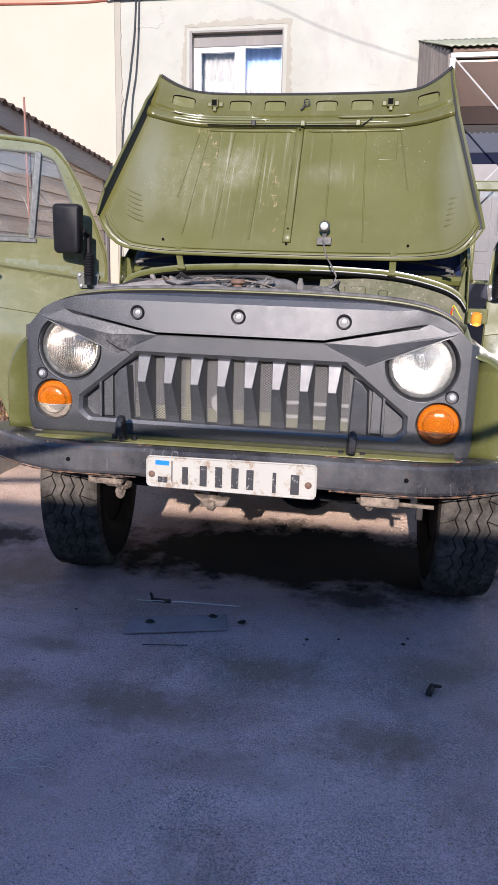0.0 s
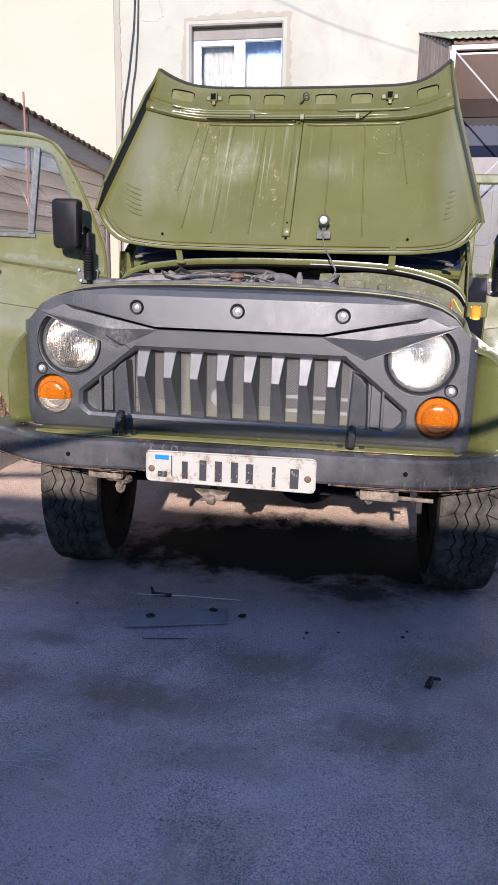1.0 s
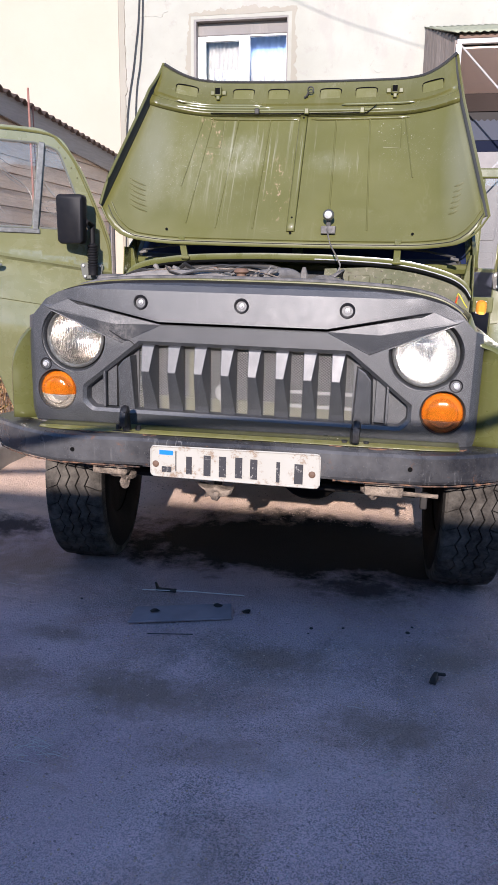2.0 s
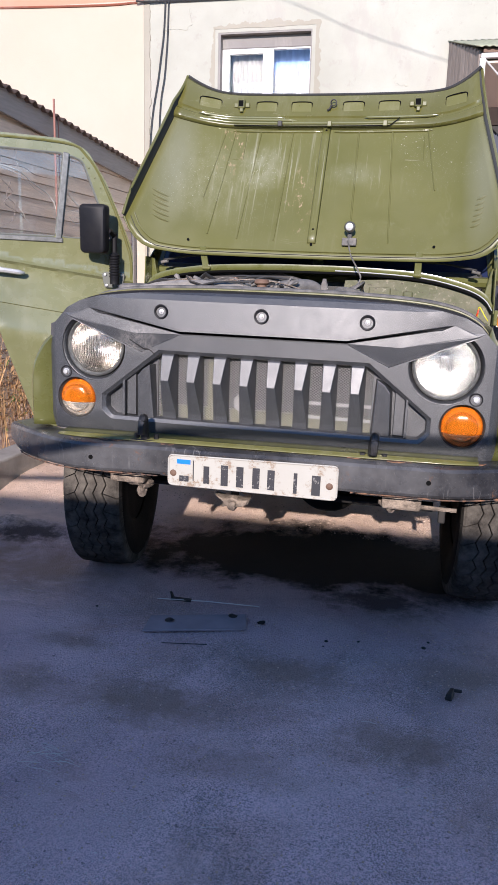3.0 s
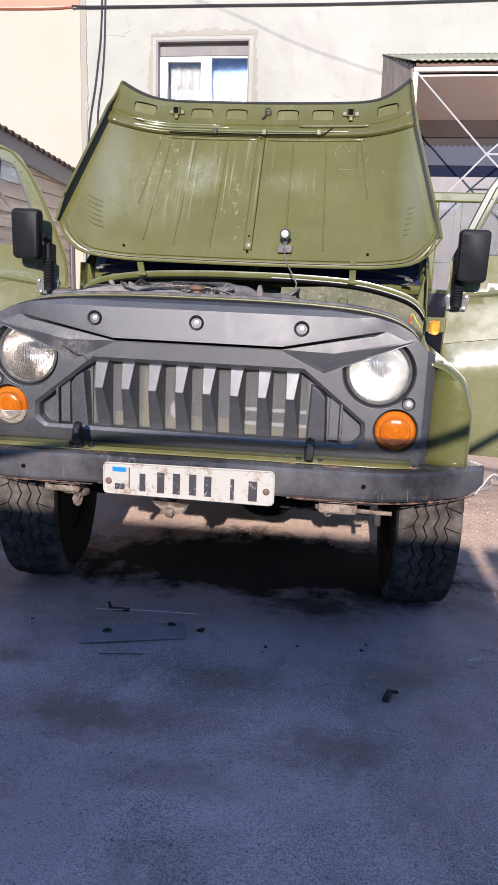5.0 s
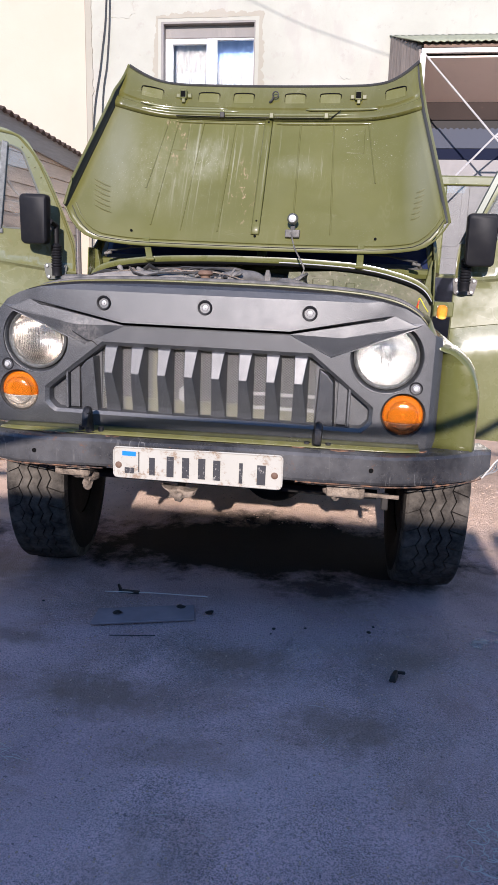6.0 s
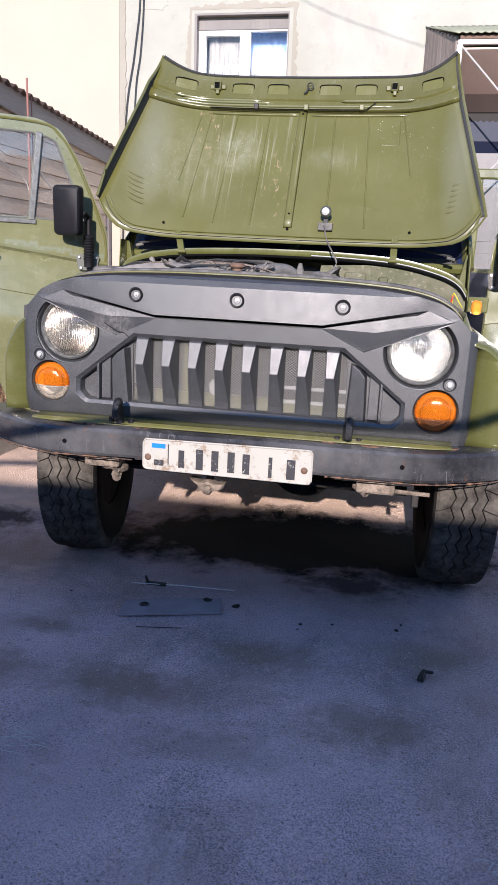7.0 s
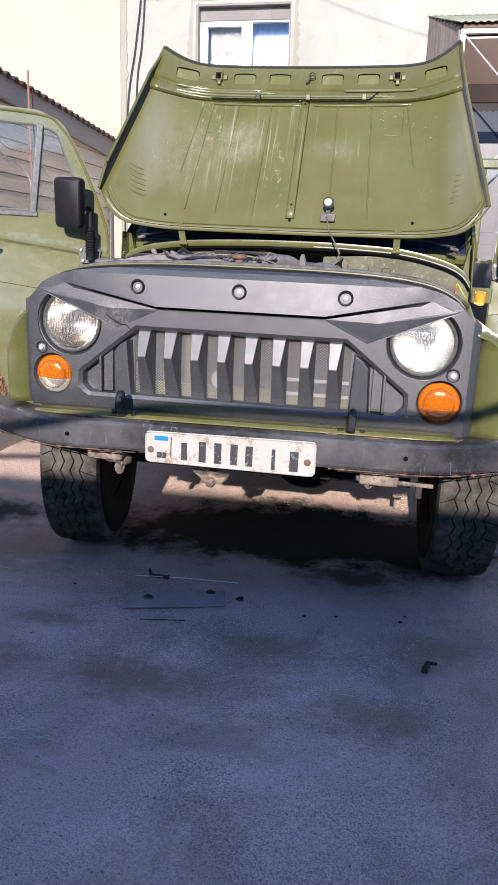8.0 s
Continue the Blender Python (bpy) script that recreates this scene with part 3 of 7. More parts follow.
def spaced(lo, hi, fine_lo, fine_hi, fine, coarse):
    out, v = [], lo
    while v < hi:
        out.append(v)
        v += fine if fine_lo <= v < fine_hi else coarse
    return out + [hi]


gx = [-400, -120, -40] + spaced(-16, 16, -3.0, 2.4, 0.06, 0.8) + [40, 120, 400]
gy = [-400, -120, -40] + spaced(-12, 16, -2.0, 3.6, 0.06, 0.8) + [40, 120, 400]
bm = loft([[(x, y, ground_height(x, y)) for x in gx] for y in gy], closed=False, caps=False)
tagged(part("ground", bm, ground_mat, smooth=True), "worn dusty asphalt yard with sand, dark stains and painted shade under the car", "ground", kind="structure")


def gravel(name, count, x0, x1, y0, y1, r0, r1, seed, label):
    rg = random.Random(seed)
    verts, faces = [], []
    for k in range(count):
        x, y = rg.uniform(x0, x1), rg.uniform(y0, y1)
        r = r0 + (r1 - r0) * rg.random() ** 3
        a = rg.uniform(0, 6.28)
        g = ground_height(x, y) + 0.1 * r
        b = len(verts)
        n = 5
        for h, q in ((-0.5, 1.0), (0.45, 0.85)):
            for i in range(n):
                w = r * q * rg.uniform(0.75, 1.2)
                t = a + i * 6.283 / n
                verts.append((x + w * math.cos(t), y + w * math.sin(t), g + h * r))
        verts.append((x + rg.uniform(-0.3, 0.3) * r, y + rg.uniform(-0.3, 0.3) * r, g + r * rg.uniform(0.6, 0.95)))
        for i in range(n):
            j = (i + 1) % n
            faces += [(b + i, b + j, b + n + j, b + n + i), (b + n + i, b + n + j, b + 2 * n)]
    me = bpy.data.meshes.new(name)
    me.from_pydata(verts, [], faces)
    me.materials.append(gravel_mat)
    tagged(new(name, me), label, "gravel", kind="stuff")


gravel("gravel", 9000, -1.4, 1.4, -1.35, 0.30, 0.0008, 0.0036, 4, "fine loose grit scattered on the asphalt")
# crumbs added so their sun-facing sides brighten the lit strip
gravel("soil_crumbs", 6500, -2.2, 1.8, 1.15, 1.9, 0.0012, 0.0052, 5, "added sandy soil crumbs catching the sun behind the front wheels")


def stain(name, cx, cy, rx, ry, mat, label):
    bm = bmesh.new()
    n = 36
    mid = bm.verts.new((cx, cy, ground_height(cx, cy) + 0.004))
    prev = [mid]
    for k in range(1, 5):
        ring = []
        for i in range(n):
            a = 2 * math.pi * i / n
            wob = 1 + 0.28 * noise.noise((math.cos(a) * 1.6 + cx * 5, math.sin(a) * 1.6 + cy * 5, 2.0))
            x, y = cx + rx * wob * math.cos(a) * k / 4, cy + ry * wob * math.sin(a) * k / 4
            ring.append(bm.verts.new((x, y, ground_height(x, y) + 0.004)))
        for i in range(n):
            j = (i + 1) % n
            if len(prev) == 1:
                bm.faces.new((mid, ring[i], ring[j]))
            else:
                bm.faces.new((prev[i], ring[i], ring[j], prev[j]))
        prev = ring
    return tagged(part(name, bm, mat, smooth=True), label, "stain", kind="structure")


stain("dust_patch", 1.02, 0.10, 0.14, 0.12, pale_dust, "pale dusty patch on the asphalt")

# ---- house ----
WALL_Y = 7.4
X0, X1 = -2.17, -1.02
Z0, Z1 = 2.55, 3.983


def wall_with_hole(name, x0, x1, z0, z1, y0, y1, hx0, hx1, hz0, hz1, mat, label):
    bm = bmesh.new()
    add_box(bm, (x0, y0, z0), (hx0, y1, z1))
    add_box(bm, (hx1, y0, z0), (x1, y1, z1))
    add_box(bm, (hx0, y0, z0), (hx1, y1, hz0))
    add_box(bm, (hx0, y0, hz1), (hx1, y1, z1))
    return tagged(part(name, bm, mat), label, "wall", kind="structure")


wall_with_hole("wall_house", -3.12, 9.0, -0.1, 7.5, WALL_Y, WALL_Y + 0.35, X0, X1, Z0, Z1, patchy, "house wall of patchy unpainted white plaster")
tagged(part("wall_neighbour", box((-12, WALL_Y - 0.014, -0.1), (-3.12, WALL_Y + 0.35, 4.38)), cream), "smooth cream painted insulated house wall", "wall", kind="structure")
tagged(part("wall_band", box((-12, WALL_Y - 0.014, 4.38), (-3.12, WALL_Y + 0.35, 7.5)), peach), "peach orange painted upper part of the house wall", "wall", kind="structure")
rows = []
for i in range(381):
    z = -0.1 + i * 0.02
    e0 = -3.128 + 0.012 * noise.noise((0.0, 1.0, z * 2)) + 0.007 * noise.noise((3.0, 0.0, z * 16))
    e1 = -3.045 + 0.035 * noise.noise((7.0, 0.0, z * 1.6)) + 0.022 * noise.noise((1.0, 5.0, z * 11)) + 0.009 * noise.noise((1.0, 9.0, z * 40))
    rows.append([(-3.118, WALL_Y - 0.012, z), (max(e1, e0 + 0.03), WALL_Y - 0.012, z), (max(e1, e0 + 0.03) + 0.006, WALL_Y + 0.002, z)])
tagged(part("wall_edge", loft(rows, closed=False, caps=False), smear_mat), "rough beige filler strip where two facades meet", "trim", kind="structure")
tagged(part("house_roof", box((-12.3, WALL_Y - 0.4, 7.5), (9.3, WALL_Y + 4, 7.65)), roof_sheet), "dark flat roof edge of the house", "roof", kind="structure")


def blotch(cx, cz, rx, rz, seed, mat=smear_mat, squash=1.0):
    bm = bmesh.new()
    vs = []
    n = 44
    for i in range(n):
        a = 2 * math.pi * i / n
        w = 1 + 0.35 * noise.noise((math.cos(a) * 2.1 + seed, math.sin(a) * 2.1, seed)) + 0.15 * noise.noise((math.cos(a) * 6 + seed, math.sin(a) * 6, seed))
        p = abs(math.cos(a)) ** 0.6 * math.copysign(1, math.cos(a)), abs(math.sin(a)) ** 0.6 * math.copysign(1, math.sin(a))
        vs.append((cx + rx * w * p[0], cz + rz * w * p[1]))
    return part("plaster_patch", prism(vs, WALL_Y - 0.004, WALL_Y + 0.01), mat)


bm = bmesh.new()
inner, outer = [], []
for i in range(320):
    t = i / 320 * 4
    e, f = int(t), t - int(t)
    c = ((X0, Z0), (X1, Z0), (X1, Z1), (X0, Z1))
    a, b = c[e], c[(e + 1) % 4]
    x, z = lerp(a[0], b[0], f), lerp(a[1], b[1], f)
    dx, dz = x - (X0 + X1) / 2, z - (Z0 + Z1) / 2
    kx, kz = (X1 - X0) / 2, (Z1 - Z0) / 2
    for out, base, slow, fast in ((inner, 0.040, 0.010, 0.004), (outer, 0.098, 0.060, 0.042)):
        w = max(0.03, base + slow * noise.noise((x * 3, z * 3, base * 40)) + fast * noise.noise((x * 12, z * 12, 5.0)) + 0.6 * fast * noise.noise((x * 37, z * 37, 2.0)))
        out.append((x + math.copysign(w, dx) * min(1, abs(dx) / kx) ** 8, z + math.copysign(w, dz) * min(1, abs(dz) / kz) ** 8))
add_loft(bm, [[(x, WALL_Y - 0.004, z) for x, z in inner], [(x, WALL_Y - 0.005, z) for x, z in outer], [(x, WALL_Y + 0.01, z) for x, z in outer]], caps=False)
tagged(part("plaster_patch", bm, smear_mat), "uneven smear of beige filler round the window", "plaster patch", kind="structure")
for k, (cx, cz, rx, rz) in enumerate(((-2.62, 3.3, 0.16, 0.30), (-2.7, 4.15, 0.2, 0.12), (0.05, 3.9, 0.10, 0.5), (-0.35, 3.3, 0.2, 0.25))):
    tagged(blotch(cx, cz, rx, rz, 9.1 + k * 1.7, patchy), "raised patch of uneven white plaster", "plaster patch", kind="structure")

win = root("window_1", "white plastic double window with net curtains in a grey reveal", "window", kind="structure")
bm = bmesh.new()
add_box(bm, (X0, WALL_Y + 0.003, Z0), (X0 + 0.03, WALL_Y + 0.30, Z1))
add_box(bm, (X1 - 0.015, WALL_Y + 0.003, Z0), (X1, WALL_Y + 0.30, Z1))
add_box(bm, (X0 + 0.03, WALL_Y + 0.003, Z1 - 0.02), (X1 - 0.015, WALL_Y + 0.30, Z1))
part("reveal", bm, reveal_mat, win, "grey plaster reveal")
part("roller_box", box((X0 + 0.03, WALL_Y + 0.09, Z1 - 0.16), (X1 - 0.015, WALL_Y + 0.2, Z1 - 0.02)), reveal_mat, win, "grey roller blind box", bevel=0.01)
bm = bmesh.new()
fy0, fy1 = WALL_Y + 0.10, WALL_Y + 0.16
zt = Z1 - 0.16
for x0, x1, z0, z1 in ((-2.14, -2.05, Z0, zt), (-1.63, -1.50, Z0, zt), (-1.055, -1.035, Z0, zt), (-2.05, -1.63, zt - 0.06, zt), (-1.50, -1.055, zt - 0.02, zt), (-2.05, -1.63, Z0, Z0 + 0.07), (-1.50, -1.055, Z0, Z0 + 0.07)):
    add_box(bm, (x0, fy0, z0), (x1, fy1, z1))
part("window_frame", bm, upvc, win, bevel=0.006)
for x0, x1, zz in ((-2.05, -1.63, zt - 0.06), (-1.50, -1.055, zt - 0.02)):
    pane = part("pane", box((x0, fy0 + 0.025, Z0 + 0.07), (x1, fy0 + 0.031, zz)), glass, win)
    pane.visible_shadow = False


def curtain(x0, x1, z0, z1, y, mat, seed, label):
    cols = 70
    rings = []
    for i in range(cols + 1):
        t = i / cols
        x = lerp(x0, x1, t)
        fold = (0.016 if z1 > 3.7 else 0.03) * math.sin(t * 46 + seed) + 0.02 * noise.noise((t * 9, seed, 0))
        top = z1 + 0.018 * noise.noise((t * 11, seed + 3, 1)) - 0.03 * abs(math.sin(t * 9 + seed))
        rings.append([(x, y + fold, z0), (x, y + fold * 0.8, lerp(z0, z1, 0.5)), (x, y + fold * 0.3, top)])
    return tagged(part("curtain", loft(rings, closed=False, caps=False), mat, smooth=True), label, "curtain")


curtain(-2.04, -1.62, Z0 + 0.02, 3.82, WALL_Y + 0.235, curtain_grey, 1.2, "grey-white net curtain behind the window pane")
curtain(-2.01, -1.64, Z0 + 0.02, 3.48, WALL_Y + 0.185, curtain_mat, 3.3, "white pleated half curtain before a grey net")
curtain(-1.50, -1.05, Z0 + 0.02, 3.62, WALL_Y + 0.22, curtain_mat, 5.1, "white pleated curtain with a wavy top edge")
bm = bmesh.new()
add_box(bm, (-2.4, WALL_Y + 0.42, 2.2), (-1.565, WALL_Y + 0.45, 4.2))
tagged(part("wall_room", bm, curtain_grey), "grey wall of the room behind the window", "wall", kind="structure")
# added blue sheet in place of the sky's reflection
curtain(-1.56, -1.03, Z0, 4.0, WALL_Y + 0.335, pane_sky_blue, 2.4, "added blue sheet painting the sky's reflection in the pane")
tagged(part("wall_room_back", box((-1.56, WALL_Y + 0.42, 2.2), (-0.8, WALL_Y + 0.45, 4.2)), room_dark), "dark wall of the room behind the curtain", "wall", kind="structure")


def cable(name, pts, r, mat, label):
    return tagged(part(name, tube(curve_pts(pts), r, 6), mat, smooth=True), label, "cable")


cable("wall_cable", [(-2.80, WALL_Y - 0.03, 7.4), (-2.83, WALL_Y - 0.03, 4.5), (-2.91, WALL_Y - 0.03, 3.6), (-3.03, WALL_Y - 0.03, 2.81), (-3.08, WALL_Y - 0.03, 1.2)], 0.0095, cable_mat, "black cable hanging down the house wall")
cable("wall_cable", [(-2.76, WALL_Y - 0.03, 7.4), (-2.79, WALL_Y - 0.03, 4.5), (-2.835, WALL_Y - 0.03, 3.6), (-2.91, WALL_Y - 0.03, 3.0), (-2.95, WALL_Y - 0.03, 1.2)], 0.009, cable_mat, "black cable hanging down the house wall")
# added tube draws the shadow gap under the band
tagged(part("band_shadow", tube(curve_pts([(-12, WALL_Y - 0.020, 4.62), (-4.6, WALL_Y - 0.020, 4.37), (-3.2, WALL_Y - 0.020, 4.357)]), 0.014, 6), terracotta, smooth=True), "thin red-brown line painting the shadow under the painted band", "trim", kind="structure")
cable("overhead_cable", [(-3.2, WALL_Y - 0.068, 4.357), (-2.9, WALL_Y - 0.03, 4.355), (-1.5, WALL_Y - 0.02, 4.345), (1.4, WALL_Y - 0.02, 4.335), (8, WALL_Y - 0.02, 4.45)], 0.013, cable_mat, "black cable strung along the house wall")
cable("overhead_cable", [(-12.0, 2.9, 9.6), (-6.0, 2.9, 7.6), (-1.35, 2.9, 6.03), (0.61, 2.9, 5.28), (7.0, 2.9, 3.4)], 0.0045, cable_mat, "thin black cable slanting down across the yard")

# ---- porch on the house wall ----
porch = root("porch_canopy", "lean-to canopy with mossy corrugated roof and white steel frame", "canopy")
PX0, PX1, PY = 0.90, 4.2, 6.55
# boarded side, running from the wall out to the post
for k in range(9):
    a, b = [Vector((lerp(0.56, 0.86, t), lerp(WALL_Y - 0.03, PY + 0.05, t), lerp(3.755, 3.445, t))) for t in (k / 9, (k + 0.93) / 9)]
    part("plank", loft([[(a.x, a.y, z), (b.x, b.y, z), (b.x + 0.022, b.y, z), (a.x + 0.022, a.y, z)] for z in (1.9, a.z - 0.003 * (k % 3))]), grey_wood, porch)
rings = []
for t in (0.0, 0.25, 0.5, 0.75, 1.0):
    y, z, x0 = lerp(PY - 0.05, WALL_Y, t), lerp(3.478, 3.785, t), lerp(0.85, 0.545, t)
    rings.append([(x0 + (4.25 - x0) * i / 260, y + 0.012 * noise.noise((i * 0.7, 3, 0)) * (t == 0), z + 0.007 * math.sin((x0 + (4.25 - x0) * i / 260) * 84) + 0.004 * noise.noise((i * 0.1, t, 0))) for i in range(261)])
part("roof_sheet", loft(rings, closed=False, caps=False), green_roof, porch, "mossy corrugated roof sheet", smooth=True, solid=0.008)
part("fascia", box((PX0, PY, 3.432), (PX1, PY + 0.03, 3.466)), rusty, porch, "rusty fascia board")
bm = bmesh.new()
add_box(bm, (PX0 - 0.02, PY - 0.01, 3.378), (PX1, PY + 0.04, 3.425))
part("beam", bm, white_steel, porch, "white steel beam", bevel=0.004)
part("post", box((PX0 - 0.03, PY - 0.01, -0.1), (PX0 + 0.03, PY + 0.04, 3.378)), white_steel, porch, "white steel post", bevel=0.004)
part("soffit", loft([[(PX0 + 0.03, PY + 0.04, 3.350), (PX1, PY + 0.04, 3.350)], [(PX0 + 0.03, WALL_Y - 0.02, 3.065), (PX1, WALL_Y - 0.02, 3.065)]], closed=False, caps=False), soffit_mat, porch, "flat brown soffit", solid=0.02)
for a, b in (((0.92, 3.37), (1.70, 2.56)), ((1.70, 2.56), (0.95, 1.75)), ((1.70, 2.56), (2.6, 3.37)), ((1.70, 2.56), (2.55, 1.75)), ((1.70, 2.56), (4.2, 2.56))):
    part("brace", tube([(a[0], PY + 0.015, a[1]), (b[0], PY + 0.015, b[1])], 0.0105, 6), white_steel, porch, "white steel brace")
# pane, lintel and sill have the canopy's shade put into their colours
hatch = root("window_2", "dark strip window with grey-blue blind under the canopy", "window", kind="structure")
part("window_frame", box((0.95, WALL_Y - 0.05, 2.875), (4.2, WALL_Y - 0.004, 3.07)), lintel_mat, hatch, "lintel with the canopy's shade in its dark brown")
part("window_frame", box((0.95, WALL_Y - 0.05, 2.44), (4.2, WALL_Y - 0.004, 2.56)), sill_navy, hatch, "sill board with the canopy's shade in its navy")
part("pane", box((0.95, WALL_Y - 0.03, 2.56), (4.2, WALL_Y - 0.005, 2.875)), hatch_glass, hatch, "window glass with the canopy's shade in its colour")
rings = [[(0.97 + 0.02 * i, WALL_Y - 0.045, 2.565), (0.97 + 0.02 * i, WALL_Y - 0.045, 2.78 + 0.012 * math.sin(i * 1.9))] for i in range(160)]
part("blind", loft(rings, closed=False, caps=False), blind_mat, hatch, "grey-blue fabric blind", solid=0.003)
gate = root("metal_gate", "white sheet metal gate with pressed panels and scrolls", "gate", (0, 0, 0))
part("gate_sheet", box((0.95, WALL_Y - 0.10, -0.06), (4.2, WALL_Y - 0.06, 2.43)), gate_mat, gate)
for k in range(6):
    xa = 1.08 + k * 0.50
    for z0, z1 in ((1.45, 2.22), (0.55, 1.32)):
        pl = rounded([(xa, z0), (xa + 0.42, z0), (xa + 0.42, z1), (xa, z1)], 0.04)
        part("pressed_panel", prism(pl, WALL_Y - 0.108, WALL_Y - 0.10), gate_mat, gate, bevel=0.004)
    sc = [(xa + 0.21 + 0.09 * (1 - t) * math.cos(t * 9), WALL_Y - 0.118, 1.75 + 0.09 * (1 - t) * math.sin(t * 9)) for t in [i / 30 for i in range(28)]]
    part("scroll", tube(sc, 0.008, 5), white_steel, gate, "white iron scroll")

# ---- shed ----
SX = -3.25
shed = root("shed", "low shed with brown board siding and dark corrugated roof", "shed", kind="structure")
part("shed_wall", box((SX - 3.0, 1.5, -0.1), (SX - 0.03, WALL_Y - 0.06, 2.36)), siding, shed)
z = -0.06
while z < 2.3:
    bm = loft([[(SX - 0.028, y, z), (SX, y, z), (SX - 0.010, y, z + 0.148), (SX - 0.028, y, z + 0.148)] for y in (1.5, WALL_Y - 0.06)])
    part("board", bm, siding, shed)
    z += 0.155
part("gable", loft([[(SX - 0.03, y, 2.33), (SX - 0.03, y, zz), (SX - 0.5, y, zz), (SX - 0.5, y, 2.33)] for y, zz in ((1.5, 2.74), (WALL_Y - 0.06, 2.36))]), siding, shed)
part("corner_board", box((SX - 0.02, WALL_Y - 0.14, 0.0), (SX + 0.02, WALL_Y - 0.06, 2.35)), fascia_mat, shed)
bm = loft([[(SX + 0.02, y, zz - 0.21), (SX + 0.05, y, zz - 0.21), (SX + 0.05, y, zz), (SX + 0.02, y, zz)] for y, zz in ((1.4, 2.86), (WALL_Y - 0.06, 2.45))])
part("fascia", bm, fascia_mat, shed, "dusty grey fascia board")
rings = []
for x, dz in ((SX + 0.10, 0.0), (SX - 3.1, 0.7)):
    rings.append([(x, 1.3 + 0.022 * i, lerp(2.85, 2.45, 0.022 * i / 6.1) + 0.02 * math.sin(i * 0.92) + dz) for i in range(275)])
part("roof_sheet", loft(rings, closed=False, caps=False), roof_sheet, shed, "dark corrugated roof sheet", smooth=True, solid=0.012)
bm = tube([(SX + 0.14, 4.93, -0.05), (SX + 0.14, 4.93, 2.73)], 0.0105, 8)
pipe = tagged(part("pipe", bm, rust_pole, smooth=True), "thin rusty red pipe standing before the shed", "pipe")
tagged(part("pipe", tube([(SX + 0.14, 5.01, -0.05), (SX + 0.14, 5.01, 2.58)], 0.006, 6), rust_pole), "thin rusty rod standing beside the pipe", "pipe")

vine = root("dry_vine", "bare pale creeper stems hanging before the shed boards", "vine")
VX = SX + 0.10
for pts, rad, mt in (
        ([(4.0, 2.01), (4.28, 1.985), (4.53, 1.92), (4.84, 1.85), (4.95, 1.75), (5.0, 1.55)], 0.009, straw_mat),
        ([(4.0, 1.995), (4.30, 1.95), (4.60, 1.875), (4.86, 1.82)], 0.006, straw_mat),
        ([(4.02, 2.02), (4.34, 2.03), (4.62, 2.0), (4.96, 2.0)], 0.005, rusty),
        ([(4.03, 1.89), (4.17, 1.80), (4.06, 1.70), (4.21, 1.64), (4.37, 1.57)], 0.005, grey_wood),
        ([(4.15, 1.88), (4.10, 1.76), (4.20, 1.69), (4.16, 1.56), (4.0, 1.50)], 0.005, grey_wood),
        ([(4.25, 1.68), (4.31, 1.63), (4.35, 1.58), (4.42, 1.555)], 0.004, straw_mat),
        ([(5.12, 1.97), (5.25, 1.92), (5.38, 1.865), (5.52, 1.80)], 0.022, straw_mat)):
    line = curve_pts([(VX + 0.02 * math.sin(y * 9), y, z) for y, z in pts], 5)
    part("stem", tube(line, [rad * (1 - 0.6 * i / len(line)) for i in range(len(line))], 6), mt, vine, smooth=True)

# ---- kerb and weeds ----
bm = loft([[(x - 0.16, y, -0.05), (x - 0.16, y, h), (x, y, h), (x + 0.01, y, -0.05)] for x, y, h in ((-1.70, 0.6, 0.10), (-1.69, 1.1, 0.115), (-1.67, 1.6, 0.12), (-1.64, 2.1, 0.125), (-1.58, 3.2, 0.12))])
tagged(part("kerb", bm, concrete, bevel=0.012), "dirty grey concrete kerb beam lying beside the yard", "kerb", kind="structure")

rng = random.Random(5)
bm = bmesh.new()
lf = bmesh.new()
for k in range(760):
    y = rng.uniform(1.6, 5.6)
    x = rng.uniform(-3.15, -1.98 - 0.1 * (y - 2))
    h = rng.uniform(0.35, 1.05) * (0.75 + 0.25 * math.sin(y * 3 + x))
    a = rng.uniform(0, 6.28)
    lean = rng.uniform(0.05, 0.45) * h
    p = [Vector((x, y, -0.05)), Vector((x + 0.4 * lean * math.cos(a), y + 0.4 * lean * math.sin(a), h * 0.55)), Vector((x + lean * math.cos(a), y + lean * math.sin(a), h))]
    w = rng.uniform(0.002, 0.0045)
    side = Vector((-math.sin(a + 0.7), math.cos(a + 0.7), 0)) * w
    v = [bm.verts.new(q) for q in (p[0] - side, p[0] + side, p[1] + side * 0.8, p[1] - side * 0.8, p[2])]
    bm.faces.new(v[:4])
    bm.faces.new((v[3], v[2], v[4]))
    for j in range(rng.randint(3, 8)):
        t = rng.uniform(0.3, 1.0)
        q = p[0].lerp(p[1], t * 2) if t < 0.5 else p[1].lerp(p[2], t * 2 - 1)
        dl = Vector((rng.uniform(-1, 1), rng.uniform(-1, 1), rng.uniform(-0.8, 0.6))).normalized() * rng.uniform(0.03, 0.10)
        sw = dl.cross(Vector((0.3, 0.2, 1))).normalized() * rng.uniform(0.004, 0.014)
        tgt = lf if (rng.random() < 0.20 and y > 2.2) else bm
        vv = [tgt.verts.new(c) for c in (q, q + dl * 0.5 + sw, q + dl, q + dl * 0.5 - sw)]
        tgt.faces.new(vv)
tagged(part("dry_weeds", bm, dry_weed), "tangle of tall dry brown weeds along the shed", "weeds", kind="stuff")
tagged(part("green_leaves", lf, leaf_mat), "few green leaves among the dry weeds", "leaves", kind="stuff")

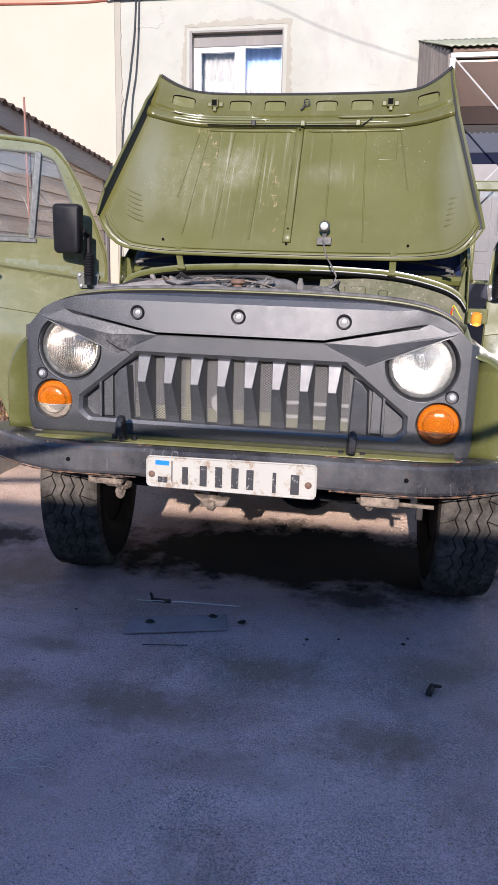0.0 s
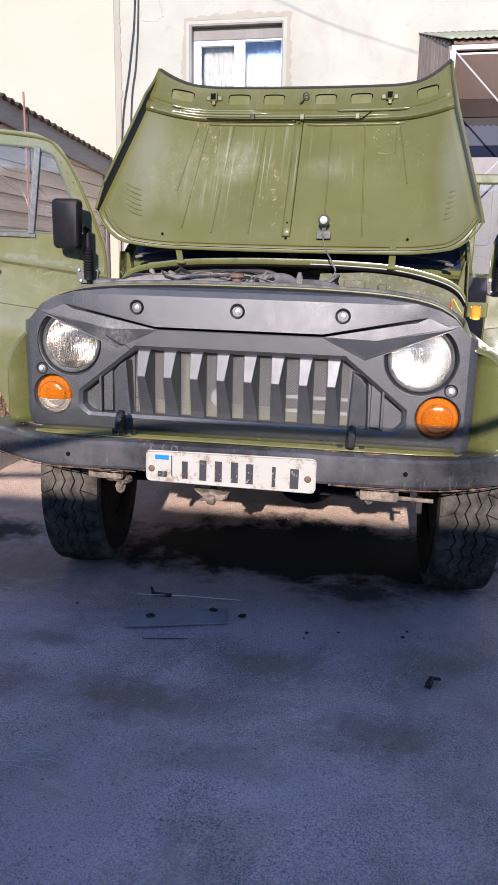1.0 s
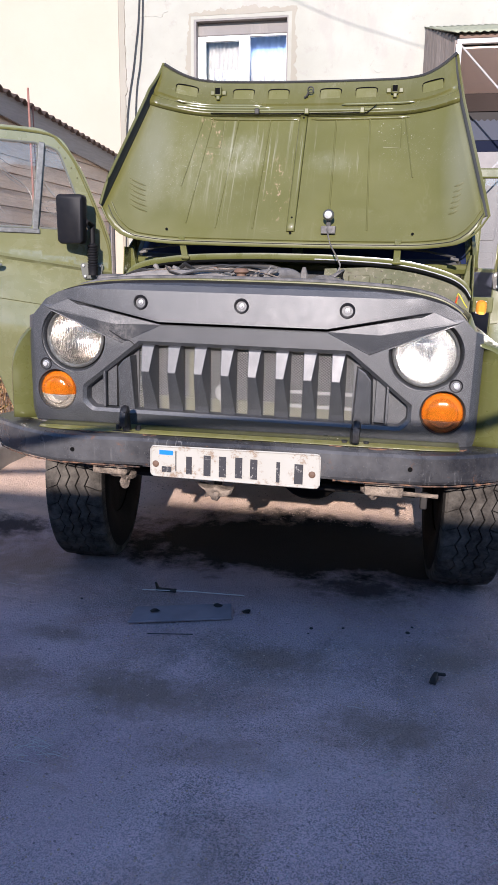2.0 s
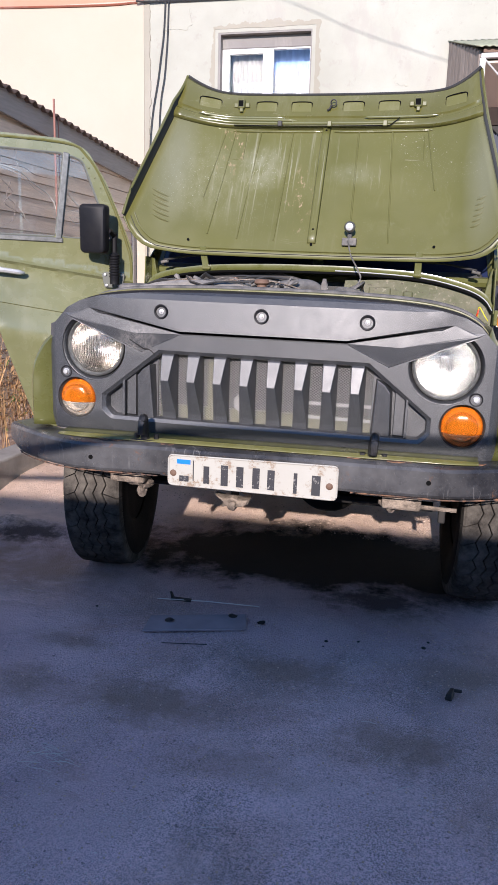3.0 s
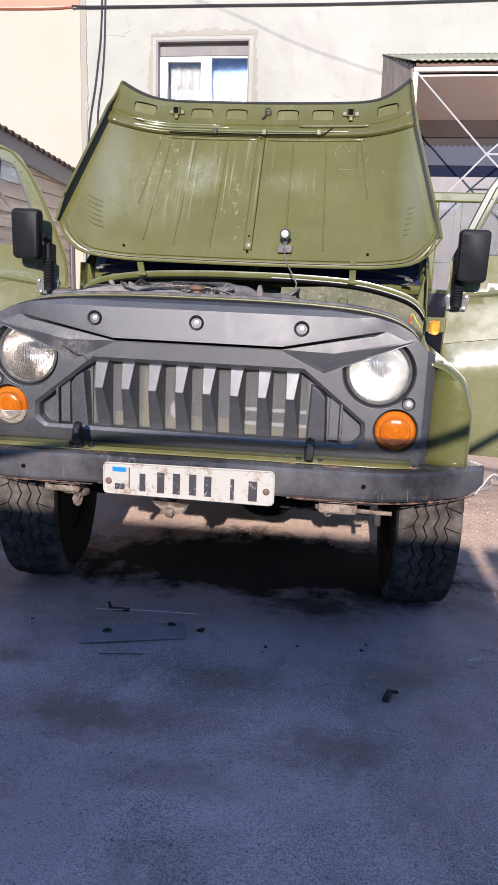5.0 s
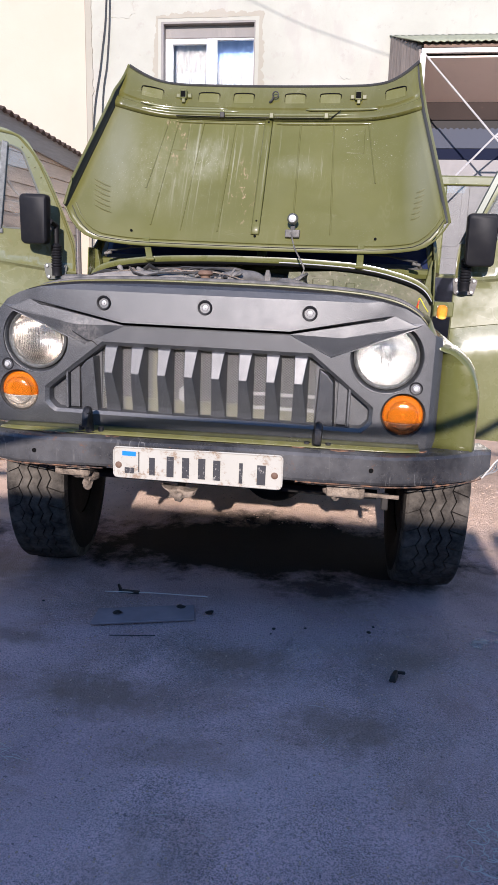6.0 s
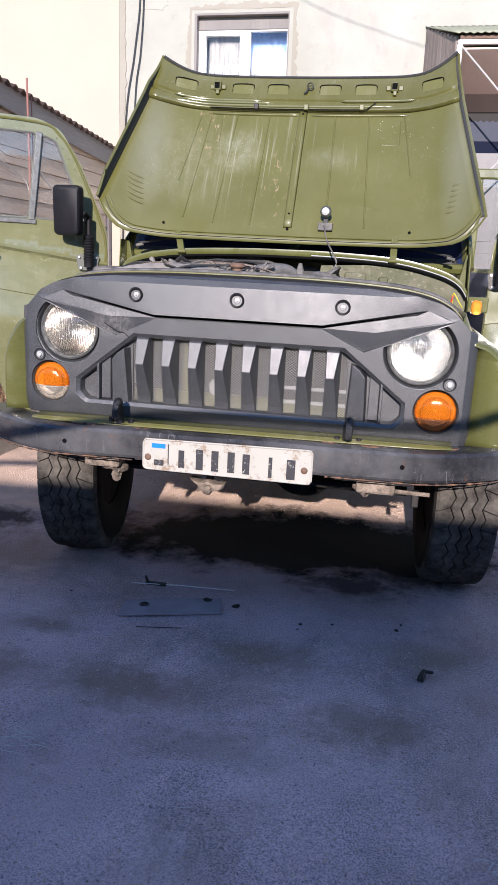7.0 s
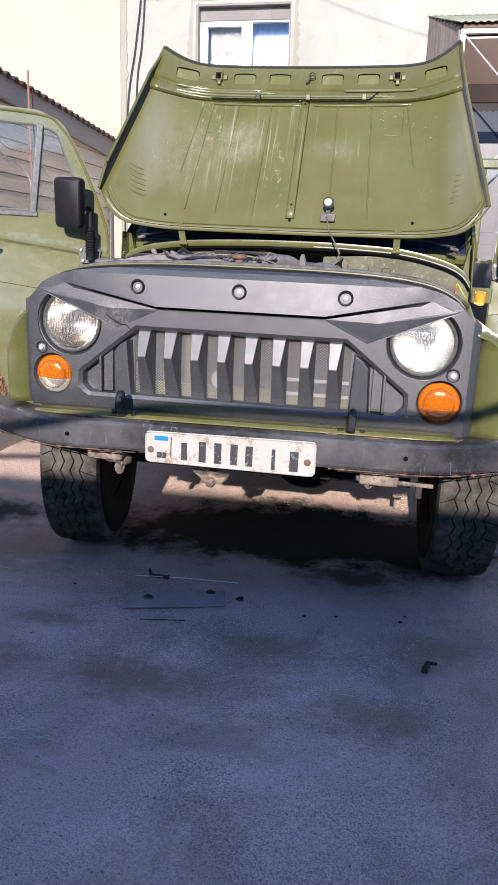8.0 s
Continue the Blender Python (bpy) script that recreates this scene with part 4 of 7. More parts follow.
# ---- fence behind the camera: its shade covers the yard up to the front wheels ----
fence = root("board_fence", "tall dark board fence closing the yard", "fence", kind="structure")
FY, FH = -5.0, 2.235
bm = bmesh.new()
for k in range(64):
    xa = -12.3 + k * 0.2145
    add_box(bm, (xa, FY, 0), (xa + 0.2143, FY + 0.03, FH))
part("boards", bm, fence_mat, fence)
bm = bmesh.new()
for k in range(46):
    xa = 1.475 + k * 0.2145
    add_box(bm, (xa, FY, 0), (xa + 0.2143, FY + 0.03, FH))
part("boards", bm, fence_mat, fence)
part("rail", box((-12.3, FY - 0.04, 0.5), (11.3, FY - 0.004, 0.6)), fence_mat, fence)

# ---- the car ----
car = root("offroad_car", "olive green off-road car with open hood and open doors", "car", (0, 0, 0), (0, 0.7, 0))

# bumper: a bent channel
def bumper_line(x):
    a = abs(x)
    return 0.0 if a < 0.55 else 0.20 * ((a - 0.55) / 0.36) ** 1.7

rings = []
for i in range(41):
    x = lerp(-0.926, 0.886, i / 40)
    y = bumper_line(x)
    e = max(0, (x - 0.836) / 0.05 if x > 0 else (-x - 0.82) / 0.106)
    zb, zt2 = 0.505 + 0.026 * e ** 2.2, 0.600 - 0.006 * e * e
    prof = [(0.11, zt2 - 0.002), (0.018, zt2), (0.006, zt2 - 0.004), (0.0, zt2 - 0.013), (0.0, zb + 0.013), (0.005, zb + 0.004), (0.018, zb), (0.06, zb + 0.002),
            (0.06, zb + 0.007), (0.02, zb + 0.006), (0.008, zb + 0.018), (0.008, zt2 - 0.018), (0.02, zt2 - 0.006), (0.11, zt2 - 0.007)]
    dent = 0.006 * noise.noise((x * 4, 0, 0))
    rings.append([(x - 0.25 * max(0, abs(x) - 0.6) * math.copysign(1, x) * (py > 0.05) * 0.3, y + py + dent, pz + 0.005 + 0.0122 * x + 0.003 * noise.noise((x * 5, 3, 0))) for py, pz in prof])
bumper = part("bumper", loft(rings), bumper_paint, car, "scuffed black steel channel bumper with rust", smooth=24)
for x, z in ((-0.522, 0.548), (0.522, 0.566)):
    part("bolt_hole", spin([(0.0, -0.0035), (0.0068, -0.0035), (0.0068, 0.004)], (x, 0, z), n=16), hole_mat, bumper, "dark round hole")
for x in (-0.365, 0.354):
    pts = curve_pts([(x, 0.070, 0.60), (x, 0.060, 0.645), (x + 0.004, 0.045, 0.678), (x + 0.006, 0.026, 0.676), (x + 0.006, 0.016, 0.655), (x + 0.005, 0.018, 0.632)])
    hook = part("tow_hook", tube(pts, [0.0145 - 0.003 * i / len(pts) for i in range(len(pts))], 8), black_iron, car, "black iron tow hook", smooth=True)
    part("hook_base", box((x - 0.045, 0.045, 0.597), (x + 0.05, 0.105, 0.606)), black_iron, hook, bevel=0.003)
    for dx in (-0.03, 0.035):
        part("bolt", spin([(0, 0.016), (0.009, 0.016), (0.010, 0.0)], (x + dx, 0.075, 0.606), "z", 8), black_iron, hook)

# rusty lower lip and flaked patches on the bumper
for xa, xb in ((-0.86, -0.30), (0.30, 0.86)):
    lipr = [(x, bumper_line(x) + 0.004 + 0.003 * noise.noise((x * 40, 1, 0)), 0.510 + 0.0122 * x + 0.022 * max(0, (abs(x) - 0.82) / 0.08) ** 2) for x in [lerp(xa, xb, i / 40) for i in range(41)]]
    part("rusty_lip", tube(lipr, [max(0.0006, 0.0022 + 0.0035 * noise.noise((p[0] * 55, 5, 0))) for p in lipr], 6), edge_rust, bumper, "flaking rusty lower lip", smooth=True)
for cx, cy, r in ((-0.47, 0.045, 0.035), (0.43, 0.04, 0.030), (0.30, 0.05, 0.022), (-0.28, 0.03, 0.02), (0.66, 0.05, 0.018)):
    ring = []
    for i in range(18):
        q = r * (0.7 + 0.6 * noise.noise((cx * 9 + math.cos(i * 0.349) * 1.4, math.sin(i * 0.349) * 1.4, 3)))
        x, y = cx + 1.5 * q * math.cos(i * 0.349), cy + 0.6 * q * math.sin(i * 0.349)
        ring.append((x, max(y, 0.019) + bumper_line(x)))
    part("rust_patch", loft([[(x, y, 0.6045 + 0.0122 * x + h) for x, y in ring] for h in (0.0, 0.003)]), edge_rust, bumper, "flaked rust patch")

# number plate with bars in place of its characters
plate = part("number_plate", prism(rounded([(-0.258, 0.489), (0.262, 0.490), (0.262, 0.592), (-0.258, 0.582)], 0.014), -0.012, -0.006), plate_white, car, "worn white number plate with rusty edges")
frame_bm = bmesh.new()
ol = rounded([(-0.258, 0.489), (0.262, 0.490), (0.262, 0.592), (-0.258, 0.582)], 0.014)
add_tube(frame_bm, [(x, -0.012, z) for x, z in ol + ol[:1]], 0.003, 6)
part("raised_rim", frame_bm, plate_white, plate)
# dark tube draws the plate's edge shadow along with its rust
edge = [(x, -0.0115, z) for x, z in rounded([(-0.2585, 0.4885), (0.2625, 0.4895), (0.2625, 0.5925), (-0.2585, 0.5825)], 0.014)]
part("edge_outline", tube(edge + edge[:1], 0.0014, 5), edge_rust, plate, "dark rusty outline of the plate with its shadow painted in")
part("flag_patch", box((-0.231, -0.0140, 0.557), (-0.188, -0.0125, 0.571)), plate_blue, plate, "blue patch")
part("divider", box((-0.180, -0.0138, 0.507), (-0.177, -0.0125, 0.571)), plate_ink, plate)
for x, z0, z1, w in ((-0.208, 0.502, 0.520, 0.030), (-0.137, 0.501, 0.556, 0.018), (-0.080, 0.500, 0.564, 0.022), (-0.032, 0.500, 0.564, 0.022), (0.018, 0.501, 0.565, 0.022), (0.064, 0.501, 0.563, 0.022), (0.138, 0.498, 0.561, 0.011), (0.200, 0.498, 0.559, 0.026)):
    part("bar", box((x - w / 2, -0.0138, z0), (x + w / 2, -0.0125, z1)), plate_ink, plate)
for x, z in ((-0.243, 0.526), (0.240, 0.530)):
    part("plate_bolt", spin([(0, -0.017), (0.006, -0.016), (0.0105, -0.013), (0.0105, -0.010)], (x, 0, z), n=16), rusty, plate, "rusty bolt")

# green apron over the bumper
rings = [[(x, bumper_line(x) * 0.6 + 0.045, 0.608 + 0.0122 * x), (x, 0.070, 0.610 + 0.0122 * x), (x, 0.074, 0.613 + 0.0122 * x), (x, 0.079, 0.611 + 0.0122 * x), (x, 0.112, 0.613 + 0.0122 * x), (x, 0.15, 0.617 + 0.0122 * x)] for x in [lerp(-0.665, 0.66, i / 30) for i in range(31)]]
part("front_apron", loft(rings, closed=False, caps=False), green_dusty, car, "dusty olive sheet apron over the bumper", smooth=True, solid=0.003)

# moulded grille cover
half = [(0.0, 1.070), (0.20, 1.069), (0.40, 1.062), (0.53, 1.048), (0.60, 1.030), (0.645, 1.006), (0.672, 0.976), (0.690, 0.957), (0.714, 0.949), (0.719, 0.90), (0.720, 0.640), (0.715, 0.614), (0.700, 0.604), (0.64, 0.602), (0.34, 0.606), (0.0, 0.612)]
outline = half + [(-x, z) for x, z in half[-2:0:-1]]
outline = outline[::-1]
mouth_half = [(0.332, 0.886), (0.525, 0.733), (0.526, 0.682), (0.495, 0.651)]
mouth = [(-x, z) for x, z in mouth_half] + mouth_half[::-1]
LX, LZ, LR = 0.555, 0.885, 0.110
TX, TZ, TR = 0.616, 0.713, 0.068
E_, B_, R_ = (0.638, 0.980), (0.388, 0.877), (0.420, 0.936)
K0, K1 = (0.568, 1.008), (0.262, 0.949)


def below_brow(x, z):
    return (z - B_[1]) - (x - B_[0]) * (E_[1] - B_[1]) / (E_[0] - B_[0])


def lamp_hole(side):
    ring = []
    for i in range(64):
        a = 2 * math.pi * i / 64
        x, z = LX + LR * math.cos(a), LZ + LR * math.sin(a)
        over = below_brow(x, z) + 0.006
        if over > 0:
            z -= over
        ring.append((x * side, z))
    return ring


def circle(cx, cz, r, n):
    return [(cx + r * math.cos(2 * math.pi * i / n), cz + r * math.sin(2 * math.pi * i / n)) for i in range(n)]


holes = [lamp_hole(1), lamp_hole(-1), circle(TX, TZ, TR, 40), circle(-TX, TZ, TR, 40), mouth]
fore_line = [(-K0[0], K0[1]), (-K1[0], K1[1]), K1, K0]
groove = [(-K0[0] + 0.03, K0[1] - 0.0125), (-K1[0], K1[1] - 0.007), (K1[0], K1[1] - 0.007), (K0[0] - 0.03, K0[1] - 0.0125)]
shelf = [(-K0[0] + 0.03, K0[1] - 0.0155), (-K1[0], K1[1] - 0.010), (K1[0], K1[1] - 0.010), (K0[0] - 0.03, K0[1] - 0.0155)]
lines = [fore_line, groove, shelf]
for sd in (1, -1):
    lines += [[(sd * 0.692, lerp(0.630, 0.945, i / 12)) for i in range(13)], [(sd * 0.706, lerp(0.630, 0.940, i / 12)) for i in range(13)]]
    lines += [[(sd * K0[0], K0[1]), (sd * R_[0], R_[1]), (sd * B_[0], B_[1])], [(sd * E_[0], E_[1]), (sd * R_[0], R_[1])], [(sd * K1[0], K1[1] - 0.010), (sd * R_[0], R_[1])], [(sd * K1[0], K1[1] - 0.010), (sd * B_[0], B_[1])], [(sd * K1[0], K1[1] - 0.010), (sd * 0.332, 0.886)],
              [(sd * B_[0], B_[1]), (sd * 0.332, 0.886)], [(sd * 0.45, 0.800), (sd * 0.545, 0.765)], [(sd * E_[0], E_[1]), (sd * K0[0], K0[1])], [(sd * B_[0], B_[1]), (sd * E_[0], E_[1])], [(sd * (B_[0] + 0.001), B_[1] - 0.0025), (sd * (E_[0] + 0.001), E_[1] - 0.0025)], [(sd * (B_[0] - 0.002), B_[1]), (sd * (K1[0] - 0.001), K1[1] - 0.013)]]


def tri_depth(tri, x, z):
    (x1, z1, d1), (x2, z2, d2), (x3, z3, d3) = tri
    det = (z2 - z3) * (x1 - x3) + (x3 - x2) * (z1 - z3)
    a = ((z2 - z3) * (x - x3) + (x3 - x2) * (z - z3)) / det
    b = ((z3 - z1) * (x - x3) + (x1 - x3) * (z - z3)) / det
    c = 1 - a - b
    if min(a, b, c) < -0.002:
        return None
    return a * d1 + b * d2 + c * d3


TRIS = [((*K0, 0.120), (K1[0], K1[1] - 0.010, 0.122), (*R_, 0.117)), ((*K0, 0.120), (*R_, 0.117), (*E_, 0.1165)), ((*R_, 0.117), (*E_, 0.1165), (*B_, 0.131)),
        ((K1[0], K1[1] - 0.010, 0.122), (*R_, 0.117), (*B_, 0.131))]


def cover_depth(x, z):
    a = abs(x)
    bow = 0.009 * max(0, (a - 0.6) / 0.11) ** 2 + 0.018 * max(0, (a - 0.692) / 0.027) ** 1.5 + 0.02 * max(0, (z - 1.045) / 0.025) ** 2 * (a < 0.6)
    taper = 1.0 if a < K1[0] else max(0.0, (K0[0] - a) / (K0[0] - K1[0]))
    crease = K1[1] if a < K1[0] else lerp(K0[1], K1[1], taper)
    if z > crease - 0.0006 and a < K0[0]:
        return 0.120 - 0.018 * taper ** 0.6 + 0.11 * (z - crease) * taper + bow
    if z > crease - 0.0075 and a < K0[0] - 0.03:
        return 0.120 + 0.032 * taper ** 0.5
    for tr in TRIS:
        d = tri_depth(tr, a, z)
        if d is not None:
            return d + bow
    lower = 0.016 * max(0, (0.675 - z) / 0.07) ** 1.4
    return 0.120 + bow + lower


cover = part("grille_cover", sheet(outline, holes, lines, 0.018, cover_depth, 0.175), plastic, car, "textured black plastic grille cover with angry brows", smooth=11)
ccw = [(x, z) for x, z in mouth]
area = sum(a[0] * b[1] - b[0] * a[1] for a, b in zip(ccw, ccw[1:] + ccw[:1]))
if area < 0:
    ccw = ccw[::-1]
r1, r2 = rounded(ccw, 0.010, 2), rounded(inset(ccw, 0.015), 0.007, 2)
lip = loft([[(x, cover_depth(x, z) - 0.0015, z) for x, z in r1], [(lerp(a[0], b[0], 0.75), 0.128, lerp(a[1], b[1], 0.75)) for a, b in zip(r1, r2)], [(x, 0.158, z) for x, z in r2]], caps=False)
cover.location.x = -0.010
part("mouth_rim", lip, plastic, cover, "bevelled black rim of the grille opening", smooth=True)
# top lip that turns back over the front panel
lip_half = [(0.0, 1.072), (0.25, 1.070), (0.45, 1.060), (0.56, 1.043), (0.625, 1.018), (0.66, 0.99), (0.684, 0.955)]
lipline = [(-x, z) for x, z in lip_half[::-1]] + lip_half[1:]
lipline = curve_pts([(x, 0, z) for x, z in lipline], 5)
rings = [[(p.x, 0.140, p.z - 0.012), (p.x, 0.150, p.z + 0.001), (p.x * 0.997, 0.185, p.z + 0.004), (p.x * 0.995, 0.195, p.z - 0.004), (p.x * 0.995, 0.195, p.z - 0.03)] for p in lipline]
part("top_flange", loft(rings, closed=False, caps=False), plastic_smooth, cover, "black turned-back top flange", smooth=True, solid=0.004)
rings = [[(p.x - 0.01, 0.20, p.z - 0.02), (p.x - 0.01, 0.203, p.z + 0.008), (p.x * 0.998 - 0.01, 0.235, p.z + 0.010), (p.x * 0.99 - 0.01, 0.26, p.z - 0.02)] for p in lipline]
part("panel_top", loft(rings, closed=False, caps=False), green_dusty, car, "olive top edge of the front panel", smooth=True, solid=0.003)
seal_line = [(p.x * 0.99 - 0.008, 0.268, p.z + 0.009) for p in lipline if abs(p.x) < 0.665]
part("hood_seal", tube(seal_line, 0.011, 8), dusty_seal, car, "dusty black rubber hood seal", smooth=True)

for x, z in ((-0.320, 1.007), (0.0, 1.007), (0.319, 1.005)):
    s0 = part("screw_cup", spin([(0.023, 0.0), (0.021, -0.005), (0.017, -0.004), (0.016, 0.010), (0, 0.010)], (x, 0.104, z), n=24), plastic_smooth, cover, "round black screw cup", smooth=True)
    part("screw", spin([(0, -0.004), (0.003, -0.004), (0.004, 0.0), (0.0075, 0.001), (0.0085, 0.006)], (x, 0.106, z), n=16), zinc, s0, "bright screw head", smooth=True)
for x in (-0.651, 0.648):
    s0 = part("screw_cup", spin([(0.021, 0.002), (0.020, -0.004), (0.016, -0.003), (0.015, 0.010), (0, 0.010)], (x, 0.1235, 0.797), n=24), plastic_smooth, cover, "round black screw cup", smooth=True)
    part("screw", spin([(0, -0.012), (0.007, -0.011), (0.009, -0.003), (0.013, 0.0), (0.013, 0.008)], (x, 0.1235, 0.797), n=12), zinc, s0, "bright bolt head", smooth=True)
# crack in the cover beside the lamp
part("crack", tube(curve_pts([(-0.43, 0.1195, 0.915), (-0.405, 0.1125, 0.903), (-0.385, 0.117, 0.89), (-0.362, 0.1165, 0.886), (-0.345, 0.1175, 0.872)]), 0.0016, 5), oily, cover, "dark crack in the plastic")

# slats of the opening
for k in range(8):
    x0 = -0.3225 + k * 0.0859
    rings = []
    for z, fl, fr, fy in ((0.875, 0.001, 0.041, 0.127), (0.870, 0.001, 0.041, 0.120), (0.792, 0.004, 0.030, 0.099), (0.684, -0.002, 0.043, 0.142), (0.662, -0.004, 0.044, 0.148)):
        rings.append([(x0 + fl, fy, z), (x0 + fr, fy, z), (x0 + 0.0445, 0.158, z), (x0 - 0.002, 0.158, z)])
    part("slat", loft(rings), plastic, cover, bevel=0.0018)
for sd in (1, -1):
    def sx(v):
        return sd * v
    poly = [(sx(0.352), 0.662), (sx(0.405), 0.662), (sx(0.400), 0.80), (sx(0.383), 0.822), (sx(0.360), 0.838)]
    part("slat", loft([[(x, 0.113 + 0.02 * (z < 0.7), z) for x, z in poly], [(x + sd * 0.006 * (1 if abs(x) > 0.38 else -1), 0.158, z) for x, z in poly]]), plastic, cover, bevel=0.002)
    poly = [(sx(0.415), 0.668), (sx(0.446), 0.668), (sx(0.446), 0.785), (sx(0.415), 0.806)]
    part("side_pocket", prism(poly, 0.140, 0.158), plastic, cover, bevel=0.002)
    poly = [(sx(0.448), 0.666), (sx(0.456), 0.666), (sx(0.456), 0.785), (sx(0.448), 0.79)]
    part("side_rib", prism(poly, 0.124, 0.158), plastic, cover, bevel=0.0015)
    poly = [(sx(0.345), 0.645), (sx(0.528), 0.645), (sx(0.535), 0.75), (sx(0.345), 0.888)]
    part("side_plate", prism(poly, 0.1585, 0.165), plastic, cover)
# expanded metal mesh behind the slats
bm = bmesh.new()
mx0, mx1, mz0, mz1 = -0.365, 0.365, 0.645, 0.894
px, pz = 0.0108, 0.0082
slope = pz / px
hgt = mz1 - mz0
k = mx0 - hgt / slope
while k < mx1 + hgt / slope:
    for sg in (1, -1):
        a, b = Vector((k, 0.166, mz0)), Vector((k + sg * hgt / slope, 0.166, mz1))
        if b.x < a.x:
            a, b = b, a
        if b.x > mx0 and a.x < mx1:
            if a.x < mx0:
                a = a.lerp(b, (mx0 - a.x) / (b.x - a.x))
            if b.x > mx1:
                b = a.lerp(b, (mx1 - a.x) / (b.x - a.x))
            w = 0.00095
            add_loft(bm, [[(p.x, p.y, p.z - w), (p.x, p.y - 0.001, p.z), (p.x, p.y, p.z + w)] for p in (a, b)])
    k += px
tagged(part("wire_mesh", bm, mesh_mat, cover, "fine diamond metal mesh"), kind="stuff")
# original front panel and radiator seen through the mesh
bm = bmesh.new()
add_box(bm, (-0.44, 0.20, 0.62), (0.44, 0.215, 0.70))
add_box(bm, (-0.44, 0.20, 0.86), (0.44, 0.215, 1.03))
for x in (-0.44, -0.20, 0.18, 0.40):
    add_box(bm, (x, 0.20, 0.70), (x + 0.035, 0.215, 0.86))
part("front_panel", bm, green_dusty, car, "olive slotted front panel behind the cover", bevel=0.003)
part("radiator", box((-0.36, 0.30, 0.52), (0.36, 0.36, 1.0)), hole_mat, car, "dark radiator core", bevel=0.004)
part("cross_strip", box((0.12, 0.192, 0.735), (0.37, 0.197, 0.745)), zinc, car, "bright metal strip behind the mesh")
part("cross_strip", box((0.10, 0.192, 0.690), (0.37, 0.197, 0.700)), zinc, car, "bright metal strip behind the mesh")
part("cross_strip", box((0.335, 0.186, 0.690), (0.37, 0.191, 0.745)), zinc, car, "bright metal strip behind the mesh")
part("horn_rim", tube(curve_pts([(-0.372, 0.190, 0.690), (-0.366, 0.184, 0.715), (-0.362, 0.182, 0.740), (-0.354, 0.186, 0.765), (-0.345, 0.192, 0.785)]), [0.004] * 6 + [0.012] * 12 + [0.004] * 7, 8), chrome, car, "bright curved horn rim behind the mesh", smooth=True)
part("horn", spin([(0.0, 0.01), (0.02, 0.008), (0.03, -0.004), (0.032, 0.0), (0.022, 0.02)], (-0.075, 0.182, 0.725), n=24), zinc, car, "round metal badge seat behind the mesh", smooth=True)

# headlights and front lamps
for sd in (-1, 1):
    c = (sd * 0.555 - 0.010, 0.0, 0.885)
    bowl = [(0.004, 0.235), (0.03, 0.231), (0.05, 0.219), (0.07, 0.194), (0.082, 0.168), (0.088, 0.150)]
    lamp = part("headlight", spin(bowl, c, n=40), dim_reflector if sd < 0 else reflector, car, "round headlight with fluted glass", smooth=True)
    part("rim", spin([(0.086, 0.146), (0.088, 0.138), (0.093, 0.134), (0.098, 0.137), (0.099, 0.160), (0.088, 0.160)], c, n=48), alu, lamp, "thin dull rim", smooth=True)
    dome = [(0.0, 0.108), (0.02, 0.109), (0.04, 0.113), (0.06, 0.121), (0.076, 0.132), (0.088, 0.146), (0.087, 0.150), (0.075, 0.137), (0.059, 0.126), (0.04, 0.118), (0.02, 0.114), (0.0, 0.113)]
    part("lens", spin(dome, c, n=48), lens_glass, lamp, "fluted clear glass", smooth=True).visible_shadow = False
    part("bulb_shield", spin([(0, 0.165), (0.012, 0.167), (0.014, 0.175), (0.014, 0.20), (0.006, 0.23)], c, n=16), chrome, lamp, smooth=True)
    ridge = [(c[0] - 0.021 + 0.0021 * k, 0.1046 if k % 4 in (1, 2) else 0.1075) for k in range(21)]
    ridge += [(c[0] + 0.021, 0.1095), (c[0] - 0.021, 0.1095)]
    prism_bm = loft([[(x, y, c[2] + z) for x, y in ridge] for z in (-0.030, 0.0, 0.036)])
    part("lamp_cup", spin([(0.124, 0.152), (0.1125, 0.1300), (0.109, 0.131), (0.101, 0.146), (0.100, 0.160)], c, n=48), plastic, lamp, "recessed black lamp surround", smooth=True)
    part("lens_prism", prism_bm, lens_glass, lamp, "raised prisms in the lens").visible_shadow = False
    part("lamp_bowl", spin([(0.101, 0.16), (0.103, 0.26), (0.02, 0.27), (0, 0.27)], c, n=32), oily, lamp)
    t = (sd * 0.616 - 0.010, 0.0, 0.712)
    sig = part("turn_signal", spin([(0.0, 0.15), (0.060, 0.15), (0.064, 0.135), (0.067, 0.132), (0.074, 0.133), (0.074, 0.17)], t, n=40), seal, car, "round front lamp with orange and clear lens", smooth=True)
    split = -0.012 if sd < 0 else -0.020
    for nm, mat, lo, hi in (("orange_lens", orange, split, 0.07), ("clear_lens", clear if sd < 0 else orange_dim, -0.07, split - 0.0015)):
        bm = bmesh.new()
        rings = []
        steps = 18
        for i in range(steps + 1):
            z = lerp(max(lo, -0.0595), min(hi, 0.0595), i / steps)
            hw = math.sqrt(max(0.0, 0.06 ** 2 - z * z))
            row = []
            for j in range(17):
                x = lerp(-hw, hw, j / 16)
                rr = math.sqrt(x * x + z * z)
                step_out = 0.007 if rr < 0.043 else 0.0
                row.append((t[0] + x, t[1] + 0.140 - 0.026 * math.sqrt(max(0, 1 - (rr / 0.061) ** 2)) - step_out, t[2] + z))
            rings.append(row)
        add_loft(bm, rings, closed=False, caps=False)
        shell = part(nm, bm, mat, sig, "orange plastic lens" if mat is orange else "clear plastic lens", smooth=True, solid=0.003)
        shell.visible_shadow = False
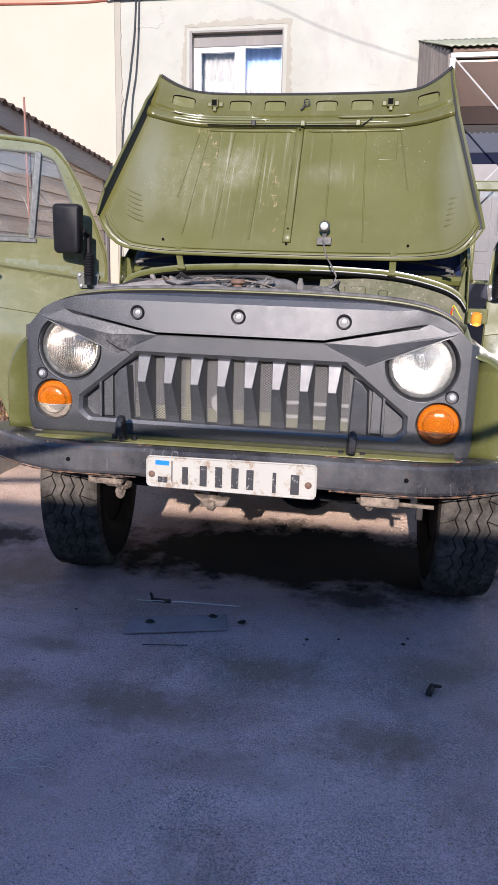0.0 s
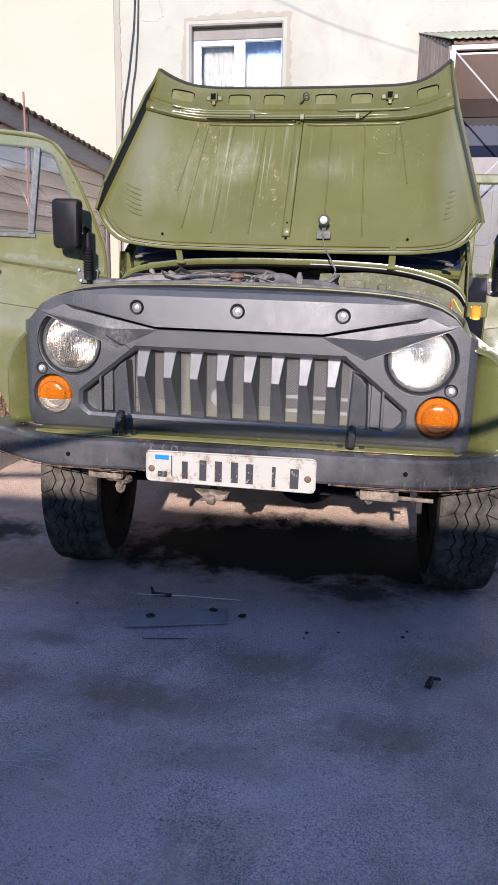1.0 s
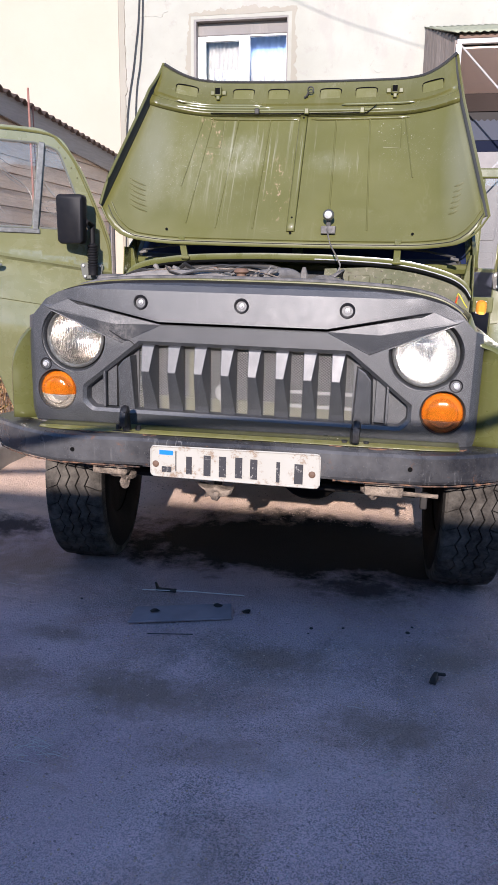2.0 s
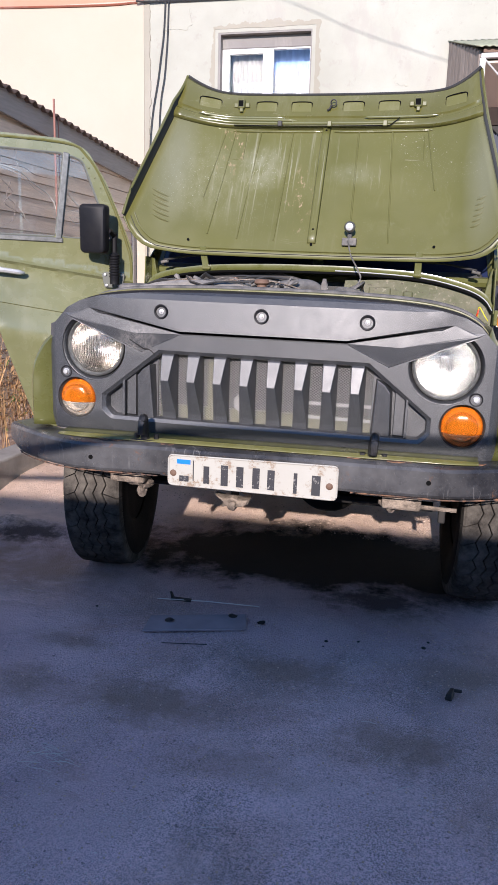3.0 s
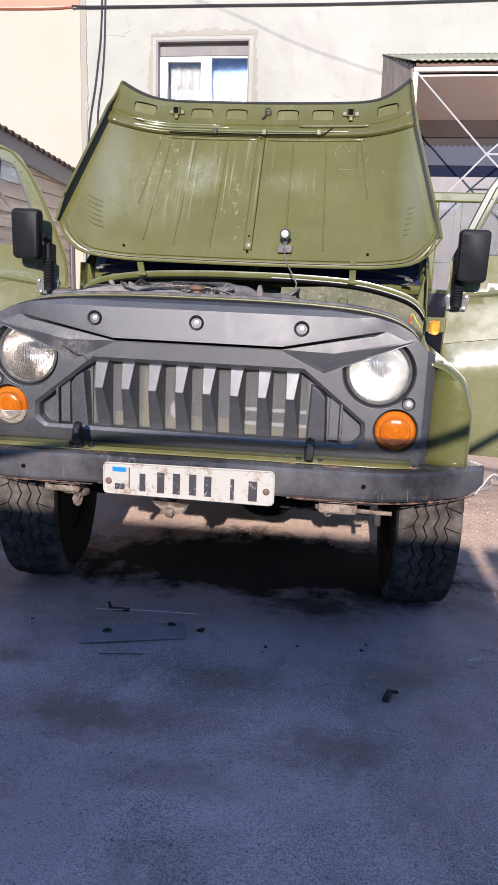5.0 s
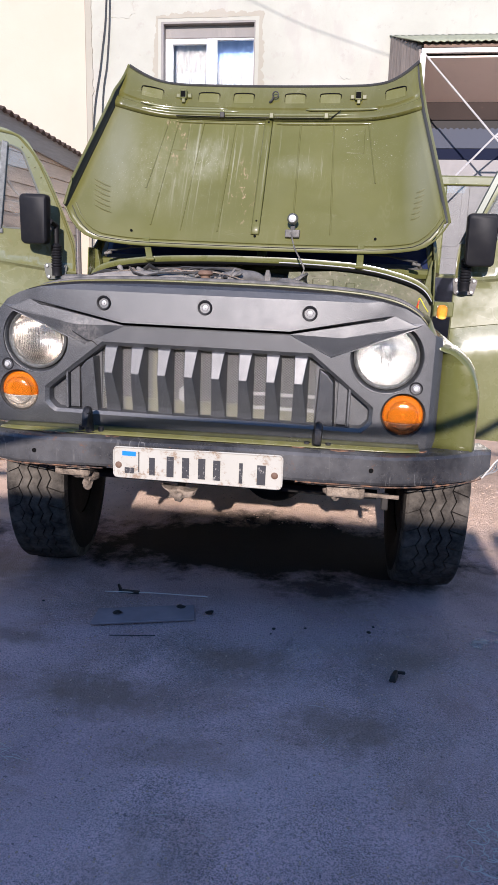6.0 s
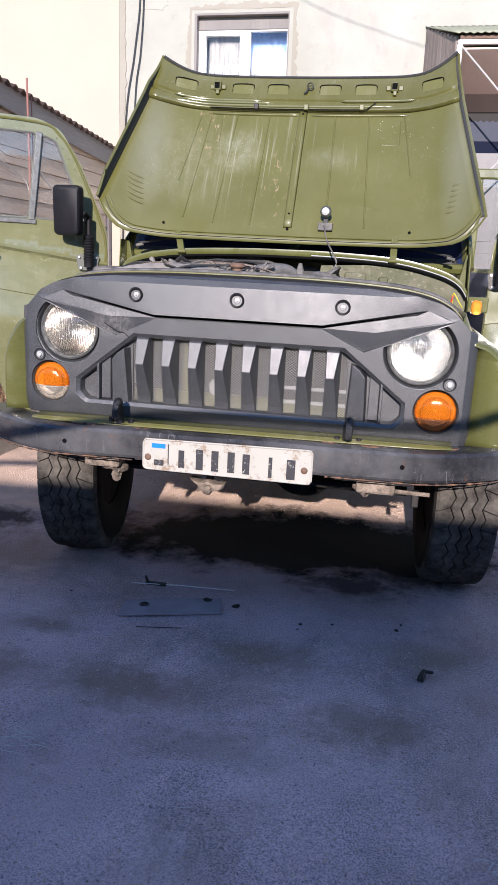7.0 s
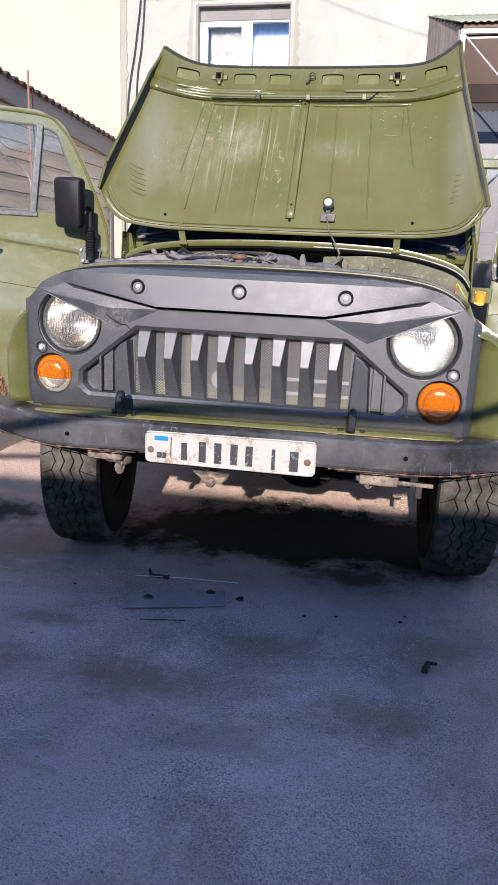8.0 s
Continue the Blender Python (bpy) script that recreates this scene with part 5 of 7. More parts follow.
        arc = [(t[0] + 0.0435 * math.cos(w), t[1] + 0.1185, t[2] + 0.0435 * math.sin(w)) for w in [2 * math.pi * i / 72 for i in range(73)]]
        arc = [q for q in arc if lo + 0.001 < q[2] - t[2] < hi - 0.001] if mat is not orange else [q for q in arc[54:] + arc[1:55] if q[2] - t[2] > lo + 0.001]
        part("lens_step", tube(arc, 0.0024, 6), mat, shell, smooth=True)
    part("lamp_reflector", spin([(0.0, 0.158), (0.03, 0.155), (0.048, 0.147), (0.058, 0.138)], t, n=24), zinc, sig, smooth=True)
    part("bulb", spin([(0.0, 0.122), (0.006, 0.123), (0.009, 0.130), (0.007, 0.140), (0.009, 0.156)], t, n=16), chrome, sig, "small bulb", smooth=True)

# front wings
def wing_profile(y, sd):
    t = min(1.0, (y - 0.136) / 0.075)
    k = math.sqrt(max(0.0, 1 - (1 - t) ** 2))
    full = [(0.668, 0.995), (0.702, 0.930), (0.764, 0.908), (0.813, 0.868), (0.837, 0.812), (0.846, 0.75), (0.846, 0.600)]
    nose = [(0.652, 0.965), (0.692, 0.912), (0.747, 0.892), (0.795, 0.854), (0.819, 0.806), (0.828, 0.75), (0.828, 0.600)]
    p = [(lerp(a[0], b[0], k), lerp(a[1], b[1], k)) for a, b in zip(nose, full)]
    if abs(y - 0.70) < 0.46 and y > 0.3:
        zb = max(0.56, 0.385 + math.sqrt(0.46 ** 2 - (y - 0.70) ** 2))
        p = [(x, max(z, zb + 0.010 * (len(p) - 1 - i))) for i, (x, z) in enumerate(p)]
    slim = 0.040 if sd < 0 else 0.013
    return curve_pts([(sd * (x - slim * min(1.0, max(0.0, (x - 0.69) / 0.1))), y, z + 0.008) for x, z in p], 5)


for sd in (-1, 1):
    ys = [0.136, 0.138, 0.143, 0.152, 0.165, 0.185, 0.21, 0.245, 0.28, 0.306, 0.34, 0.42, 0.52, 0.62, 0.74, 0.86, 0.96, 1.06, 1.14, 1.20]
    rows = [wing_profile(y, sd) for y in ys]
    tuck = [(sd * min(abs(p.x), 0.700), 0.158 if abs(p.x) > 0.700 else 0.136, p.z) for p in rows[0]]
    bm = loft([tuck] + rows, closed=False, caps=False)
    bmesh.ops.remove_doubles(bm, verts=bm.verts[:], dist=0.0005)
    part("front_wing", bm, green, car, "olive rounded front wing", smooth=True, solid=0.003)
    # inner wing and gutter of the engine bay
    part("inner_wing", loft([[(sd * 0.69, y, 0.965), (sd * 0.665, y, 0.962), (sd * 0.64, y, 0.80), (sd * 0.50, y, 0.62)] for y in (0.30, 0.6, 1.05)], closed=False, caps=False), firewall, car, "dusty inner wing panel", smooth=True, solid=0.004)

# side marker lamps on brackets
for sd in (-1, 1):
    br = part("marker_bracket", box((min(sd * 0.74, sd * 0.818), 0.985, 0.968), (max(sd * 0.74, sd * 0.818), 1.0, 1.028)), green, car, bevel=0.004)
    cx = sd * 0.772
    rim_pts = rounded([(cx - 0.021, 0.962), (cx + 0.019, 0.958), (cx + 0.021, 1.014), (cx - 0.019, 1.018)], 0.0185)
    part("marker_lens", loft([[(lerp(cx, x, k), y, lerp(0.988, z, k)) for x, z in rim_pts] for k, y in ((0.3, 0.936), (0.6, 0.939), (0.85, 0.946), (1.0, 0.957), (1.0, 0.984))]), amber, br, "amber side marker lens", bevel=0.003).visible_shadow = False
    part("marker_base", box((cx - 0.019, 0.978, 0.964), (cx + 0.019, 0.986, 1.012)), zinc, br, "bright lamp base")

# firewall with its arch, cowl and windscreen
arch = [(-0.735, 1.03), (-0.70, 1.075), (-0.62, 1.105), (-0.45, 1.130), (-0.2, 1.142), (0, 1.144), (0.2, 1.142), (0.45, 1.128), (0.62, 1.092), (0.70, 1.055), (0.735, 1.01)]
ap = curve_pts([(x, 1.05, z) for x, z in arch], 4)
rings = [[(p.x, 1.05, p.z), (p.x * 1.004, 1.055, p.z + 0.02 + 0.012), (p.x * 1.004, 1.12, p.z + 0.034), (p.x * 1.004, 1.17, p.z + 0.026)] for p in ap]
part("cowl", loft(rings, closed=False, caps=False), green, car, "olive cowl panel below the windscreen", smooth=True, solid=0.003)
part("cowl_bead", tube([(p.x, 1.047, p.z + 0.003) for p in ap], 0.0055, 8), hole_mat, car, "black rubber bead on the cowl edge", smooth=True)
part("cowl_strip", tube([(p.x, 1.046, p.z + 0.013) for p in ap if p.x > 0.08], 0.0024, 8), zinc, car, "bright strip on the cowl edge", smooth=True)
fw = [(p.x, p.z) for p in ap]
part("firewall", prism([(0.735, 0.55)] + fw[::-1][:len(fw) // 2 - 6] + [(0.14, 1.12), (0.12, 0.95), (-0.2, 0.95), (-0.2, 0.55)], 1.06, 1.075), firewall, car, "dusty olive firewall with pressed plates")
# the left sheet's shade is put into a dark metal colour
part("firewall", prism([(-0.735, 0.55)] + fw[:len(fw) // 2 - 2] + [(-0.05, 1.12), (-0.10, 1.0), (-0.2, 0.95), (-0.2, 0.55)][::1], 1.08, 1.09), oily, car, "left firewall with its shade painted dark")
for sd in (-1, 1):
    part("cowl_side", loft([[(sd * 0.742, y, 0.58), (sd * 0.742, y, 1.03), (sd * 0.735, y, 1.19 if y < 1.2 else 1.30)] for y in (1.045, 1.10, 1.28)], closed=False, caps=False), green, car, "olive cowl side", solid=0.004)
    part("cowl_corner", prism([(sd * 0.738, 1.02), (sd * 0.738, 1.19), (sd * 0.725, 1.19), (sd * 0.712, 1.12), (sd * 0.70, 1.065)], 1.125, 1.16), green, car, "olive cowl corner", bevel=0.004)
    part("wiper_pivot", tube([(sd * 0.675, 1.10, 1.160), (sd * 0.675, 1.085, 1.168), (sd * 0.645, 1.08, 1.174)], 0.007, 8), engine_grey, car, "small metal wiper pivot", smooth=True)
    part("wiper", tube([(sd * 0.665, 1.08, 1.178), (sd * 0.55, 1.10, 1.20), (sd * 0.30, 1.12, 1.215)], 0.005, 6), seal, car, "black wiper arm")

bm = bmesh.new()
W0, W1 = (1.19, 1.13), (1.56, 1.80)
for a, b in (((-0.745, *W0), (-0.65, *W1)), ((0.745, *W0), (0.65, *W1)), ((-0.65, *W1), (0.65, *W1)), ((-0.745, *W0), (0.745, *W0)), ((0, *W0), (0, *W1))):
    add_tube(bm, [a, b], 0.024, 8)
screen = part("windscreen", bm, green, car, "olive framed windscreen", smooth=True)
part("pane", loft([[(-0.74, *W0), (0.74, *W0)], [(-0.64, *W1), (0.64, *W1)]], closed=False, caps=False), dark_glass, screen, "windscreen glass with reflected sky painted navy", solid=0.005)

# body, roof and seats behind the hood
for sd in (-1, 1):
    side = [(1.98, 0.50), (2.10, 0.50), (2.34, 0.50), (2.52, 0.72), (2.78, 0.86), (3.10, 0.86), (3.34, 0.72), (3.52, 0.50), (3.78, 0.50), (3.80, 1.16), (1.98, 1.16)]
    part("body_side", loft([[(sd * 0.80, y, z) for y, z in side], [(sd * 0.795, y, z) for y, z in side]]), green, car, "olive body side")
    part("sill", box((min(sd * 0.80, sd * 0.74), 1.25, 0.46), (max(sd * 0.80, sd * 0.74), 2.0, 0.56)), green, car, bevel=0.01)
    part("pillar", tube([(sd * 0.78, 2.02, 1.1), (sd * 0.655, 2.05, 1.78)], 0.028, 8), green, car)
part("tailgate", box((-0.79, 3.79, 0.5), (0.79, 3.82, 1.16)), green, car, bevel=0.01)
part("floor_pan", box((-0.79, 1.10, 0.46), (0.79, 3.79, 0.50)), green, car)
rings = [[(x, y, 1.79 + 0.05 * (1 - (x / 0.66) ** 2) - 0.03 * (abs(y - 2.5) / 1.2) ** 4) for x in [lerp(-0.66, 0.66, i / 12) for i in range(13)]] for y in (1.57, 1.7, 2.0, 2.5, 3.0, 3.4, 3.7)]
part("roof", loft(rings, closed=False, caps=False), green, car, "olive roof", smooth=True, solid=0.02)
for sd in (-1, 1):
    part("rear_quarter", loft([[(sd * 0.78, y, 1.16), (sd * 0.66, y, 1.79)] for y in (2.9, 3.75)], closed=False, caps=False), green, car, solid=0.01)
    seat = part("seat", box((min(sd * 0.16, sd * 0.62), 1.75, 0.72), (max(sd * 0.16, sd * 0.62), 2.2, 0.86)), seal, car, "black seat", bevel=0.04)
    part("backrest", box((min(sd * 0.16, sd * 0.62), 2.16, 0.86), (max(sd * 0.16, sd * 0.62), 2.26, 1.35)), seal, seat, bevel=0.04)
part("dashboard", box((-0.70, 1.18, 0.98), (0.70, 1.30, 1.17)), seal, car, "black dashboard", bevel=0.02)

# open hood, seen from below
LEAN = radians(30)
HS, HN = Vector((0, math.sin(LEAN), math.cos(LEAN))), Vector((0, -math.cos(LEAN), math.sin(LEAN)))
HINGE = Vector((0, 1.05, 1.17))
HL = 0.835


def hood_width(s):
    return 0.775 - (s - 0.1) / 0.735 * 0.127


def hood_at(x, s, off=0.0):
    p = abs(x) / hood_width(s)
    d = 0.03 + 0.02 * p * p + lerp(0.085, 0.060, min(1, max(0, (s - 0.1) / 0.735))) * max(0, (p - 0.6) / 0.4) ** 1.8
    d += 0.018 * max(0, (s - 0.745) / 0.09) ** 2
    t = min(1, max(0, (s - 0.1) / 0.735))
    if x > 0:
        x -= 0.027 * min(1, max(0, (s - 0.15) / 0.68)) * min(1, max(0, (p - 0.5) / 0.5))
    else:
        x -= lerp(0.050, 0.014, t) * min(1, max(0, (p - 0.35) / 0.65))
    return Vector((x, 0, 0)) + HINGE + HS * s + HN * (d + off)


def flare(p):
    return (0.042 if p < 0 else 0.064) * max(0, (abs(p) - 0.76) / 0.24) ** 1.7


def hood_rear(p):
    return 0.02 + (0.112 if p < 0 else 0.095) * max(0, (abs(p) - 0.82) / 0.18) ** 2


rings = []
for i in range(49):
    p = lerp(-1, 1, i / 48)
    s0 = hood_rear(p)
    row = []
    for j in range(33):
        s = lerp(s0, HL, j / 32)
        row.append(hood_at(p * (hood_width(s) - 0.004 - 0.016 * max(0, (p - 0.8) / 0.2)), s) + HS * flare(p) * max(0, (s - 0.66) / 0.175) + HN * 0.002 * noise.noise((p * 4, s * 5, 7.0)))
    rings.append(row)
hood = part("hood", loft(rings, closed=False, caps=False), hood_paint, car, "olive hood standing open, dusty underside with ribs", smooth=True, solid=0.004)
for end, sg in ((0, -1), (-1, 1)):
    turned = [[q + HN * h * min(1.0, 0.12 + (32 - j) / 7, 0.4 + j / 8) + Vector((sg * o, 0, 0)) for j, q in enumerate(rings[end])] for h, o in (((0.001, 0.001), (0.012, 0.003), (0.032, 0.004), (0.052, 0.004)) if sg < 0 else ((0.001, 0.001), (0.006, 0.006), (0.010, 0.012), (0.011, 0.019)))]
    part("flange_hem", tube(turned[-1], 0.006, 6), hood_paint, hood, "olive folded edge of the flange", smooth=True)
    part("side_hem", tube([q + Vector((sg * 0.003, 0, 0)) for q in turned[0]], 0.0042, 6), hood_paint, hood, "olive folded side hem", smooth=True)
    part("side_flange", loft(turned, closed=False, caps=False), shaded_flange, hood, "turned side flange with its shade painted dark", smooth=True, solid=0.003)
edge = [hood_at(lerp(-1, 1, i / 48) * hood_width(hood_rear(lerp(-1, 1, i / 48))), hood_rear(lerp(-1, 1, i / 48)), 0.004) for i in range(49)]
part("rear_hem", tube(edge, 0.004, 6), hood_paint, hood, "folded rear hem", smooth=True)
edge2 = [hood_at(p * hood_width(s), s, 0.006) for p, s in ((lerp(-0.965, 0.965, i / 48), hood_rear(lerp(-1, 1, i / 48)) + 0.03) for i in range(49))]
part("rear_bead", tube(edge2, 0.003, 6), hood_paint, hood, smooth=True)
# raised dark line in place of the shade in the hem's groove
groove = [hood_at(p * hood_width(s), s, 0.0035) for p, s in ((lerp(-0.975, 0.975, i / 48), hood_rear(lerp(-1, 1, i / 48)) + 0.014) for i in range(49))]
part("hem_shade_line", tube(groove, 0.0016, 5), oily, hood, "dark line painting the shade in the folded hem's groove", smooth=True)
edge = [hood_at(lerp(-0.995, 0.995, i / 48) * hood_width(HL), HL, 0.004) + HS * flare(lerp(-1, 1, i / 48)) for i in range(49)]
part("front_hem", tube(edge, 0.007, 6), seal, hood, "dark folded front hem", smooth=True)
for sd in (-1, 1):
    for k in range(6):
        s = 0.165 + k * 0.024
        out = 0.64 + 0.004 * k
        wide, high = (1.0, 0.004) if sd < 0 else (0.6, 0.0015)
        part("louvre_ridge", tube([hood_at(sd * (out + dx * wide), s + 0.30 * dx * wide, high) for dx in (-0.032, -0.02, 0.0, 0.02, 0.032)], [0.001, 0.005, 0.007, 0.005, 0.001], 8), hood_paint, hood, smooth=True)
# hardened drips of paint
rg = random.Random(12)
for k in range(17):
    p = hood_at(0.31 + 0.25 * rg.random(), 0.47 + 0.155 * rg.random(), 0.003)
    q = rg.uniform(0.0014, 0.0026)
    part("paint_drip", spin([(0, -q), (0.7 * q, -0.7 * q), (q, 0.0), (0.9 * q, 0.002)], (p.x, p.y, p.z), n=7), drip_paint, hood, smooth=True)
# stiffening panel along the front
rings = []
for i in range(41):
    p = lerp(-0.996, 0.974, i / 40)
    rings.append([hood_at(p * hood_width(s), s, o) + HS * flare(p) * (s - 0.66) / 0.175 for s, o in ((0.666, 0.003), (0.674, 0.016), (0.682, 0.019), (0.700, 0.019), (0.707, 0.012), (0.717, 0.012), (0.723, 0.019), (0.745, 0.019), (0.765, 0.019), (0.785, 0.019), (0.805, 0.019), (0.82, 0.018), (0.829, 0.010))])
stiff = part("front_stiffener", loft(rings, closed=False, caps=False), stiffener_paint, hood, "pressed front stiffener of the hood", smooth=22, solid=0.002)
for x in (-0.535, -0.29, -0.135, 0.095, 0.25, 0.545):
    w, h = 0.046, 0.021
    pth = [hood_at(x + dx * w, 0.772 + dz * h, 0.0215) for dx, dz in ((-1.02, -0.8), (-1, 0.2), (-0.8, 0.95), (0.8, 0.95), (1, 0.2), (1.02, -0.1))]
    # black line draws the shade along the slot's recessed edge
    slot = part("slot_shade", tube(curve_pts(pth, 3), [0.0006] * 4 + [0.0024] * 8 + [0.0010] * 4, 6), hole_mat, stiff, "dark line painting the shade in a pressed slot", smooth=True)
    rings = [[hood_at(x + dx * w * 0.92, 0.772 + dz * h, 0.0205) for dx in (-1, -0.3, 0.3, 1)] for dz in (-1.2, 0.8)]
    part("slot_floor", loft(rings, closed=False, caps=False), green_dusty, slot)
for x in (-0.40, 0.375):
    a = hood_at(x, 0.772, 0.034)
    lt = part("catch", box((a.x - 0.016, a.y - 0.012, a.z - 0.020), (a.x + 0.016, a.y + 0.016, a.z + 0.020)), hood_paint, stiff, "olive hood catch bracket", bevel=0.006)
    for dx in (-0.026, 0.026):
        part("catch_ear", box((a.x + dx - 0.010, a.y + 0.002, a.z - 0.014), (a.x + dx + 0.010, a.y + 0.012, a.z + 0.006)), hood_paint, lt, bevel=0.003)
    part("catch_hole", box((a.x - 0.011, a.y - 0.0135, a.z - 0.012), (a.x + 0.011, a.y - 0.0125, a.z + 0.013)), hole_mat, lt, "dark catch opening")
    part("catch_tongue", box((a.x - 0.006, a.y - 0.016, a.z - 0.036), (a.x + 0.010, a.y + 0.004, a.z - 0.018)), hood_paint, lt, bevel=0.003)
a = hood_at(-0.01, 0.768, 0.03)
lt = part("latch", spin([(0.013, 0.0), (0.015, -0.005), (0.012, -0.006), (0.010, -0.002)], (a.x + 0.018, a.y, a.z + 0.012), n=20), oily, stiff, "dark round latch striker", smooth=True)
part("latch_arm", tube([(a.x + 0.008, a.y, a.z + 0.002), (a.x + 0.002, a.y - 0.006, a.z - 0.014), (a.x - 0.008, a.y - 0.006, a.z - 0.020)], 0.0045, 6), oily, lt, "dark latch lever")
# rod coloured black so it also draws the gap under the lip
rod = [hood_at(x, 0.668, 0.022) for x in (-0.42, -0.30, -0.2, -0.1, 0.0, 0.12, 0.22, 0.26)] + [hood_at(0.285, 0.684, 0.030), hood_at(0.30, 0.700, 0.030)]
part("latch_rod", tube(rod, 0.0022, 6), hole_mat, stiff, "thin latch rod, black to paint the gap's shade", smooth=True)
for x in (-0.22, 0.0, 0.24):
    a = hood_at(x, 0.673, 0.03)
    part("rod_clip", box((a.x - 0.010, a.y - 0.008, a.z - 0.012), (a.x + 0.010, a.y + 0.008, a.z + 0.012)), oily if a.x < 0 else hood_paint, stiff, bevel=0.003)
# glossy pressed steps under the stiffener
for s, o, p0, p1 in ((0.712, 0.0195, -0.86, -0.30), (0.698, 0.0215, -0.80, -0.22), (0.684, 0.0205, -0.84, 0.55), (0.714, 0.0195, 0.22, 0.70), (0.652, 0.004, -0.62, -0.03), (0.652, 0.004, 0.03, 0.66)):
    part("pressed_step", tube([hood_at(p * hood_width(s), s, o) for p in [lerp(p0, p1, i / 16) for i in range(17)]], [0.001] + [0.006] * 15 + [0.001], 10), gloss_green if s > 0.66 else stiffener_paint, hood, "glossy pressed step", smooth=True)
# centre channel and pressed beads
rings = [[hood_at(-0.012 + dx, s, o) for dx, o in ((-0.019, 0.001), (-0.016, 0.008), (-0.012, 0.010), (0.008, 0.010), (0.013, 0.008), (0.017, 0.001))] for s in [lerp(0.09, 0.668, i / 14) for i in range(15)]]
chan = part("centre_channel", loft(rings, closed=False, caps=False), hood_paint, hood, "scuffed centre channel", smooth=True, solid=0.002)
for s in (0.655, 0.155):
    a = hood_at(-0.012, s, 0.009)
    part("hole", spin([(0, -0.001), (0.0045, -0.001)], (a.x, a.y - 0.003, a.z), n=12), hole_mat, chan)
for x, s0, s1 in ((-0.45, 0.30, 0.66), (-0.41, 0.12, 0.65), (-0.30, 0.10, 0.65), (-0.16, 0.10, 0.65), (0.13, 0.10, 0.65), (0.275, 0.10, 0.65), (0.43, 0.35, 0.65)):
    part("bead", tube([hood_at(x * lerp(1.1, 1.0, (s - s0) / (s1 - s0)), s, 0.0025) for s in [lerp(s0, s1, i / 8) for i in range(9)]], 0.0036, 6), hood_paint, hood, smooth=True)
for x0, x1 in ((-0.425, -0.36), (0.34, 0.415)):
    pth = [hood_at(x, s, 0.002) for x, s in ((x0, 0.63), (x1, 0.625), (x1, 0.50), (x0, 0.505))]
    part("patch_bead", tube(pth[1:], 0.0022, 5), hood_paint, hood, smooth=True)
for x in (-0.520, -0.012, 0.487):
    a = hood_at(x, 0.085, 0.004)
    part("drain_hole", spin([(0, -0.001), (0.0058, -0.001)], (a.x, a.y - 0.004, a.z), n=12), hole_mat, hood)
for x in (-0.458, 0.432):
    p0, p1 = Vector((x, 1.042, 1.142)), hood_at(x, 0.055, 0.008)
    hg = part("hinge", loft([[(c.x - 0.014, c.y - 0.004, c.z), (c.x + 0.014, c.y - 0.004, c.z), (c.x + 0.014, c.y + 0.008, c.z), (c.x - 0.014, c.y + 0.008, c.z)] for c in (p0, p0.lerp(p1, 0.5), p1)]), green, car, "olive hood hinge", bevel=0.002)
    part("hinge_pin", tube([(x - 0.018, 1.038, 1.150), (x + 0.018, 1.038, 1.150)], 0.006, 8), green_dusty, hg)
    part("hinge_slot", box((x - 0.006, p1.y - 0.001, p0.z + 0.026), (x + 0.006, p1.y + 0.003, p0.z + 0.036)), hole_mat, hg, "dark slot")
# lamp under the hood, with its lead
a = hood_at(0.146, 0.128, 0.05)
ul = part("hood_lamp", spin([(0, -0.018), (0.013, -0.017), (0.021, -0.009), (0.0235, 0.0), (0.019, 0.02), (0.010, 0.034)], (a.x, a.y, a.z + 0.012), n=24), alu, car, "small round lamp under the hood", smooth=True)
part("lamp_glass", spin([(0, -0.022), (0.008, -0.0215), (0.0145, -0.0195), (0.0165, -0.015)], (a.x, a.y, a.z + 0.012), n=20), zinc, ul, "pale frosted lamp face", smooth=True)
part("lamp_bracket", box((a.x - 0.030, a.y + 0.002, a.z - 0.062), (a.x + 0.030, a.y + 0.05, a.z - 0.030)), engine_grey, ul, bevel=0.004)
part("lamp_stem", tube([(a.x, a.y + 0.02, a.z + 0.0), (a.x, a.y + 0.02, a.z - 0.04)], 0.010, 8), engine_grey, ul)
wire = curve_pts([(a.x - 0.004, a.y + 0.0, a.z - 0.04), (a.x + 0.012, a.y - 0.005, a.z - 0.10), (a.x + 0.05, 0.96, 1.165), (a.x + 0.065, 0.94, 1.125), (a.x + 0.03, 0.90, 1.06), (a.x + 0.02, 0.86, 0.98)])
part("lamp_lead", tube(wire, 0.0035, 6), engine_grey, ul, "dusty twisted lamp lead", smooth=True)

# engine bay
bm = bmesh.new()
add_box(bm, (-0.26, 0.50, 0.60), (0.22, 0.98, 0.96))
part("engine_block", bm, oily, car, "dark oily engine block", bevel=0.02)
part("radiator_tank", box((-0.34, 0.30, 0.98), (0.20, 0.37, 1.076)), duct_mat, car, "dusty grey radiator tank", bevel=0.012)
for x in (-0.10, -0.0, 0.075, 0.16):
    part("tank_rib", box((x - 0.005, 0.293, 0.985), (x + 0.005, 0.375, 1.086)), oily, car, bevel=0.003)
part("filler_cap", spin([(0, 0.016), (0.018, 0.016), (0.023, 0.012), (0.027, 0.004), (0.024, 0.0), (0.016, -0.003), (0.016, -0.03)], (-0.075, 0.40, 1.100), "z", 20), rusty, car, "rusty brown filler cap", smooth=True)
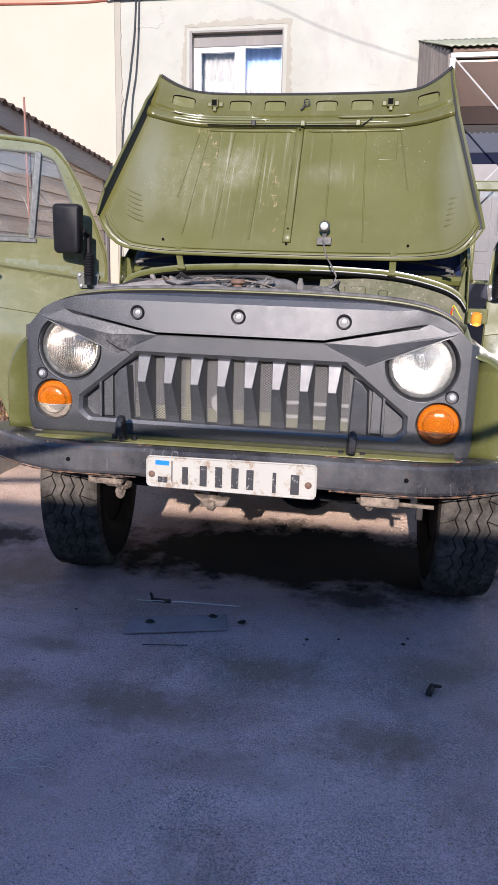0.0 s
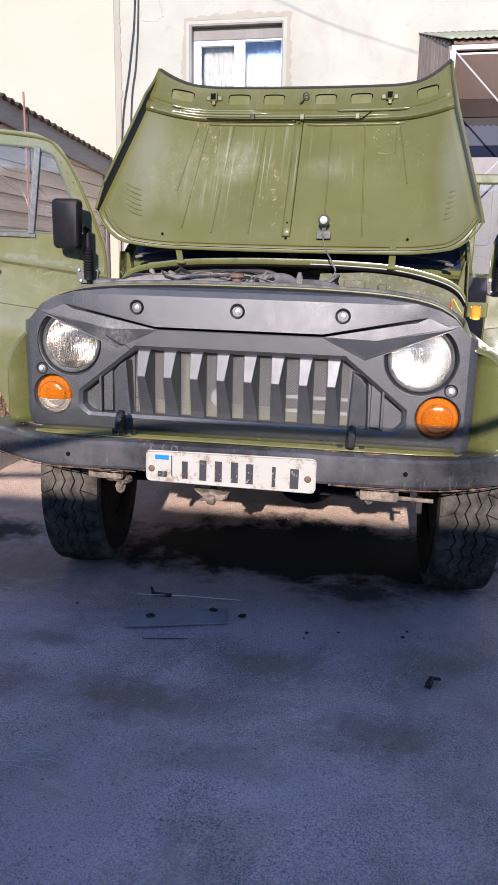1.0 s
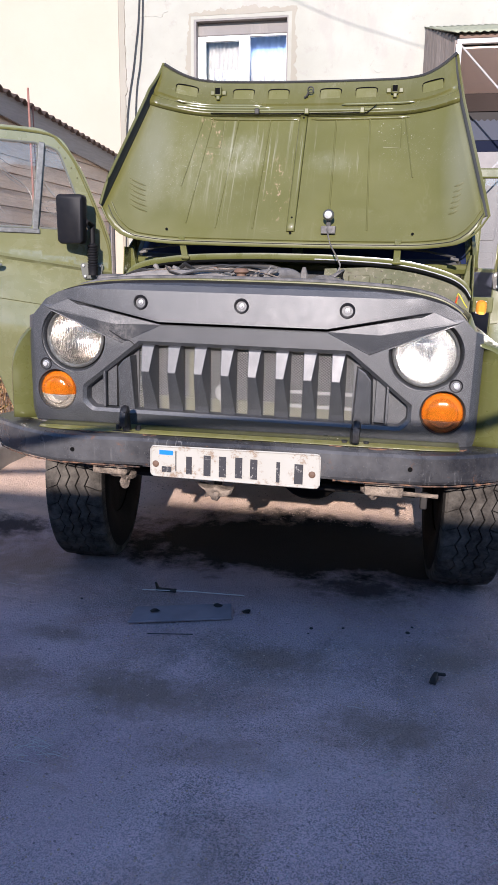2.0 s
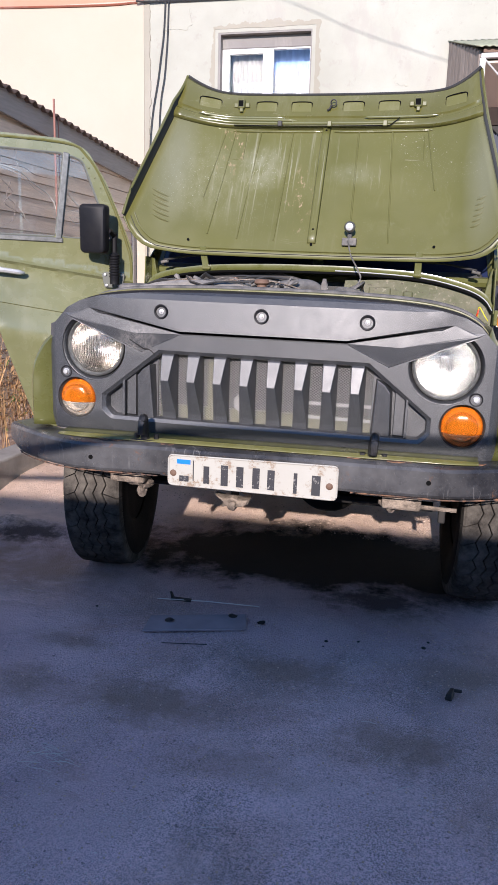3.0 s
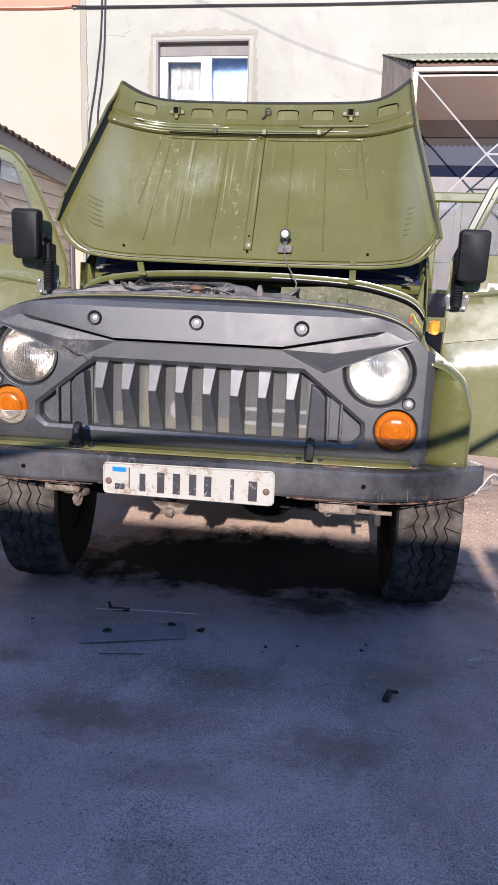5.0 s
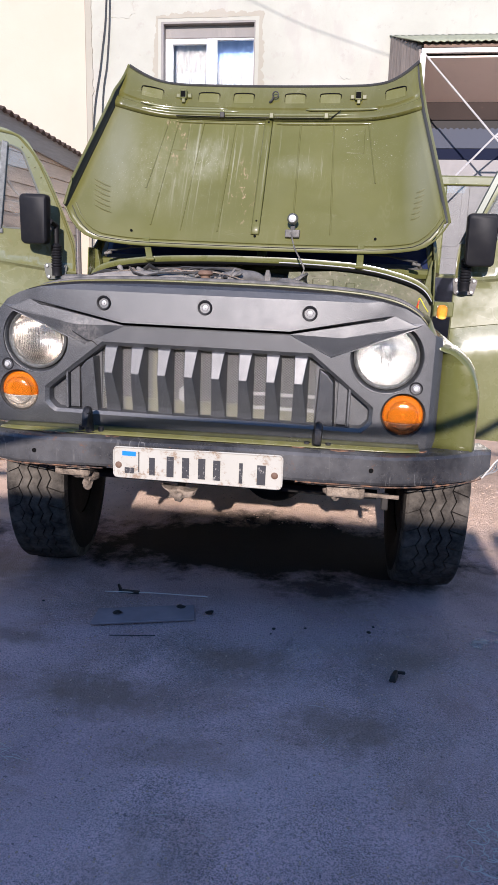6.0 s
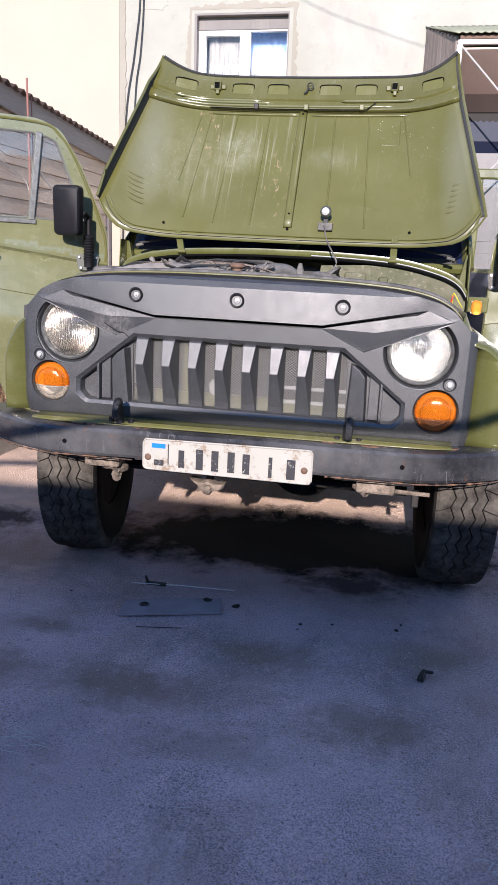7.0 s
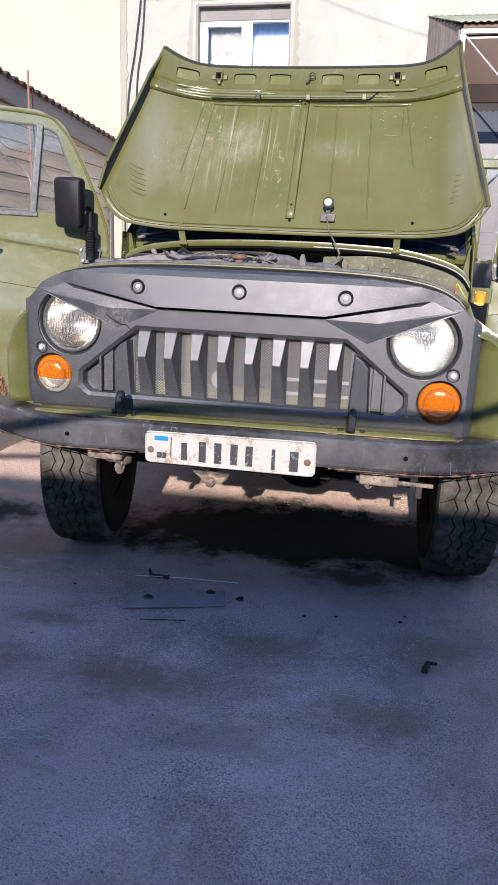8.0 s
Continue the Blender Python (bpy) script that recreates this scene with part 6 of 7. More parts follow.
part("filler_neck", spin([(0.0, 0.0), (0.022, 0.0), (0.019, -0.03), (0.026, -0.06), (0.034, -0.10)], (-0.075, 0.40, 1.084), "z", 16), rusty, car, "rusty coolant neck", smooth=True)
for dx in (-0.03, 0.028):
    part("neck_bolt", spin([(0, 0.012), (0.006, 0.011), (0.007, 0.0)], (-0.055 + dx, 0.378, 1.068), "z", 8), engine_grey, car)
part("coolant_hose", tube(curve_pts([(-0.03, 0.46, 1.085), (0.03, 0.50, 1.098), (0.09, 0.55, 1.085), (0.15, 0.62, 1.0)]), 0.024, 10), duct_mat, car, "dusty grey coolant hose", smooth=True)
part("air_cleaner", spin([(0, 0.13), (0.10, 0.13), (0.155, 0.12), (0.165, 0.10), (0.165, 0.0)], (-0.40, 0.72, 0.975), "z", 36), engine_grey, car, "dusty grey round air cleaner", smooth=True)
part("washer_tank", box((-0.62, 0.44, 0.86), (-0.47, 0.62, 1.082)), engine_grey, car, "dusty grey washer tank", bevel=0.02)
top = [(-0.585, 1.035), (-0.54, 1.068), (-0.46, 1.090), (-0.36, 1.102), (-0.26, 1.104), (-0.17, 1.098), (-0.115, 1.09)]
rings = [[(x, 0.395, 0.90), (x, 0.395, z - 0.008), (x, 0.402, z), (x, 0.52, z + 0.004), (x, 0.53, z - 0.01), (x, 0.53, 0.90)] for x, z in [(p.x, p.z) for p in curve_pts([(x, 0, z) for x, z in top], 4)]]
part("air_duct", loft(rings), duct_mat, car, "dusty dark grey air duct behind the radiator", smooth=True)
part("duct_seam", tube(curve_pts([(x, 0.392, z - 0.022) for x, z in top[1:]], 4), 0.003, 6), oily, car, "dark seam of the duct", smooth=True)
for x in (-0.50, -0.40, -0.22):
    part("duct_bolt", spin([(0, -0.006), (0.006, -0.005), (0.007, 0.0)], (x, 0.393, 1.072), n=10), engine_grey, car)
part("air_pipe", tube(curve_pts([(-0.34, 0.385, 1.060), (-0.29, 0.375, 1.085), (-0.22, 0.38, 1.102), (-0.12, 0.40, 1.105)]), 0.0035, 6), seal, car, "thin bent black pipe", smooth=True)
# brackets, clamps and leads over the duct
part("stay_rod", tube([(-0.34, 0.392, 1.118), (-0.325, 0.386, 1.100), (-0.28, 0.386, 1.088), (-0.24, 0.388, 1.092)], 0.004, 6), oily, car, "bent dark stay", smooth=True)
part("clamp_band", tube([(0.005, 0.455, 1.072), (0.0, 0.452, 1.10), (0.012, 0.47, 1.124), (0.03, 0.49, 1.118)], 0.004, 6), engine_grey, car, "hose clamp", smooth=True)
part("throttle_rod", tube([(-0.36, 0.6, 1.10), (-0.32, 0.56, 1.125), (-0.29, 0.60, 1.10)], 0.009, 6), oily, car)
part("hose_clip", box((-0.215, 0.50, 1.07), (-0.185, 0.53, 1.118)), rusty, car, bevel=0.004)
part("breather", tube([(0.125, 0.50, 1.0), (0.125, 0.50, 1.10), (0.125, 0.50, 1.125)], [0.013, 0.013, 0.006], 8), engine_grey, car, "small grey breather", smooth=True)
for k in range(4):
    part("wire_loom", tube(curve_pts([(0.15 + 0.01 * k, 0.60, 1.06), (0.18 + 0.02 * k, 0.72, 1.085 + 0.010 * k), (0.23, 0.84, 1.09), (0.21 + 0.015 * k, 0.90, 1.02)]), 0.005, 6), engine_grey, car, "dusty wire", smooth=True)
part("coolant_pipe", tube(curve_pts([(0.16, 0.44, 1.07), (0.19, 0.5, 1.085), (0.25, 0.58, 1.07), (0.30, 0.62, 1.04)]), 0.016, 8), engine_grey, car, "dusty coolant pipe", smooth=True)
for k in range(3):
    part("ignition_lead", tube(curve_pts([(-0.28 + 0.05 * k, 0.62, 1.09), (-0.22 + 0.05 * k, 0.66, 1.122), (-0.12 + 0.05 * k, 0.70, 1.11), (-0.05 + 0.04 * k, 0.78, 1.06)]), 0.005, 6), seal, car, "black ignition lead", smooth=True)
part("ignition_lead", tube(curve_pts([(-0.60, 0.66, 1.07), (-0.50, 0.60, 1.10), (-0.42, 0.58, 1.09), (-0.30, 0.52, 1.10)]), 0.005, 6), seal, car, "thin black lead", smooth=True)
rg = random.Random(17)
for k in range(16):
    x = lerp(-0.40, 0.02, k / 15) + rg.uniform(-0.012, 0.012)
    y, z = rg.uniform(0.40, 0.50), 1.100 + rg.uniform(-0.012, 0.010)
    bm = bmesh.new()
    bmesh.ops.create_icosphere(bm, subdivisions=2, radius=1.0, matrix=Matrix.Translation((x, y, z)) @ Matrix.Rotation(rg.uniform(0, 3), 4, "Y") @ Matrix.Diagonal((rg.uniform(0.008, 0.020), 0.010, rg.uniform(0.004, 0.010), 1)))
    for v in bm.verts:
        v.co += 0.005 * Vector(noise.noise_vector(v.co * 70))
    part("bay_fitting", bm, (engine_grey, rusty, muddy, engine_grey, oily)[k % 5], car, "dusty engine bay fitting", smooth=True)
for k in range(6):
    x0, x1 = rg.uniform(-0.52, -0.1), rg.uniform(-0.3, 0.12)
    pts = [(x0, 0.40, 1.075 + rg.uniform(-0.01, 0.02)), (lerp(x0, x1, 0.35), 0.41, 1.105 + rg.uniform(-0.01, 0.012)), (lerp(x0, x1, 0.7), 0.43, 1.10 + rg.uniform(-0.012, 0.012)), (x1, 0.47, 1.08)]
    part("bay_lead", tube(curve_pts(pts), rg.uniform(0.0014, 0.0026), 6), (engine_grey, oily, muddy)[k % 3], car, "dusty lead", smooth=True)
part("valve_cover", box((-0.20, 0.62, 1.0), (0.05, 0.98, 1.10)), oily, car, "dark valve cover", bevel=0.02)
part("loom_pipe", tube(curve_pts([(-0.5, 0.36, 1.05), (-0.3, 0.40, 1.065), (-0.16, 0.42, 1.06)]), 0.006, 6), seal, car, "thin black hose", smooth=True)
for x, z, w, h in ((0.285, 1.060, 0.045, 0.038), (0.40, 1.065, 0.02, 0.02)):
    part("firewall_plate", box((x - w, 1.045, z - h), (x + w, 1.059, z + h)), firewall, car, "small pressed plate on the firewall", bevel=0.006)
part("firewall_knob", spin([(0, 0.045), (0.012, 0.042), (0.015, 0.0)], (0.545, 0.95, 1.0), "z", 16), engine_grey, car, "small grey cap", smooth=True)
part("loose_wire", tube(curve_pts([(0.675, 0.90, 0.99), (0.67, 0.87, 1.03), (0.675, 0.86, 1.040), (0.695, 0.86, 1.01), (0.71, 0.87, 0.99)]), 0.002, 5), yellow_wire, car, "yellow loose wire", smooth=True)
part("loose_wire", tube([(0.66, 0.89, 0.98), (0.67, 0.87, 1.02), (0.672, 0.87, 1.035)], 0.0035, 5), red_wire, car, "red loose wire")
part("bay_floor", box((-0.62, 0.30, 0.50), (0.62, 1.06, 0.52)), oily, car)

# doors: built along u from the hinge, height z, then swung open
def door_part(name, poly, d0, d1, mat, parent, to_world, **kw):
    return part(name, loft([[to_world(u, d, z) for u, z in poly] for d in (d0, d1)]), mat, parent, **kw)


DOOR = rounded([(0.02, 0.44), (0.47, 0.43), (0.60, 0.80), (0.715, 1.12), (0.74, 1.655), (0.70, 1.715), (0.33, 1.705), (0.235, 1.665), (0.15, 1.53), (0.035, 1.245)], 0.03)
WIN_A = rounded([(0.375, 1.292), (0.665, 1.292), (0.685, 1.655), (0.335, 1.645)], 0.02)
WIN_V = rounded([(0.128, 1.285), (0.352, 1.290), (0.312, 1.640), (0.254, 1.618)], 0.018)


def make_door(sd, beta, name, drop, hinge):
    cb, sb = math.cos(radians(beta)), math.sin(radians(beta))

    def tw(u, d, z):
        # d counts from the outer skin inwards, away from the camera
        return (sd * (hinge + u * cb + d * sb), 1.20 - u * sb + d * cb, z + drop)

    vent = WIN_V if sd < 0 else rounded([(0.092, 1.285), (0.352, 1.290), (0.312, 1.640), (0.246, 1.622)], 0.018)
    bm = bmesh.new()
    pts, edges = [], []
    for poly in (DOOR, WIN_A, vent):
        b0 = len(pts)
        pts += [Vector(p) for p in poly]
        edges += [(b0 + i, b0 + (i + 1) % len(poly)) for i in range(len(poly))]
    for z0, z1 in ((0.9035, 0.9985), (0.9075, 1.0025), (1.088, 1.173), (1.100, 1.185), (1.112, 1.197)):
        b0 = len(pts)
        pts += [Vector((u, lerp(z0, z1, u / 0.63))) for u in [lerp(0.035, 0.63, i / 20) for i in range(21)]]
        edges += [(b0 + i, b0 + i + 1) for i in range(20)]
    for i in range(1, 16):
        for j in range(1, 55):
            q = (i * 0.048, 0.43 + j * 0.0233)
            if inside(DOOR, *q) and not inside(WIN_A, *q) and not inside(vent, *q):
                pts.append(Vector(q))
    vs, _, faces, *_ = geometry.delaunay_2d_cdt(pts, edges, [], 0, 1e-5)

    def belly(u, z):
        d = 0.0
        if z < 1.20:
            fold = lerp(0.905, 1.0, u / 0.63)
            if z > fold:
                d = -0.018 * ((1.20 - z) / (1.20 - fold)) ** 1.5
            else:
                d = -0.010 - 0.032 * math.sin(min(1, (fold - z) / 0.15) * math.pi * 0.5)
            if z < 0.62:
                d += 0.03 * ((0.62 - z) / 0.19) ** 2
        line = lerp(1.10, 1.185, u / 0.63)
        d += -0.012 * max(0, 1 - abs(z - line) / 0.013)
        return d + 0.0016 * noise.noise((u * 5, z * 4, sd * 3.0))

    for depth_add, flip in ((0.0, False), (0.045, True)):
        bv = [bm.verts.new(tw(v.x, belly(v.x, v.y) * (not flip) + depth_add, v.y)) for v in vs]
        for f in faces:
            cx, cz = sum(vs[i].x for i in f) / 3, sum(vs[i].y for i in f) / 3
            if inside(DOOR, cx, cz) and not inside(WIN_A, cx, cz) and not inside(vent, cx, cz):
                bm.faces.new([bv[i] for i in f])
    for poly in (DOOR, WIN_A, vent):
        add_loft(bm, [[tw(u, belly(u, z), z) for u, z in poly], [tw(u, 0.045, z) for u, z in poly]], caps=False)
    bmesh.ops.remove_doubles(bm, verts=bm.verts[:], dist=0.0004)
    for v in [v for v in bm.verts if not v.link_faces]:
        bm.verts.remove(v)
    door = part(name, bm, door_paint, car, "olive door swung wide open", smooth=True)
    for poly, nm in ((WIN_A, "window_channel"), (vent, "vent_frame")):
        ring = [tw(u, 0.004, z) for u, z in poly]
        part(nm, tube(ring + ring[:1], 0.006, 6), frame_paint, door, "grey metal window channel", smooth=True)
        pn = part("pane", loft([[tw(u, d, z) for u, z in poly] for d in (0.018, 0.022)]), door_glass, door, "dusty door glass with painted branch reflections")
        pn.visible_shadow = False
    # metal divider bar, sill channel and dark seal of the vent window
    door_part("divider_bar", [(0.352, 1.283), (0.377, 1.283), (0.3365, 1.650), (0.3115, 1.645)], -0.010, 0.004, alu, door, tw, label="dull aluminium divider bar", bevel=0.003)
    door_part("sill_channel", [(0.345, 1.266), (0.712, 1.270), (0.712, 1.290), (0.345, 1.287)], -0.008, 0.004, alu, door, tw, label="dull aluminium sill channel", bevel=0.003)
    gasket = inset(vent[::-1], 0.009)[::-1] if sd < 0 else vent
    gasket = [tw(u, 0.010, z) for u, z in gasket]
    part("vent_seal", tube(gasket + gasket[:1], 0.006, 6), hose, door, "black rubber vent seal", smooth=True)
    # welt with rivets along the slanted front edge
    welt = [(0.045, 1.10), (0.050, 1.235), (0.158, 1.515), (0.242, 1.645), (0.335, 1.688), (0.70, 1.698)]
    part("welt", tube(curve_pts([tw(u, -0.002, z) for u, z in welt], 4), 0.006, 6), green_dusty, door, "raised welt", smooth=True)
    for k in range(9):
        t = k / 8
        u, z = (lerp(0.06, 0.165, t * 1.6), lerp(1.14, 1.51, t * 1.6)) if t < 0.625 else (lerp(0.165, 0.24, (t - 0.625) / 0.375), lerp(1.51, 1.63, (t - 0.625) / 0.375))
        a = tw(u + 0.014, -0.002, z)
        part("rivet", spin([(0, -0.002), (0.0026, -0.0015), (0.0034, 0.002)], a, n=8), hood_paint, door)
    if sd > 0:
        slant = [(0.030, 1.262), (0.150, 1.548), (0.238, 1.678), (0.30, 1.700)]
        part("trim_strip", loft([[tw(u + du, dd, z) for du, dd in ((0.006, -0.004), (0.012, -0.009), (0.034, -0.009), (0.040, -0.003))] for u, z in slant], closed=False, caps=False), trim_mat, door, "silver trim strip along the window frame", smooth=20)
    # handle
    hp = [tw(0.515, -0.03, 1.128), tw(0.53, -0.048, 1.130), tw(0.60, -0.055, 1.138), tw(0.68, -0.045, 1.146)]
    part("handle", tube(curve_pts(hp, 4), [0.007] * 4 + [0.011] * 5 + [0.013] * 4, 8), zinc, door, "bright door handle", smooth=True)
    # mirror on a ribbed arm
    mu = -0.035 if sd > 0 else 0.014
    lift = 0.0 if sd > 0 else 0.022
    plate_poly = rounded([(u + mu, z + lift) for u, z in ((0.070, 1.055), (0.150, 1.055), (0.162, 1.115), (0.145, 1.125), (0.075, 1.125), (0.060, 1.115))], 0.008)
    mr = door_part("mirror", plate_poly, -0.022, 0.0, frame_paint if sd < 0 else engine_grey, door, tw, label="grey metal mirror mounting plate")
    for u, z in ((0.074, 1.112), (0.147, 1.112), (0.085, 1.065), (0.140, 1.065)):
        part("mirror_bolt", spin([(0, -0.006), (0.006, -0.005), (0.006, 0.0)], tw(u + mu, -0.024, z + lift), n=8), zinc, mr)
    cx, cy, cz = tw(0.108 + mu, -0.055, 1.10 + lift)
    prof = [(0.0, -0.03), (0.021, -0.03)]
    for k in range(9):
        prof += [(0.021, -0.0 + k * 0.0115), (0.0235, 0.004 + k * 0.0115), (0.0235, 0.008 + k * 0.0115), (0.018, 0.0105 + k * 0.0115)]
    prof += [(0.012, 0.11), (0.012, 0.19), (0.0, 0.19)]
    part("ribbed_arm", spin(prof, (cx, cy, cz), "z", 16), plastic_smooth, mr, "ribbed black rubber arm", smooth=True)
    part("arm_foot", tube([(cx, cy, cz - 0.015), tw(0.108 + mu, -0.01, 1.085 + lift)], 0.016, 8), plastic_smooth, mr)
    # mirror head
    hu = 0.212 if sd < 0 else 0.118
    hx, hy, hz = tw(hu, -0.10, 1.328 if sd < 0 else 1.275)
    w, h = 0.062, 0.104
    hd = rounded([(-w * 0.93, -h), (w * 0.93, -h), (w, h), (-w, h)], 0.022, 5)
    head = loft([[(hx + a * k, hy + dy, hz + b * (k if k < 1 else 1)) for a, b in hd] for k, dy in ((0.88, -0.028), (0.97, -0.022), (1.0, -0.012), (1.0, 0.022), (0.97, 0.028))])
    part("mirror_head", head, plastic_smooth, mr, "black plastic mirror housing", smooth=True)
    part("mirror_stalk", tube([(cx, cy, cz + 0.185), (cx, hy + 0.02, cz + 0.20), (hx - sd * 0.05, hy + 0.03, hz - 0.02), (hx, hy + 0.03, hz)], 0.011, 8), plastic_smooth, mr)
    return door


make_door(-1, 27, "door", -0.030, 0.82)
make_door(1, 4, "door", 0.0, 0.80)
# rear door, open, behind the front one
bm = bmesh.new()
add_box(bm, (0.80, 2.02, 0.62), (1.45, 2.06, 1.14))
add_box(bm, (0.80, 2.02, 1.585), (1.42, 2.06, 1.635))
add_box(bm, (0.80, 2.02, 1.14), (0.84, 2.06, 1.585))
add_box(bm, (1.38, 2.02, 1.14), (1.42, 2.06, 1.585))
reard = part("rear_door", bm, green, car, "olive rear door standing open", bevel=0.008)
# added card; its navy is the shade seen through the door gap
part("gap_shade_card", box((0.815, 2.008, 0.66), (1.40, 2.017, 1.12)), gap_shade_navy, reard, "added navy card painting the shade in the door gap", bevel=0.003)
part("pane", box((0.84, 2.038, 1.14), (1.38, 2.042, 1.585)), glass, reard).visible_shadow = False

# wheels
def make_wheel(x, y, sd, z, steer):
    R, w = 0.402, 0.108
    prof = [(0.215, -0.085), (0.27, -0.108), (0.34, -0.110), (0.376, -0.102), (0.388, -0.090), (0.391, 0.0), (0.388, 0.090), (0.376, 0.102), (0.34, 0.110), (0.27, 0.108), (0.215, 0.085)]
    tyre = part("wheel", spin(prof, (x, y, z), "x", 72), rubber, car, "dusty black tyre with zigzag tread", smooth=True)
    n = 72
    for r, (a, b) in enumerate(((-0.0505, -0.0185), (-0.0165, 0.0165), (0.0185, 0.0505))):
        rings = []
        for k in range(n):
            zig = 0.0075 * (1 if k % 2 else -1)
            t = 2 * math.pi * k / n
            row = []
            for h, rad in ((a + zig, 0.380), (a + zig + 0.001, R - 0.002), (a + zig + 0.003, R), (b + zig - 0.003, R), (b + zig - 0.001, R - 0.002), (b + zig, 0.380)):
                row.append((x + h, y + rad * math.cos(t), z + rad * math.sin(t)))
            rings.append(row)
        part("tread_rib", loft(rings + rings[:1], closed=False, caps=False), tread_mat, tyre)
    # shoulder lugs, cut apart by slanted slits
    for side in (-1, 1):
        bm = bmesh.new()
        for k in range(36):
            rings = []
            for f in (0.03, 0.25, 0.5, 0.75, 0.965):
                inner = 0.0525 + 0.0075 * side * (1 - abs(2 * f - 1)) * 2 - 0.0075 * side
                row = []
                for wide, rad, skew in ((inner, 0.380, 0.0), (inner + 0.001, R - 0.003, 0.0), (0.096, R - 0.007, 0.25), (0.104, R - 0.013, 0.28), (0.109, R - 0.045, 0.3)):
                    t = 2 * math.pi * (k + f + skew) / 36
                    row.append((x + side * wide, y + rad * math.cos(t), z + rad * math.sin(t)))
                rings.append(row)
            add_loft(bm, rings, closed=True)
        part("tread_rib", bm, tread_mat, tyre, "row of shoulder lugs")
    part("rim", spin([(0.0, sd * 0.03), (0.05, sd * 0.035), (0.09, sd * 0.05), (0.15, sd * 0.03), (0.19, sd * 0.05), (0.20, sd * 0.082), (0.218, sd * 0.084), (0.215, -sd * 0.08), (0.0, -sd * 0.06)], (x, y, z), "x", 40), rubber, tyre, "dark steel rim", smooth=True)
    swing = Matrix.Translation((x, y, z)) @ Matrix.Rotation(radians(steer), 4, "Z") @ Matrix.Translation((-x, -y, -z))
    tyre.matrix_basis = swing
    return tyre


for y, steer in ((0.70, 8.0), (3.08, 0.0)):
    make_wheel(-0.722, y, -1, 0.326, steer)
    make_wheel(0.735, y, 1, 0.366, steer * 0.4)

# axle, springs and frame
part("front_axle", tube([(-0.60, 0.70, 0.365), (-0.25, 0.70, 0.365), (-0.12, 0.70, 0.365), (0.6, 0.70, 0.365)], 0.045, 12), oily, car, "dark front axle", smooth=True)
part("differential", spin([(0.05, -0.14), (0.12, -0.06), (0.14, 0.0), (0.12, 0.07), (0.05, 0.14)], (0.16, 0.70, 0.365), "y", 24), oily, car, "dark differential housing", smooth=True)
part("track_rod", tube([(-0.56, 0.52, 0.34), (0.56, 0.52, 0.34)], 0.018, 8), oily, car, "dark track rod")
for sd in (-1, 1):
    part("chassis_rail", box((min(sd * 0.34, sd * 0.42), 0.08, 0.50), (max(sd * 0.34, sd * 0.42), 3.6, 0.585)), oily, car, "dark chassis rail")
    part("leaf_spring", tube(curve_pts([(sd * 0.43, 0.16, 0.475), (sd * 0.43, 0.45, 0.44), (sd * 0.43, 0.66, 0.43), (sd * 0.43, 1.25, 0.48)]), 0.03, 6), oily, car, "dark leaf spring")
    part("spring_hanger", box((min(sd * 0.39, sd * 0.51), 0.12, 0.438), (max(sd * 0.39, sd * 0.51), 0.20, 0.500)), muddy, car, "mud-caked spring hanger", bevel=0.008)
    bm = bmesh.new()
    for dx, dz, rx, rz in ((0.0, 0.006, 0.050, 0.014), (-0.01 * sd, -0.012 if sd > 0 else -0.022, 0.013, 0.016 if sd > 0 else 0.024), (0.03, 0.0, 0.015, 0.011)):
        bmesh.ops.create_icosphere(bm, subdivisions=3, radius=1.0, matrix=Matrix.Translation((sd * 0.425 + dx, 0.18, (0.424 if sd < 0 else 0.438) + dz)) @ Matrix.Diagonal((rx, 0.03, rz, 1)))
    for v in bm.verts:
        v.co += 0.007 * Vector(noise.noise_vector(v.co * 45)) + 0.005 * Vector(noise.noise_vector(v.co * 110))
    part("spring_shackle", bm, muddy, car, "mud-caked spring shackle", smooth=True)
part("steering_link", tube([(0.45, 0.19, 0.436), (0.62, 0.20, 0.431)], 0.007, 6), muddy, car, "muddy steering link")
part("link_bracket", loft([[(x, y, z) for x, y in ((0.566, 0.195), (0.588, 0.195), (0.588, 0.215), (0.566, 0.215))] for z in (0.385, 0.41, 0.44)]), oily, car, "dark link bracket", bevel=0.004)
bm = bmesh.new()
bent = [(-0.064, 0.026), (-0.03, 0.016), (0.0, 0.024), (0.03, 0.013), (0.06, 0.019), (0.050, -0.003), (0.031, -0.010), (0.014, -0.012), (0.006, -0.029), (-0.014, -0.025), (-0.020, -0.012), (-0.040, -0.017), (-0.032, 0.002)]
add_loft(bm, [[(-0.10 + x * k, y, 0.384 + z * k) for x, z in bent] for y, k in ((0.178, 0.86), (0.190, 1.0), (0.222, 1.0), (0.235, 0.8))])
add_loft(bm, [[(-0.095 + r * math.cos(w), y, 0.386 + r * math.sin(w)) for w in [2 * math.pi * i / 8 for i in range(8)]] for y, r in ((0.166, 0.009), (0.176, 0.011), (0.185, 0.011))])
casting = part("pulley_casting", bm, muddy, car, "mud-caked casting under the engine", bevel=0.0025)
part("casting_stay", tube([(-0.10, 0.22, 0.39), (-0.10, 0.22, 0.48)], 0.014, 8), oily, car, "dark stay under the engine")
part("cross_member", box((-0.36, 0.16, 0.47), (0.36, 0.24, 0.53)), oily, car, "dark cross member", bevel=0.01)
for x in (-0.26, -0.20):
    part("bracket_tab", box((x - 0.018, 0.15, 0.452), (x + 0.016, 0.155, 0.472)), muddy, car)

